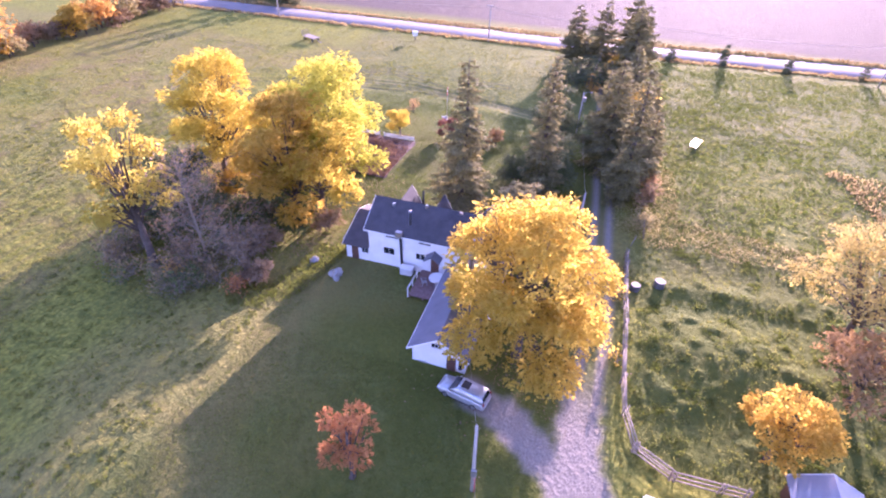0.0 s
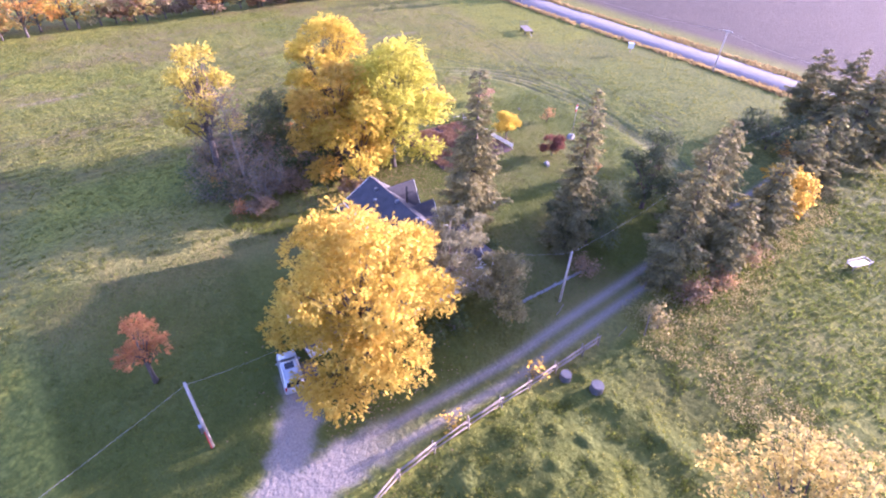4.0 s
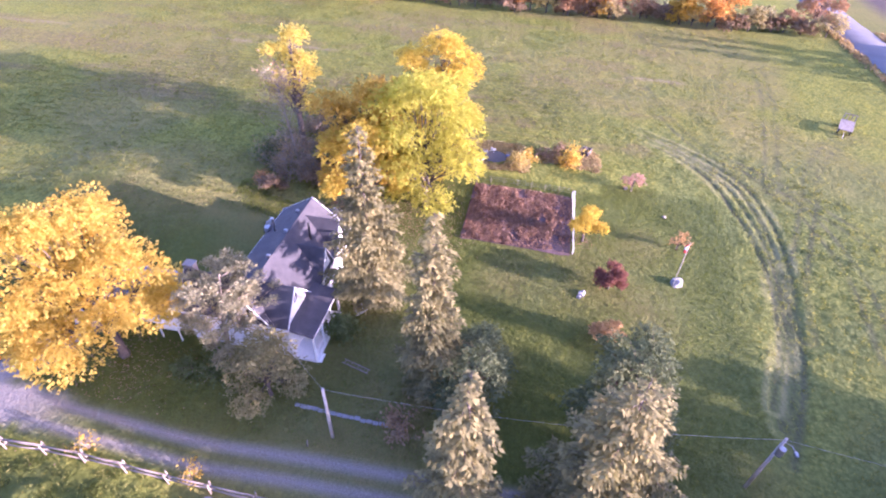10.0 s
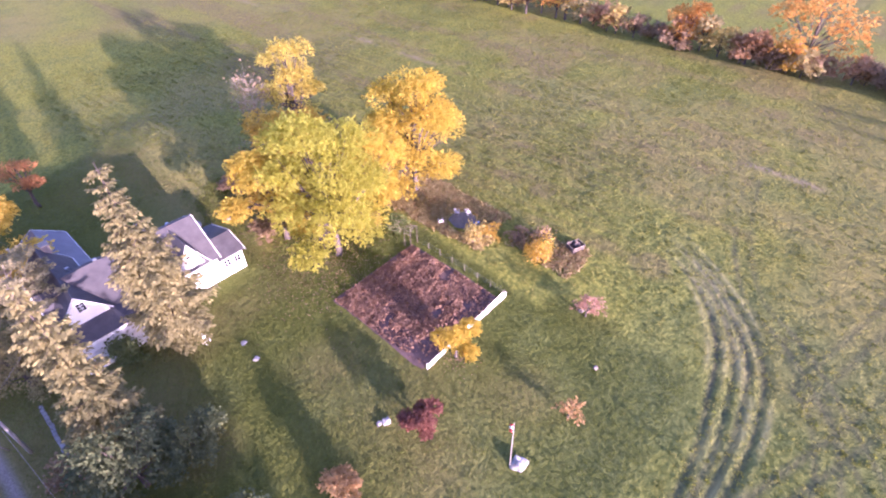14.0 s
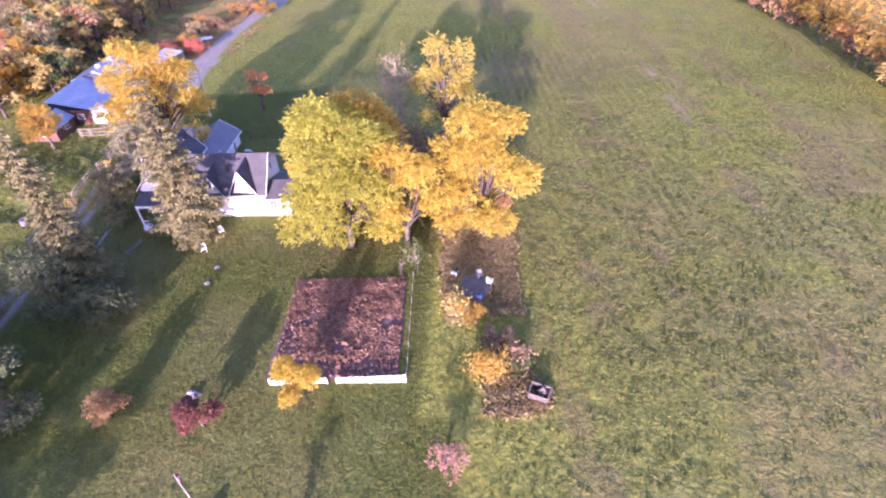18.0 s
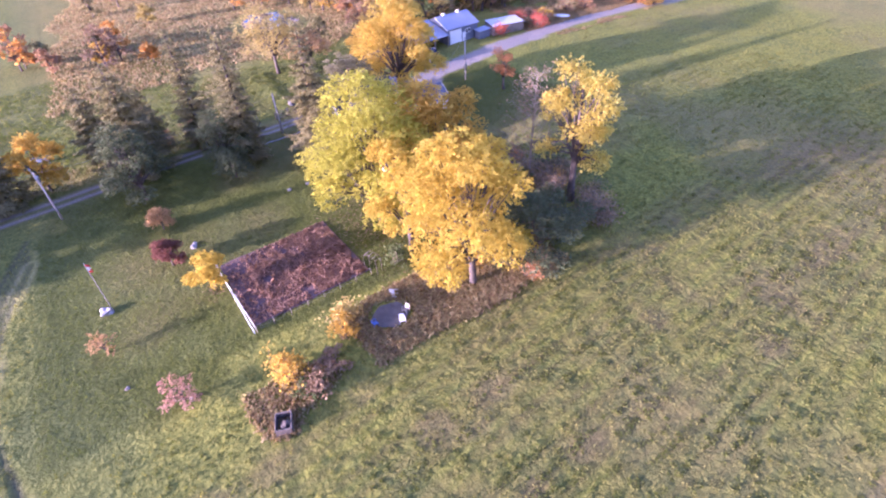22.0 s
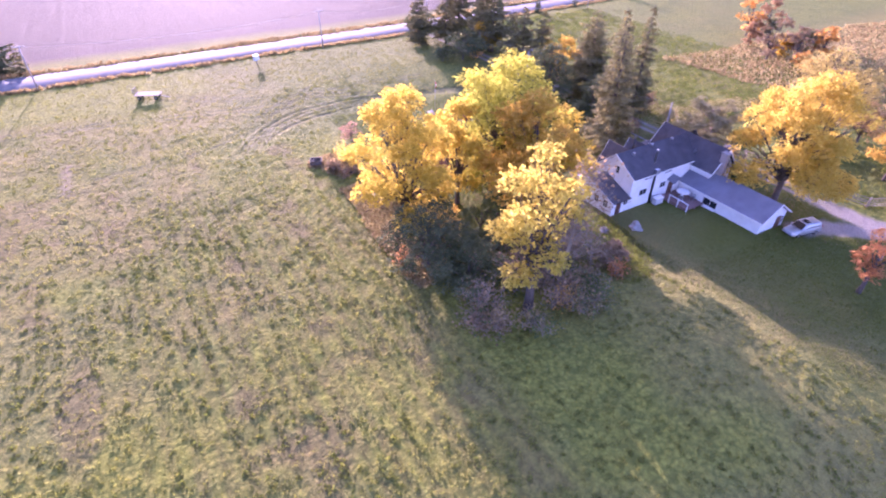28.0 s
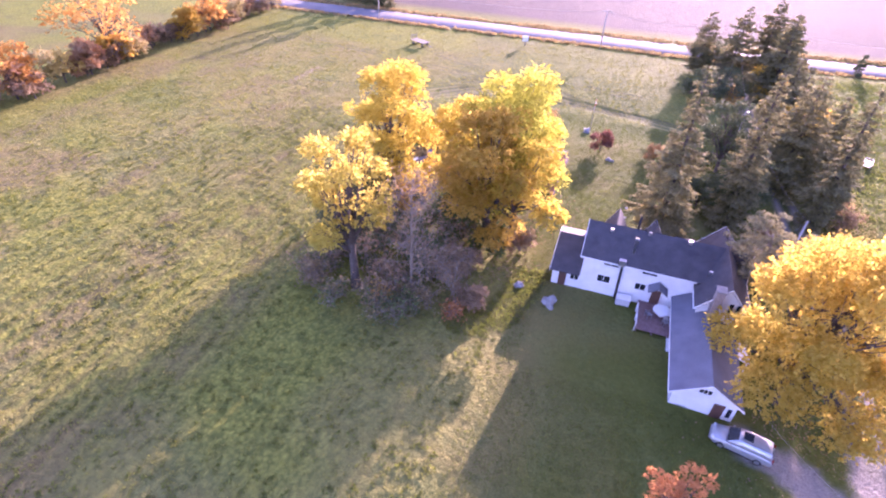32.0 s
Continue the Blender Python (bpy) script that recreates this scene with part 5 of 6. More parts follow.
cabin = thing("brown_hut", 0, 0, gh(24.5, 24.5) - 0.1, 0, "red-brown wooden hut with white trim beside the open shed", "hut")
prism("wall", [(22.2, 0), (22.2, 2.3), (24.5, 3.5), (26.8, 2.3), (26.8, 0)], "y", 21.4, 26.6, M["door"], cabin)
for e_, w_ in ((21.9, 24.5), (27.1, 24.5)):
    slab("roof", [(e_, 21.2, 2.15), (e_, 26.9, 2.15), (w_, 26.9, 3.62), (w_, 21.2, 3.62)], 0.1, M["steel_roof"], cabin)
rake(cabin, (21.9, 26.92, 2.17), (24.5, 26.92, 3.64)), rake(cabin, (27.1, 26.92, 2.17), (24.5, 26.92, 3.64))
window(cabin, "x", 22.2, 23.6, 1.5, 0.9, 0.8, 2, 2, face=-1)
window(cabin, "y", 26.6, 24.4, 1.5, 0.9, 0.8, 2, 2)


boat = thing("rowboat", 16.5, -23.5, gh(16.5, -23.5) + 0.05, 35, "white upturned rowboat in the rough grass", "boat")
lofted("hull", [(-1.9, 0.5, 0.12, 0.0, 0.45), (-1.0, 0.68, 0.3, 0.0, 0.6), (0.4, 0.7, 0.3, 0.0, 0.62), (1.5, 0.42, 0.16, 0.05, 0.55), (2.1, 0.08, 0.04, 0.15, 0.42)], M["plastic"], boat)
box("keel", -1.8, 1.6, -0.03, 0.03, 0.56, 0.66, M["wood"], boat, 0.01)


# ---- fences ----
def rail_fence(pts, label, rails=4, gap=3.4, h=1.35):
    """A zig-zag split rail fence: paired posts and stacked rails of uneven length."""
    f = thing("rail_fence", 0, 0, 0, 0, label, "fence")
    line = curve_pts(pts, 14)
    run, last, posts = 0.0, line[0], [line[0]]
    for p in line[1:]:
        run += math.dist(p, last)
        last = p
        if run > gap:
            posts.append(p)
            run = 0.0
    posts.append(line[-1])
    r = random.Random(8)
    for i, (x, y) in enumerate(posts):
        z = gh(x, y)
        for s in (-1, 1):
            pipe("post", [((x + s * 0.16, y, z - 0.3), 0.075), ((x + s * 0.14 + r.uniform(-.05, .05), y + r.uniform(-.05, .05), z + h + 0.25 * r.random()), 0.06)], M["wood"], f, 6)
        if i:
            px, py = posts[i - 1]
            pz = gh(px, py)
            for k in range(rails):
                zz = 0.22 + k * (h - 0.3) / (rails - 1)
                o = 0.10 * (k % 2 - 0.5)
                j = lambda a: r.uniform(-a, a)
                dx, dy = (x - px) * 0.06, (y - py) * 0.06
                pipe("rail", [((px - dx + o + j(.06), py - dy, pz + zz + j(.05)), 0.055), (((px + x) / 2 + o + j(.05), (py + y) / 2, (pz + z) / 2 + zz + j(.05)), 0.065), ((x + dx + o + j(.06), y + dy, z + zz + j(.06)), 0.05)], M["wood"], f, 6)
    return f


rail_fence([(14.2, 24.9), (12.6, 25.2), (11.3, 26.6), (10.5, 29.5), (10.2, 34), (10.2, 40), (10.1, 47), (10.1, 53.6)], "weathered grey split rail fence along the drive")
rail_fence([(14.2, 24.9), (16.5, 25.0), (19.5, 25.1)], "short weathered rail fence by the shed yard", 3)

picket = thing("picket_fence", 0, 0, 0, 0, "white picket fence along the end of the garden", "fence")
pm = None
for k in range(104):
    x = -25.0 - 0.12 * k
    if 44 <= k <= 50:
        continue
    lean_z = gh(x, 74.4)
    if pm is None:
        V = [(-0.045, -0.012, 0), (0.045, -0.012, 0), (0.045, -0.012, 0.64), (0, -0.012, 0.72), (-0.045, -0.012, 0.64)]
        V += [(a, 0.012, c) for a, _, c in V]
        pm = bpy.data.meshes.new("picket")
        pm.from_pydata(V, [], [(0, 1, 2, 3, 4), (9, 8, 7, 6, 5)] + [(i, 5 + i, 5 + (i + 1) % 5, (i + 1) % 5) for i in range(5)])
        pm.materials.append(M["trim"])
    o = new("picket", pm)
    o.parent = picket
    o.matrix_basis = pose(x, 74.45 - 0.03 * k * 0.12, lean_z + 0.08, random.uniform(-4, 4), random.uniform(-3, 3), 0)
for a, b in ((-24.9, -30.2), (-31.1, -37.4)):
    for z in (0.22, 0.52):
        box("rail", b, a, 74.36, 74.41, gh(-30, 74.4) + z, gh(-30, 74.4) + z + 0.07, M["trim"], picket, 0.0)
for x in (-24.9, -27.6, -30.2, -31.1, -34.2, -37.4):
    box("post", x - 0.05, x + 0.05, 74.3, 74.4, gh(x, 74.4) - 0.2, gh(x, 74.4) + 0.84, M["trim"], picket, 0.01)

# ---- kitchen garden ----
M["soil"] = solid("garden_soil", (0.07, 0.045, 0.04), (0.16, 0.10, 0.085), 0.95, scale=1.2, fine=12, relief=0.8, dist=0.05)
bed_x, bed_y = np.linspace(-36.8, -24.4, 42), np.linspace(60.6, 74.1, 46)
bx_, by_ = np.meshgrid(bed_x, bed_y)
bx_ = bx_ + 0.35 * (vnoise(bx_, by_, 1.3, 61) - 0.5)
bz_ = ground_height(bx_, by_) + 0.06 + 0.10 * vnoise(bx_, by_, 0.7, 60)
bi = np.arange(bx_.size).reshape(bx_.shape)
bed = quads_ob("garden_soil", np.stack([bx_.ravel(), by_.ravel(), bz_.ravel()], 1), np.stack([bi[:-1, :-1], bi[:-1, 1:], bi[1:, 1:], bi[1:, :-1]], -1).reshape(-1, 4), M["soil"])
tagged(bed, "bare dark soil of the kitchen garden", "soil", kind="structure")
rng = np.random.default_rng(70)
n = 24000
P = np.stack([rng.uniform(-36.6, -24.6, n), rng.uniform(60.8, 74.0, n), np.zeros(n)], 1)
keep = (vnoise(P[:, 0], P[:, 1], 1.6, 62) + 0.35 * rng.random(n) > 0.45) & ((P[:, 1] < 71.8) | (rng.random(n) < 0.2)) & ~((P[:, 0] > -27) & (P[:, 1] > 69) & (rng.random(n) < 0.8))
P = P[keep]
P[:, 2] = ground_height(P[:, 0], P[:, 1]) + 0.14 + 0.28 * rng.random(len(P)) * vnoise(P[:, 0], P[:, 1], 0.9, 63)
V, F = leaves(P, 0.27, rng, up=1.0)
tagged(quads_ob("garden_stalks", V, F, M["litter"]), "withered reddish brown plants covering the garden", "garden plants", kind="stuff")

arbor = thing("garden_arbor", -37.0, 60.2, gh(-37, 60.2), 20, "thin rustic wooden arbor at the garden corner", "arbor")
for a, b in ((-0.9, -0.4), (-0.9, 0.4), (0.9, -0.4), (0.9, 0.4)):
    pipe("post", [((a, b, -0.2), 0.035), ((a, b, 1.9), 0.03)], M["bark"], arbor, 6)
for b in (-0.4, 0.4):
    pipe("arch", [((-0.9 * math.cos(u), b, 1.9 + 0.45 * math.sin(u)), 0.025) for u in np.linspace(0, math.pi, 7)], M["bark"], arbor, 5)
for u in np.linspace(0.2, math.pi - 0.2, 5):
    pipe("lath", [((-0.9 * math.cos(u), -0.45, 1.9 + 0.45 * math.sin(u)), 0.03), ((-0.9 * math.cos(u), 0.45, 1.9 + 0.45 * math.sin(u)), 0.03)], M["wood"], arbor, 5)
wire = thing("wire_fence", 0, 0, 0, 0, "low wire fence with thin stakes beside the garden", "fence")
for k in range(8):
    y = 60.8 + 1.9 * k
    pipe("stake", [((-37.5, y, gh(-37.5, y) - 0.2), 0.035), ((-37.5, y, gh(-37.5, y) + 1.0), 0.03)], M["wood"], wire, 5)
for z in (0.35, 0.65, 0.95):
    pipe("wire", [((-37.5, 60.8 + 1.9 * k, gh(-37.5, 60.8 + 1.9 * k) + z), 0.008) for k in range(8)], M["metal"], wire, 4)


# ---- lawn furniture, stones, flagpole ----
def plastic_chair(x, y, yaw, mat_, label, tipped=False):
    t = thing("garden_chair", x, y, gh(x, y) + (0.28 if tipped else 0), yaw, label, "chair", "garden chairs")
    if tipped:
        t.matrix_basis = pose(x, y, gh(x, y) + 0.3, 85, 0, yaw)
    box("seat", -0.26, 0.26, -0.24, 0.24, 0.40, 0.44, mat_, t, 0.015)
    slab("backrest", [(-0.27, 0.22, 0.42), (0.27, 0.22, 0.42), (0.24, 0.38, 0.92), (-0.24, 0.38, 0.92)], 0.035, mat_, t)
    for s in (-1, 1):
        box("armrest", s * 0.29 - 0.035, s * 0.29 + 0.035, -0.22, 0.28, 0.62, 0.66, mat_, t, 0.01)
        for a in (-0.22, 0.24):
            pipe("leg", [((s * 0.29, a, 0), 0.03), ((s * 0.27, a, 0.63), 0.03)], mat_, t, 6)
    return t


M["blue_plastic"] = solid("blue_plastic", (0.06, 0.12, 0.35), (0.1, 0.18, 0.45), 0.4)
plastic_chair(-12.2, 55.6, 200, M["plastic"], "white plastic garden chair on the lawn")
plastic_chair(-13.4, 52.4, 40, M["plastic"], "white plastic garden chair lying tipped on the lawn", True)
plastic_chair(-42.3, 60.2, 150, M["plastic"], "white plastic chair tipped over by the fire pit", True)
plastic_chair(-44.9, 60.9, 200, M["metal"], "grey chair beside the fire pit")
plastic_chair(-45.9, 61.9, 250, M["plastic"], "white plastic chair facing the fire pit")
plastic_chair(-44.6, 64.3, 0, M["blue_plastic"], "blue folding chair by the fire pit")

panel = thing("trellis_panel", -10.2, 52.8, gh(-10.2, 52.8) + 0.35, 25, "white lattice panel leaning near the spruce", "trellis")
panel.matrix_basis = pose(-10.2, 52.8, gh(-10.2, 52.8) + 0.4, 30, 0, 25)
for k in range(8):
    box("lath", -0.9 + 0.25 * k, -0.86 + 0.25 * k, -0.7, 0.7, 0.0, 0.02, M["trim"], panel, 0.0)
for k in range(6):
    box("lath", -0.95, 0.95, -0.7 + 0.27 * k, -0.66 + 0.27 * k, 0.02, 0.04, M["trim"], panel, 0.0)


def boulder(x, y, r, seed, label, mat_="stone", flat=0.8, name="boulder"):
    bm = bmesh.new()
    bmesh.ops.create_icosphere(bm, subdivisions=3, radius=r)
    for v in bm.verts:
        k = 0.75 + 0.5 * noise.noise(v.co * 1.4 / r + Vector((seed, 0, 0)))
        v.co = Vector((v.co.x * k, v.co.y * k, max(v.co.z * k * flat, -0.3 * r)))
    o = part(name, bm, M[mat_])
    o.location = (x, y, gh(x, y) + 0.2 * r)
    return tagged(o, label, "stone")


M["pale_stone"] = solid("pale_stone", (0.24, 0.235, 0.23), (0.40, 0.39, 0.375), 0.8, scale=2, fine=12, relief=0.6, dist=0.03)
boulder(-23.2, 86.4, 0.85, 3, "large pale boulder at the foot of the flagpole", "pale_stone")
boulder(-18.4, 75.5, 0.5, 4, "pale stone on the lawn near a small tree", "pale_stone")
boulder(-17.8, 75.2, 0.35, 5, "small grey stone on the lawn")
boulder(-14.7, 58.5, 0.4, 6, "flat grey stepping stone in the grass", "stone", 0.3)
boulder(-14.4, 61.1, 0.4, 7, "flat grey stepping stone in the grass", "stone", 0.3)
boulder(-41.3, 81.6, 0.35, 8, "tree stump shaped stone under a small tree", "wood")
boulder(-36.0, 86.4, 0.3, 9, "low brown stump in the lawn", "wood")

M["flag_red"] = solid("flag_red", (0.5, 0.05, 0.04), (0.6, 0.08, 0.06), 0.8)
flag = thing("flagpole", -22.7, 85.9, gh(-22.7, 85.9), 0, "white flagpole with a limp red and white flag", "flagpole")
pipe("pole", [((0, 0, -0.2), 0.05), ((0.05, -0.1, 6.6), 0.03)], M["pole"], flag, 8)
V = [(0.08 + 0.05 * math.sin(2.1 * i), -0.12 - 0.16 * j + 0.03 * math.sin(3 * i + j), 6.4 - 0.16 * i - 0.1 * j) for i in range(8) for j in range(3)]
Fq = [(3 * i + j, 3 * i + j + 1, 3 * i + j + 4, 3 * i + j + 3) for i in range(7) for j in range(2)]
fl = mesh_ob("flag", V, Fq, M["flag_red"], flag, "faded red flag cloth", True)
fl.data.materials.append(M["trim"])
for p in fl.data.polygons:
    p.material_index = 1 if 3 < p.index < 9 else 0
md = fl.modifiers.new("thick", "SOLIDIFY")
md.thickness = 0.01

# ---- utility poles and wires ----
def utility_pole(x, y, h, label, arm=0.0, lamp=False, box_z=0.0, lean_=(0, 0)):
    z = gh(x, y)
    t = thing("utility_pole", x, y, z, 0, label, "utility pole")
    pipe("pole", [((0, 0, -0.4), 0.16), ((lean_[0], lean_[1], h), 0.11)], M["pole"], t, 8)
    if arm:
        box("crossarm", -arm, arm, -0.05, 0.05, h - 0.5, h - 0.38, M["pole"], t, 0.0)
        for s in (-1, -0.4, 0.4, 1):
            pipe("insulator", [((s * arm * 0.9, 0, h - 0.38), 0.05), ((s * arm * 0.9, 0, h - 0.2), 0.035)], M["plastic"], t, 6)
    if lamp:
        pipe("lamp_arm", [((0, 0, h - 0.4), 0.035), ((0.6, 0.2, h + 0.1), 0.035), ((1.1, 0.3, h + 0.05), 0.03)], M["metal"], t, 6)
        box("lamp_head", 0.95, 1.35, 0.2, 0.42, h - 0.05, h + 0.1, M["metal"], t, 0.03)
        bm = bmesh.new()
        bmesh.ops.create_cone(bm, cap_ends=True, segments=14, radius1=0.25, radius2=0.25, depth=0.8, matrix=Matrix.Translation((0.32, 0, h - 1.2)))
        part("transformer", bm, M["metal"], t)
    if box_z:
        box("meter_box", -0.2, 0.2, -0.34, -0.12, box_z, box_z + 0.7, M["metal"], t, 0.02)
        pipe("conduit", [((0.14, -0.1, 0), 0.04), ((0.14, -0.1, box_z), 0.04)], M["flag_red"], t, 6)
    return t


utility_pole(-0.2, 19.2, 8.0, "weathered wooden utility pole with a meter box", 0, False, 2.4, (-0.2, 0))
utility_pole(3.8, 54.9, 6.9, "plain grey wooden utility pole beside the drive")
utility_pole(0.6, 88.5, 7.4, "wooden utility pole with yard lamp and transformer", 0, True)
for x in (-88.5, -27, 3.0, 62):
    utility_pole(x, 136.6, 9.0, "tall wooden power pole along the country road", 1.1)


def cable(name, a, b, sag, label):
    pts = []
    for i in range(13):
        t = i / 12
        p = Vector(a).lerp(Vector(b), t)
        p.z -= sag * 4 * t * (1 - t)
        pts.append((tuple(p), 0.011))
    o = pipe(name, pts, M["pole"], None, 4)
    return tagged(o, label, "cable")


cable("power_cable", (-0.4, 19.2, gh(0, 19.2) + 7.8), (-3.9, 31, 4.0), 0.5, "thin overhead cable from the pole to the garage")
cable("power_cable", (-0.4, 19.2, gh(0, 19.2) + 7.8), (8.5, -18, 6.5), 1.0, "thin overhead cable running to the sheds")
cable("power_cable", (3.8, 54.9, gh(4, 55) + 6.8), (-2.6, 47, 6.6), 0.5, "thin overhead cable from the drive pole to the house")
cable("power_cable", (3.8, 54.9, gh(4, 55) + 6.8), (0.6, 88.5, gh(1, 88) + 7.2), 1.2, "thin overhead cable between two yard poles")
cable("power_cable", (0.6, 88.5, gh(1, 88) + 7.2), (3.0, 136.6, 8.4), 1.2, "thin overhead cable out to the road line")
for a, b in ((-88.5, -27), (-27, 3.0), (3.0, 62)):
    cable("power_cable", (a + 1, 136.6, 8.6), (b + 1, 136.6, 8.6), 1.3, "thin overhead power cable along the road")
    cable("power_cable", (a - 1, 136.6, 8.6), (b - 1, 136.6, 8.6), 1.3, "thin overhead power cable along the road")
for x, y, tx, ty, h in ((5.0, 53.1, 0.3, 0.4, 1.6), (12.2, 58.6, -0.5, 0.5, 2.4), (10.6, 56.4, 0.4, 0.3, 1.5)):
    o = pipe("leaning_post", [((x, y, gh(x, y) - 0.2), 0.06), ((x + tx, y + ty, gh(x, y) + h), 0.05)], M["wood"], None, 6)
    tagged(o, "old grey fence post leaning by the drive", "post")

# ---- field objects ----
wagon = thing("hay_wagon", -69.0, 119.8, gh(-69, 119.8), -25, "grey flat-bed hay wagon standing in the meadow", "wagon")
for k in range(9):
    box("deck_board", -2.4, 2.4, -1.08 + 0.24 * k, -0.86 + 0.24 * k, 0.95, 1.0, M["wood"], wagon, 0.0)
box("beam", -2.3, 2.3, -0.6, -0.45, 0.8, 0.95, M["wood"], wagon, 0.0)
box("beam", -2.3, 2.3, 0.45, 0.6, 0.8, 0.95, M["wood"], wagon, 0.0)
for a in (-1.6, 1.6):
    for s in (-1, 1):
        wheel(wagon, a, s * 0.85, 0.38, 0.2)
for y in (-0.9, -0.3, 0.3, 0.9):
    box("rack_slat", -2.42, -2.34, y - 0.06, y + 0.06, 1.0, 2.1, M["wood"], wagon, 0.0)
box("rack_rail", -2.45, -2.36, -1.05, 1.05, 2.0, 2.1, M["wood"], wagon, 0.0)
pipe("drawbar", [((2.3, 0, 0.6), 0.05), ((3.9, 0.1, 0.15), 0.05)], M["metal"], wagon, 6)

blind = thing("sign_board", -45.0, 130.6, gh(-45, 130.6), 30, "white boarded box on a dark post near the road", "sign")
box("post", -0.1, 0.1, -0.1, 0.1, -0.2, 1.2, M["wood"], blind, 0.01)
box("panel", -0.6, 0.6, -0.4, 0.4, 1.1, 2.1, M["plastic"], blind, 0.02)
slab("lid", [(-0.68, -0.48, 2.12), (0.68, -0.48, 2.12), (0.68, 0.48, 2.24), (-0.68, 0.48, 2.24)], 0.05, M["trim"], blind)

M["tank"] = solid("dark_tank", (0.07, 0.07, 0.075), (0.14, 0.135, 0.14), 0.6)
for x, y, r, h in ((13.8, 49.1, 0.62, 0.85), (11.2, 47.8, 0.55, 0.8)):
    bm = bmesh.new()
    bmesh.ops.create_cone(bm, cap_ends=True, segments=22, radius1=r, radius2=r * 0.95, depth=h, matrix=Matrix.Translation((0, 0, h / 2)))
    bmesh.ops.bevel(bm, geom=[e for e in bm.edges if e.calc_face_angle(0) > 0.6], offset=0.05, segments=2, affect="EDGES")
    o = part("stock_tank", bm, M["tank"])
    o.location = (x, y, gh(x, y) - 0.05)
    tagged(o, "round dark grey tank in the pasture", "tank")

feeder = thing("hay_feeder", 20.4, 89.4, gh(20.4, 89.4), 70, "pale metal hay feeder on trampled mud", "feeder")
for s in (-1, 1):
    box("side_rail", -1.4, 1.4, s * 0.55 - 0.04, s * 0.55 + 0.04, 0.75, 0.85, M["metal"], feeder, 0.0)
    box("side_rail", s * 1.4 - 0.04, s * 1.4 + 0.04, -0.55, 0.55, 0.75, 0.85, M["metal"], feeder, 0.0)
    for a in (-1.3, 1.3):
        box("leg", a - 0.04, a + 0.04, s * 0.5 - 0.04, s * 0.5 + 0.04, 0, 0.75, M["metal"], feeder, 0.0)
slab("trough", [(-1.35, -0.5, 0.55), (1.35, -0.5, 0.55), (1.35, 0.5, 0.5), (-1.35, 0.5, 0.5)], 0.06, M["metal"], feeder)

crib = thing("fire_wood_crib", -49.4, 75.9, gh(-49.4, 75.9), -22, "open square crib with a pale rim, full of dark scrap", "crib")
crib.scale = (0.8, 0.8, 0.8)
for s in (-1, 1):
    box("side", -1.05, 1.05, s * 0.8 - 0.06, s * 0.8 + 0.06, 0, 1.0, M["bark"], crib, 0.01)
    box("side", s * 1.05 - 0.06, s * 1.05 + 0.06, -0.8, 0.8, 0, 1.0, M["bark"], crib, 0.01)
    box("rim", -1.15, 1.15, s * 0.82 - 0.04, s * 0.82 + 0.04, 1.0, 1.05, M["wood"], crib, 0.01)
    box("rim", s * 1.07 - 0.04, s * 1.07 + 0.04, -0.75, 0.75, 1.0, 1.05, M["wood"], crib, 0.01)
boulder(-49.6, 75.8, 0.55, 21, "dark scrap heaped inside the wooden crib", "bark", 1.2, "scrap_heap").location.z += 0.35
junk = boulder(-20.7, 37.8, 1.0, 22, "grey tarpaulin over a heap beside the lean-to", "stone", 0.8, "tarp_heap")
boulder(-24.3, 39.5, 0.6, 23, "grey stone heap at the thicket edge", "stone", 0.7)

# fire pit
M["ash"] = solid("grey_ash", (0.06, 0.056, 0.052), (0.12, 0.112, 0.105), 0.95, scale=2.0)
bm = bmesh.new()
bmesh.ops.create_circle(bm, cap_ends=True, segments=40, radius=1.9)
bmesh.ops.subdivide_edges(bm, edges=bm.edges[:], cuts=1)
for v in bm.verts:
    v.co.x *= 0.9 + 0.25 * noise.noise(v.co)
    v.co.z = 0.0
pit = part("fire_pit", bm, M["ash"])
pit.location = (-44.3, 62.4, gh(-44.3, 62.4) + 0.12)
tagged(pit, "pale ash circle of a fire pit", "fire pit", kind="structure")


# ---- shrubs and wild grass ----
def tufts(name, pts, size, material, seed, label, blades=3, spread=0.16, category="grass", rise=1.2, lie=0.0, wide=0.2):
    rng = np.random.default_rng(seed)
    pts = np.repeat(pts, blades, 0)
    n = len(pts)
    pts = pts + rng.normal(size=(n, 3)) * np.array([spread, spread, 0])
    along = np.stack([rng.normal(size=n), rng.normal(size=n), rise * np.ones(n)], 1)
    V, F = leaves(pts, 1.35 * size, rng, up=lie, long=1.0, along=along, wide=wide)
    return tagged(quads_ob(name, V, F, M[material]), label, category, kind="stuff")


def scatter(n, x0, x1, y0, y1, seed, keep):
    rng = np.random.default_rng(seed)
    x, y = rng.uniform(x0, x1, n), rng.uniform(y0, y1, n)
    k = keep(x, y, rng.random(n))
    x, y = x[k], y[k]
    return np.stack([x, y, ground_height(x, y) + 0.1], 1)


def built(x, y):
    """Places under buildings, on tracks or in the garden."""
    b = (x > -22) & (x < -2) & (y > 28.5) & (y < 51.5)
    b |= (x > -37.2) & (x < -24) & (y > 60.4) & (y < 74.5)
    b |= (way_dist(x, y, DRIVE) < 2.0) | (way_dist(x, y, SPUR) < 2.2) | (way_dist(x, y, YARD_ROAD) < 3.2)
    b |= (x > 17.5) & (x < 29) & (y > -12) & (y < 21)
    b |= np.hypot(x + 44.3, y - 62.4) < 2.2
    return b


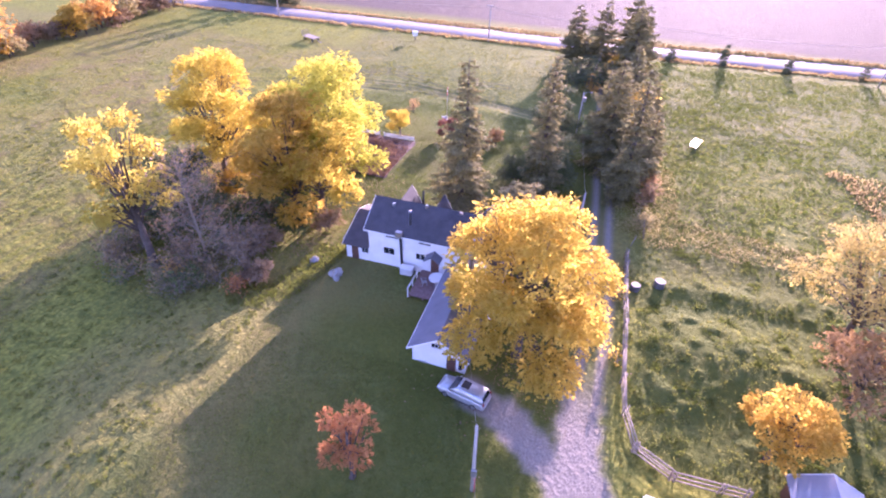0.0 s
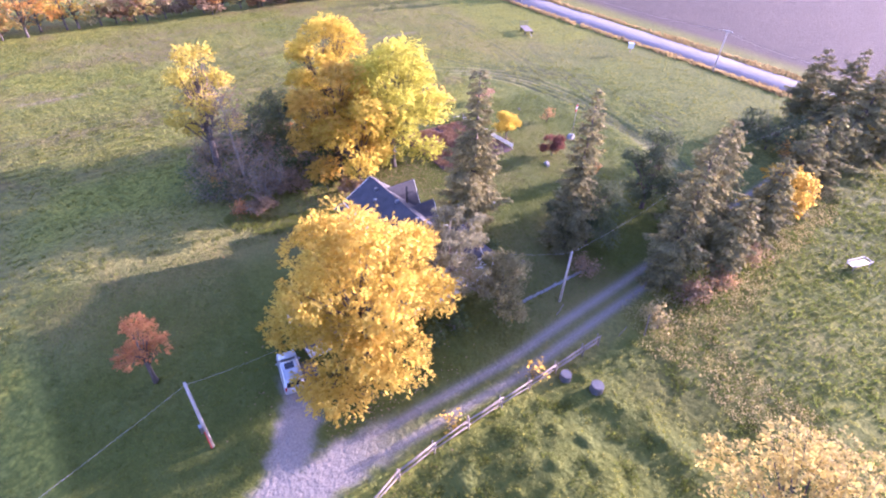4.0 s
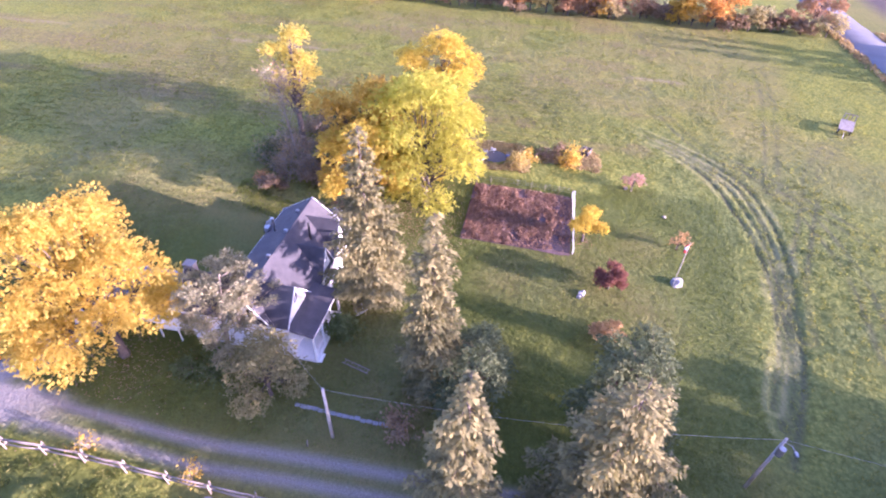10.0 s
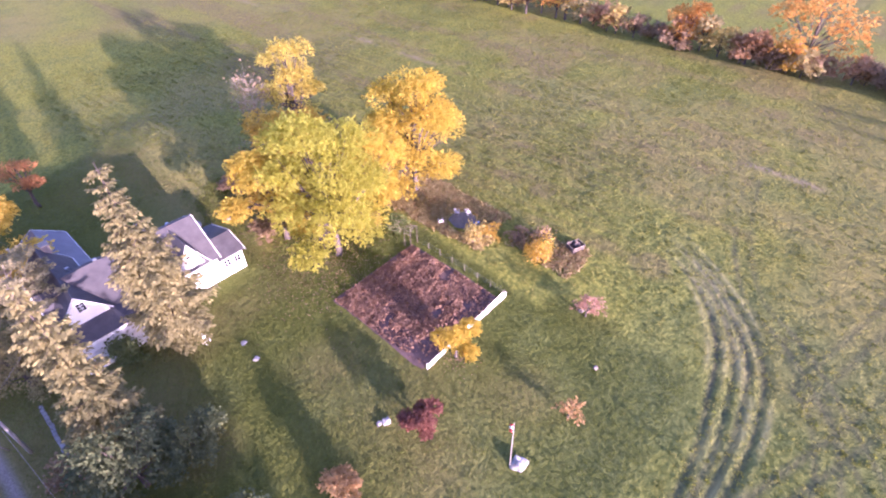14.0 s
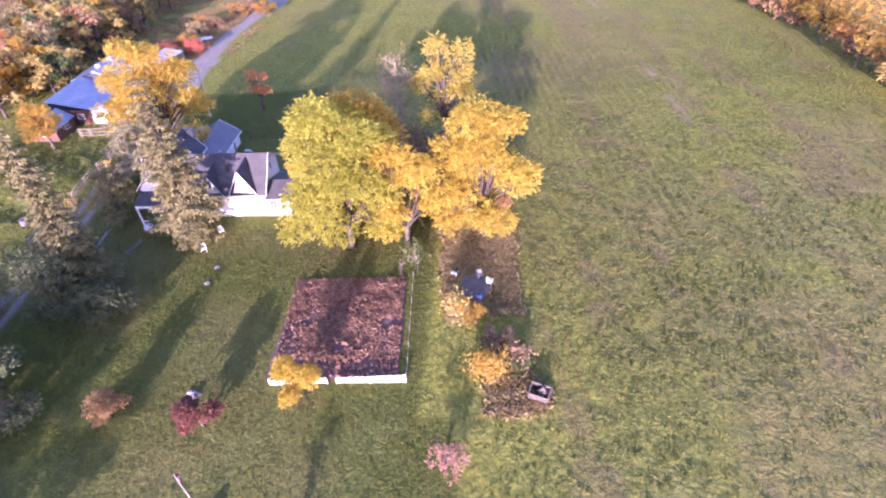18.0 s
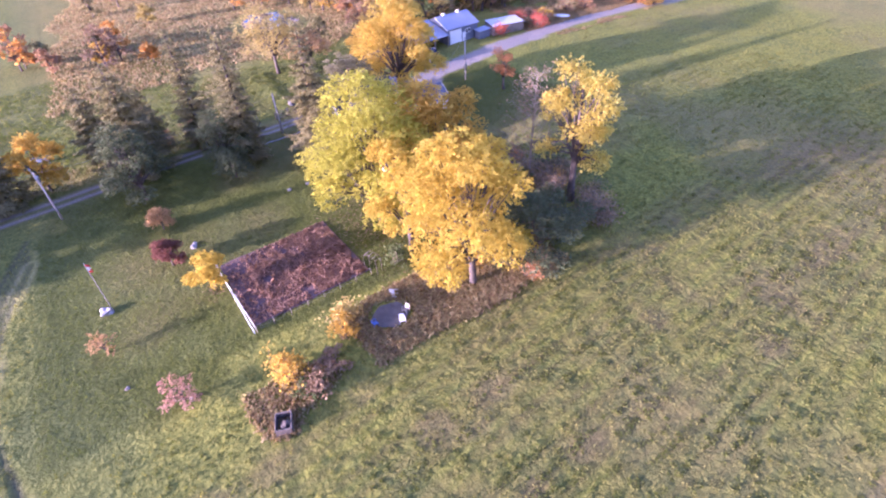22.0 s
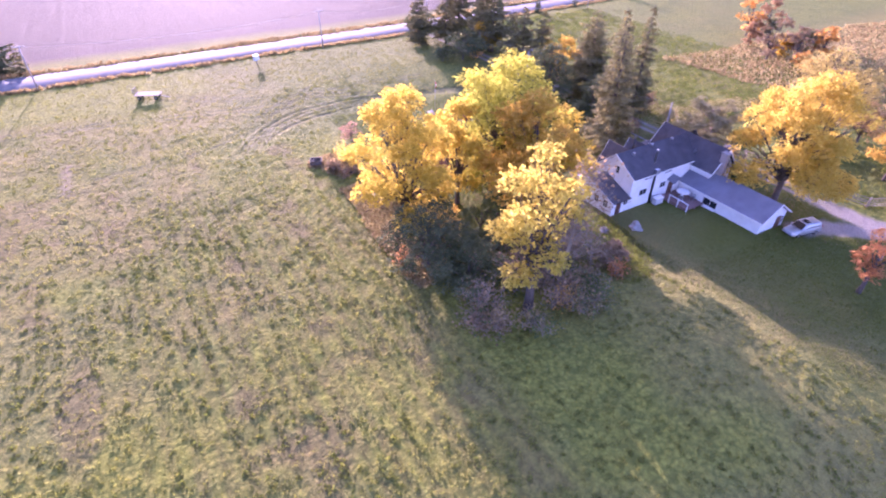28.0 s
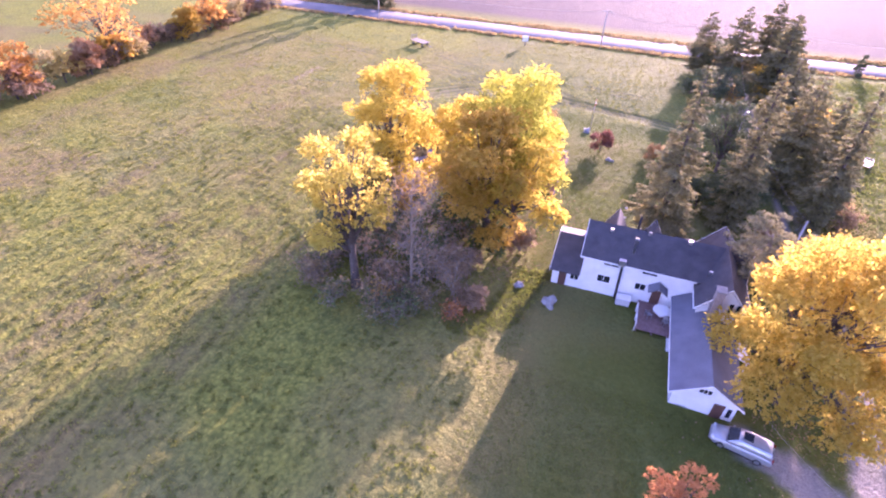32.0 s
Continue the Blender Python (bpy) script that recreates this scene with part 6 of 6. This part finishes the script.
def wild(x, y, r):
    return (lawn_zone(x, y) < 0.4 * r) & ~built(x, y) & (y < 138) & (0.3 * vnoise(x, y, 6, 71) + 0.7 * vnoise(x, y, 0.9, 72) > 0.15 + 0.6 * r)


tufts("meadow_grass", scatter(120000, -119, 60, -60, 138, 80, wild), 0.16, "grass", 81, "rough green and straw coloured meadow grass", 3, 0.14, rise=1.1, lie=0.6)
def bank(x, y, r):
    """The weedy strip between garden and field, with the fire pit in it."""
    w = 1.2 * (vnoise(x, y, 2.5, 73) - 0.5)
    inside = (x < -40.6 + w - 0.04 * (y - 50)) & (x > -50.6 + w + 0.05 * abs(y - 62)) & (y > 42) & (y < 78) & ((y < 67.5) | ((x < -44.5 + w) & (x > -48.4 - 0.3 * (y - 71) + 0.5 * w)))
    inside &= (x > -49.2 + w) | (y > 70)
    inside &= (y < 68) | (r < 0.45)
    return inside & (np.hypot(x + 44.3, y - 62.4) > 2.3 + w) & ~((y > 66.3) & (y < 69.5) & (x < -44))


def weed_clumps(name, n, x0, x1, y0, y1, seed, keep, label, row=1.55):
    """Broad-leaved weeds in low domes, many of them standing in old mowing rows."""
    rng = np.random.default_rng(seed)
    x, y = rng.uniform(x0, x1, n), rng.uniform(y0, y1, n)
    lined = rng.random(n) < np.where(y > 62, 0.3, 0.75)
    x = np.where(lined, np.round((x + 0.03 * y) / row) * row - 0.03 * y + 0.2 * rng.normal(size=n), x)
    k = keep(x, y, rng.random(n))
    x, y = x[k], y[k]
    m = 9
    s = np.repeat(0.10 + 0.17 * rng.random(len(x)) ** 1.5, m)
    g = rng.normal(size=(len(x) * m, 3))
    g[:, 2] = np.abs(g[:, 2]) * 0.8
    g /= np.linalg.norm(g, axis=1, keepdims=True)
    base = np.stack([x, y, ground_height(x, y)], 1)
    P = np.repeat(base, m, 0) + g * (s * 1.15)[:, None] * np.array([1.3, 1.3, 0.36])
    out = g * np.array([1, 1, 0.4])
    V, F = leaves(P, 0.19, rng, along=out, wide=0.4, facing=g + np.array([0, 0, 0.8]))
    tone = np.repeat(0.5 + 0.25 * rng.normal(size=len(x)), m)
    return tagged(quads_ob(name, V, F, M["weed"], None, "", tone), label, "weeds", kind="stuff")


def lush_drift(x, y):
    return smooth(0.47, 0.62, 0.6 * vnoise(x, y, 17, 54) + 0.4 * vnoise(x, y, 5, 55))


def field_weeds(x, y, r):
    gap = vnoise(x, y, 2.2, 58)
    return (lawn_zone(x, y) < 0.3) & ~built(x, y) & ~bank(x, y, r) & (way_dist(x, y, DRIVE) > 3) & (r < (0.5 + 0.4 * lush_drift(x, y)) * smooth(0.0, 0.7, gap) * (1 - 0.6 * smooth(64, 80, y))) & ((x < -45) | (y < 33) | (y > 84))


weed_clumps("field_weeds", 34000, -117, -20, -32, 112, 600, field_weeds, "low broad-leaved green weeds in the stubble field")
weed_clumps("pasture_weeds", 2600, 11, 42, 25, 128, 601, lambda x, y, r: ~built(x, y) & (vnoise(x, y, 3, 59) > 0.35 + 0.3 * r), "coarse green weeds in the east pasture")
tufts("pasture_grass", scatter(26000, 11, 62, 60, 136, 602, lambda x, y, r: ~built(x, y) & (way_dist(x, y, DRIVE) > 5) & (0.5 * vnoise(x, y, 5, 66) + 0.5 * vnoise(x, y, 1.2, 67) > 0.25 + 0.35 * r)), 0.22, "lawngrass", 603, "rank tussocky grass in the east pasture", 2, 0.16, rise=1.5)
tufts("lawn_grass", scatter(60000, -44, 9, 8, 94, 82, lambda x, y, r: (lawn_zone(x, y) > 0.5) & ~built(x, y)), 0.12, "lawngrass", 83, "short mown lawn grass", 2, 0.15, rise=1.2, lie=0.3)


tufts("dry_weeds", scatter(15000, -53, -39, 40, 79, 84, bank), 0.3, "drygrass", 85, "tall dry straw coloured weeds along the field bank", 4, 0.2, "weeds")
tufts("brown_weeds", scatter(2600, -53, -39, 40, 79, 86, bank), 0.27, "rust", 87, "rusty brown weeds along the field bank", 3, 0.25, "weeds")
tufts("tawny_weeds", scatter(6500, -53, -39, 40, 79, 88, bank), 0.36, "straw", 89, "tawny seeding weeds along the field bank", 4, 0.22, "weeds")


def weedy_east(x, y, r):
    d = np.minimum(way_dist(x, y, [(10.8, 62), (17, 60.5), (28, 60.2), (36, 56)]), way_dist(x, y, [(12.8, 60), (13.5, 66), (12.9, 76), (10.8, 92), (9.6, 104)]))
    return d < 2.6 * (0.5 + vnoise(x, y, 3, 74)) + 0.4


tufts("dry_weeds", scatter(12000, 8, 40, 52, 108, 88, weedy_east), 0.15, "straw", 89, "tawny dry weeds along the old pasture fence line", 5, 0.3, "weeds")
tufts("dry_weeds", scatter(2600, -30, -19, 28, 43, 90, lambda x, y, r: way_dist(x, y, [(-28, 31.5), (-25, 34.0), (-23.6, 40), (-23, 46)]) < 1.9), 0.18, "weed", 91, "yellow-green weeds between thicket and house", 4, 0.2, "weeds")
tufts("road_weeds", scatter(14000, -130, 90, 136, 156, 92, lambda x, y, r: (np.abs(np.abs(y - 144.3 - 0.055 * np.maximum(0, x) - 0.01 * x) - 6.2) < 1.4 * (0.4 + vnoise(x, y, 5, 75)))), 0.7, "drygrass", 93, "dry straw coloured roadside weeds", 3, 0.3, "weeds")
tufts("pasture_clumps", scatter(20000, 10.5, 38, 25, 60, 94, lambda x, y, r: ~built(x, y) & (vnoise(x, y, 1.5, 76) > 0.66) & (vnoise(x, y, 0.7, 77) > 0.3 + 0.4 * r)), 0.17, "lawngrass", 95, "coarse green weeds covering the pasture mound", 3, 0.2, "weeds", rise=0.8, lie=1.5)
marsh = lambda x, y, r: (np.hypot((x - 69) / 14, (y - 33) / 10) > 1) & (x > 34 + 16 * vnoise(x, y, 18, 78)) & (y < 92 + 10 * vnoise(x, y, 14, 79) - 0.15 * x) & (r > 0.2)
tufts("marsh_grass", scatter(60000, 30, 190, -90, 100, 96, marsh), 0.5, "drygrass", 97, "rusty tall marsh grass beyond the sheds", 3, 0.5, "marsh grass", rise=2.5)
tufts("marsh_brush", scatter(20000, 34, 190, -90, 90, 98, marsh), 0.5, "straw", 99, "tawny marsh brush", 3, 0.6, "brush", rise=2.0)
tufts("yard_weeds", scatter(9000, 12, 22, -60, -10, 101, lambda x, y, r: way_dist(x, y, [(17.5, -12), (17, -30), (11, -58)]) < 3.5), 0.4, "drygrass", 102, "orange dry weeds along the yard road", 4, 0.3, "weeds")

tufts("dry_weeds", scatter(900, -53, -46, 72, 79, 104, lambda x, y, r: np.hypot(x + 49.4, y - 75.9) < 1.5), 0.32, "drygrass", 105, "straw coloured weeds around the wooden crib", 4, 0.2, "weeds")
# the neighbour's place across the road
far_house = thing("farmhouse", -109, 171, 0, 14, "white house with a dark roof across the road", "house")
prism("wall", [(-4.5, 0), (-4.5, 3.0), (0, 5.6), (4.5, 3.0), (4.5, 0)], "x", -6, 6, M["siding"], far_house)
for s_ in (-1, 1):
    slab("roof", [(-6.4, s_ * 4.9, 2.85), (6.4, s_ * 4.9, 2.85), (6.4, 0, 5.8), (-6.4, 0, 5.8)], 0.15, M["shingle"], far_house)
for c_ in (-4, -1.2, 1.6, 4.2):
    window(far_house, "y", -4.5, c_, 1.7, 1.1, 1.2, 2, 2, face=-1)
box("chimney", 4.6, 5.6, -0.5, 0.5, 3, 6.8, M["brick"], far_house, 0.02)
for i, (x, y, h, r) in enumerate([(-96, 153.5, 12, 4.0), (-101, 155.5, 13, 4.4), (-92, 151.5, 7, 1.9), (-106, 156, 11, 4)]):
    spruce("spruce_tree", x, y, h, r, 170 + i, "dark spruce at the neighbour's drive", 0.3, 0.8, "cedar" if i < 2 else "spruce", needle=0.5)
# fallen leaves under the maples
rng = np.random.default_rng(103)
P = []
for cx, cy, s, k in ((-27.6, 55.5, 6.5, 2600), (-43, 55, 5, 1200), (0.3, 32.5, 6.5, 1500), (-30, 47, 5, 1200), (-26, 42, 3, 500), (-28, 75.5, 1.6, 250)):
    q = rng.normal(size=(k, 2)) * s * 0.6 + np.array([cx, cy])
    P.append(q)
P = np.concatenate(P)
P = P[~built(P[:, 0], P[:, 1])]
P = np.stack([P[:, 0], P[:, 1], ground_height(P[:, 0], P[:, 1]) + 0.05], 1)
V, F = leaves(P, 0.17, rng, up=4.0)
V[:, 2] = np.repeat(P[:, 2], 4) + 0.25 * (V[:, 2] - np.repeat(P[:, 2], 4))
tagged(quads_ob("fallen_leaves", V, F, M["rust"]), "brown and yellow leaves fallen under the maples", "leaf litter", kind="stuff")

for i, (x, y, h, r, leaf, lab) in enumerate([
        (-33.5, 45.5, 4.2, 2.6, "bush", "dark leafy undergrowth below the maples"), (-29.0, 44.0, 3.4, 2.2, "bush", "dark leafy undergrowth below the maples"),
        (-37.5, 47.5, 4.4, 2.6, "bush", "dark leafy undergrowth below the maples"), (-25.8, 46.0, 3.0, 1.8, "rust", "brown leafy undergrowth below the maples"),
        (-39.5, 43.0, 4.0, 2.6, "cedar", "dark green undergrowth in the thicket"), (-35.5, 40.5, 3.6, 2.4, "bush", "dark leafy undergrowth in the thicket"),
        (-31.0, 39.5, 3.0, 2.2, "rust", "brown leafy undergrowth in the thicket"), (-41.5, 49.5, 3.4, 2.2, "gold", "golden undergrowth below the maples"),
        (-33.0, 50.5, 2.6, 2.0, "bush", "dark leafy undergrowth below the maples"), (-28.5, 34.5, 2.2, 1.8, "rust", "brown leafy bush at the thicket edge")]):
    broadleaf("undergrowth_bush", x, y, h, r, 0.1, leaf, 3200, 500 + i, lab, "bush", size=0.2, lumps=24, spray=0.45, group="thicket")
for x, y, h, r, leaf, k, lab in (
        (-44.6, 73.2, 2.6, 1.9, "gold", 1000, "golden shrub on the weedy bank"),
        (-42.4, 66.4, 2.2, 1.5, "willow", 800, "yellowish shrub beside the fire pit"),
        (-47.8, 72.0, 1.6, 1.2, "rust", 500, "rusty shrub on the weedy bank"),
        (-43.2, 50.8, 2.4, 1.6, "gold", 700, "golden undergrowth under the maple"),
        (-37.5, 57.5, 2.2, 1.4, "bush", 500, "green shrub at the garden edge"),
        (-48.6, 47.0, 1.4, 1.0, "red", 200, "red-leaved shrub at the field edge"),
        (-37.5, 31.8, 1.6, 1.1, "orange", 420, "orange shrub in the shaded thicket"),
        (-29.5, 32.4, 1.4, 0.9, "red", 320, "small red shrub in the shaded thicket"),
        (0.6, 42.6, 2.2, 1.3, "bush", 900, "green shrub against the east wall"),
        (1.2, 40.2, 1.8, 1.1, "bush", 600, "green shrub by the side door"),
        (-6.2, 51.9, 2.9, 1.4, "bush", 2400, "rounded green shrub at the veranda corner"),
        (2.4, 60.4, 2.2, 1.5, "rust", 500, "brown shrub under the spruce"),
        (11.9, 60.6, 2.6, 1.6, "straw", 700, "tawny shrub at the fence corner"),
        (12.0, 66.5, 3.0, 1.9, "rust", 900, "rusty undergrowth below the spruces"),
        (12.4, 71.5, 2.4, 1.6, "fade", 500, "faded undergrowth below the spruces"),
        (11.8, 77.5, 3.0, 1.9, "rust", 800, "rusty undergrowth below the spruces"),
        (9.3, 36.0, 1.6, 0.7, "gold", 70, "thin yellow sapling by the rail fence"),
        (9.4, 45.5, 2.0, 0.9, "gold", 90, "thin yellow sapling by the rail fence"),
        (16.4, -4.0, 2.0, 1.6, "scarlet", 800, "bright red shrub in front of the greenhouse"),
        (15.0, -14.5, 2.2, 2.4, "scarlet", 1100, "bright red shrub along the yard road"),
        (20.5, -13.0, 2.4, 2.2, "scarlet", 900, "bright red shrub behind the greenhouse"),
        (3.4, 115.0, 3.4, 2.4, "cedar", 1400, "dark shrub beside the drive"),
        (-6.0, 112.0, 3.0, 2.4, "cedar", 1200, "dark shrub beside the drive"),
        (1.6, 110.0, 3.2, 1.6, "orange", 600, "orange shrub beside the drive")):
    bare_tree("shrub", x, y, h, r, int(abs(x * 31 + y * 17)) + 5, lab, n=30, leaf=leaf, leafn=k, category="shrub", low=0.05)
# hollow of the bank
broadleaf("undergrowth_bush", -46.2, 69.6, 1.3, 1.5, 0.05, "rust", 1300, 520, "dark brown bush in the hollow of the bank", "bush", size=0.16, lumps=20, spray=0.3)
broadleaf("undergrowth_bush", -47.6, 72.6, 1.5, 1.2, 0.05, "bush", 1100, 521, "dark green bush in the hollow of the bank", "bush", size=0.16, lumps=18, spray=0.3)
broadleaf("undergrowth_bush", -43.6, 67.2, 2.4, 1.3, 0.2, "gold", 1300, 522, "golden bush beside the fire pit", "bush", size=0.18, lumps=20, spray=0.35)

# the leaning pine and vines at the east wall
pine("pine_tree", -0.6, 43.6, 12.6, 3.5, 140, "half bare grey pine against the east wall", top_tilt=(-1.8, 0.3))
broadleaf("evergreen_shrub", 1.3, 48.2, 7.2, 3.0, 0.3, "spruce", 9000, 141, "tall grey-green evergreen against the east wall", "shrub", size=0.2, lumps=46, taper=0.4)
ladder = thing("ladder", -3.2, 54.6, gh(-3.2, 54.6) + 0.12, 75, "old wooden ladder lying in the shaded grass", "ladder")
for s_ in (-0.22, 0.22):
    box("side_rail", -1.4, 1.4, s_ - 0.03, s_ + 0.03, 0.0, 0.07, M["wood"], ladder, 0.005)
for k in range(8):
    box("rung", -1.22 + 0.35 * k, -1.18 + 0.35 * k, -0.19, 0.19, 0.015, 0.055, M["wood"], ladder, 0.0)
broadleaf("autumn_tree", 9.6, 89.0, 8.8, 3.7, 1.0, "gold", 5200, 143, "golden tree among the spruces", size=0.34, lumps=22)
broadleaf("autumn_tree", 7.5, 112.5, 8.0, 3.2, 1.0, "gold", 2600, 144, "orange-yellow tree near the road", size=0.34, lumps=20)
for i, (x, y, h) in enumerate([(30, 143.5 - 3.5, 5.0), (44, 139.5, 3.6), (60, 140.5, 3.4), (18, 138.5, 3.2), (84, 141, 5)]):
    spruce("roadside_spruce", x, y, h, 1.5, 150 + i, "small dark conifer beside the road", 0.2, 0.5, "cedar", needle=0.4)
# scrub woodland east of the yard
rng = np.random.default_rng(160)
for i in range(170):
    x = 34 + (44 if i % 3 else 120) * rng.random()
    y = -95 + 185 * rng.random()
    if (44 < x < 88 and 22 < y < 62) or (x < 40 and 22 < y < 66) or (y > 66 and x < 52):
        continue
    h = 4.5 + 6.5 * rng.random()
    leaf = ("fade", "gold", "willow", "rust", "straw", "willow", "spruce", "orange")[i % 8]
    broadleaf("scrub_tree", x, y, h, 0.34 * h, 0.1 * h, leaf, 1300, 300 + i, {"fade": "faded orange", "rust": "rusty brown", "gold": "golden", "willow": "yellowish", "straw": "straw-coloured", "spruce": "grey-green", "orange": "orange"}[leaf] + " tree in the marsh woodland", size=0.5, lumps=14, spray=0.9, group="marsh woodland")

# tall trees close behind the sheds
for i in range(26):
    x, y = 31 + 13 * rng.random(), -34 + 2.05 * i
    if y > 17:
        x += 6
    h = 7.5 + 4.0 * rng.random()
    leaf = ("willow", "straw", "spruce", "fade", "willow", "gold", "bush")[i % 7]
    broadleaf("scrub_tree", x, y, h, 0.3 * h, 0.12 * h, leaf, 2200, 700 + i, {"fade": "faded orange", "gold": "golden", "willow": "yellowish", "straw": "straw-coloured", "spruce": "grey-green", "bush": "dark green"}[leaf] + " tree behind the sheds", size=0.4, lumps=18, spray=0.8, group="marsh woodland")
# rough bushes on the far side of the yard road
for i in range(16):
    x, y = 4 + 17 * rng.random(), -13 - 34 * rng.random()
    if abs(x - 11.8 + 0.02 * y) < 3.6 and y > -32:
        x += 7
    h = 1.6 + 1.9 * rng.random()
    leaf = ("fade", "gold", "straw", "rust", "orange")[i % 5]
    broadleaf("roadside_bush", x, y, h, 0.75 * h, 0.05, leaf, 1500, 740 + i, {"fade": "faded orange", "gold": "golden", "straw": "straw-coloured", "rust": "rusty brown", "orange": "orange"}[leaf] + " bush beside the yard road", "bush", size=0.24, lumps=18, spray=0.45, group="roadside bushes")

# pond
M["water"] = solid("pond_water", (0.03, 0.045, 0.06), (0.04, 0.06, 0.08), 0.06, scale=0.3, relief=0.02)
bm = bmesh.new()
bmesh.ops.create_circle(bm, cap_ends=True, segments=48, radius=1.0)
for v in bm.verts:
    k = 1 + 0.25 * noise.noise(v.co * 2.0)
    v.co = Vector((v.co.x * 9 * k, v.co.y * 6.5 * k, 0))
pond = part("pond", bm, M["water"])
pond.location = (70.5, 33, 0.42)
tagged(pond, "small still pond in the marsh", "pond", kind="structure")
dock = thing("dock", 62.5, 27.0, 0.45, 20, "pale wooden dock at the pond edge", "dock")
for k in range(8):
    box("board", 0.0 + 0.4 * k, 0.36 + 0.4 * k, -0.6, 0.6, 0.3, 0.36, M["wood"], dock, 0.0)
for a in (0.2, 3.0):
    for s in (-0.5, 0.5):
        pipe("post", [((a, s, -0.4), 0.07), ((a, s, 0.9), 0.07)], M["wood"], dock, 6)

for x, y, yaw in ((-10.9, 39.2, 120), (-9.2, 38.6, 20)):
    o = plastic_chair(x, y, yaw, M["metal"], "grey patio chair beside the deck table")
    o.location.z = 1.37

# the tall maples that stand out of the hedgerow
for i, (x, y, h, r, leaf, lab) in enumerate([(-126.3, 80.8, 15.0, 9.4, "orange", "large glowing orange maple in the field hedgerow"), (-122.6, 79.0, 6.0, 3.4, "gold", "low golden tree under the orange maple"), (-122.0, 71.5, 6.5, 3.6, "fade", "thinning faded tree in the field hedgerow"), (-122.3, 99.5, 7.0, 3.4, "gold", "golden tree in the field hedgerow"), (-123.4, 108.5, 10.5, 5.6, "orange", "orange maple in the field hedgerow"), (-124.5, 58, 9.5, 4.6, "orange", "orange maple in the field hedgerow"), (-127, 132, 9.5, 5.0, "fade", "faded orange tree at the field corner")]):
    broadleaf("hedgerow_tree", x, y, h, r, 0.06 * h, leaf, 7000, 400 + i, lab, size=0.42, lumps=48, spray=0.8, group="hedgerow")
tufts("yard_weeds", scatter(12000, 3, 40, -60, -9, 107, lambda x, y, r: (way_dist(x, y, YARD_ROAD) > 3.5) & (x > 5 + 2 * vnoise(x, y, 5, 140)) & (y < -12 - 0.15 * (x - 12)) & (vnoise(x, y, 4, 141) > 0.35)), 0.36, "drygrass", 108, "orange brown weeds along the yard road", 3, 0.35, "weeds")
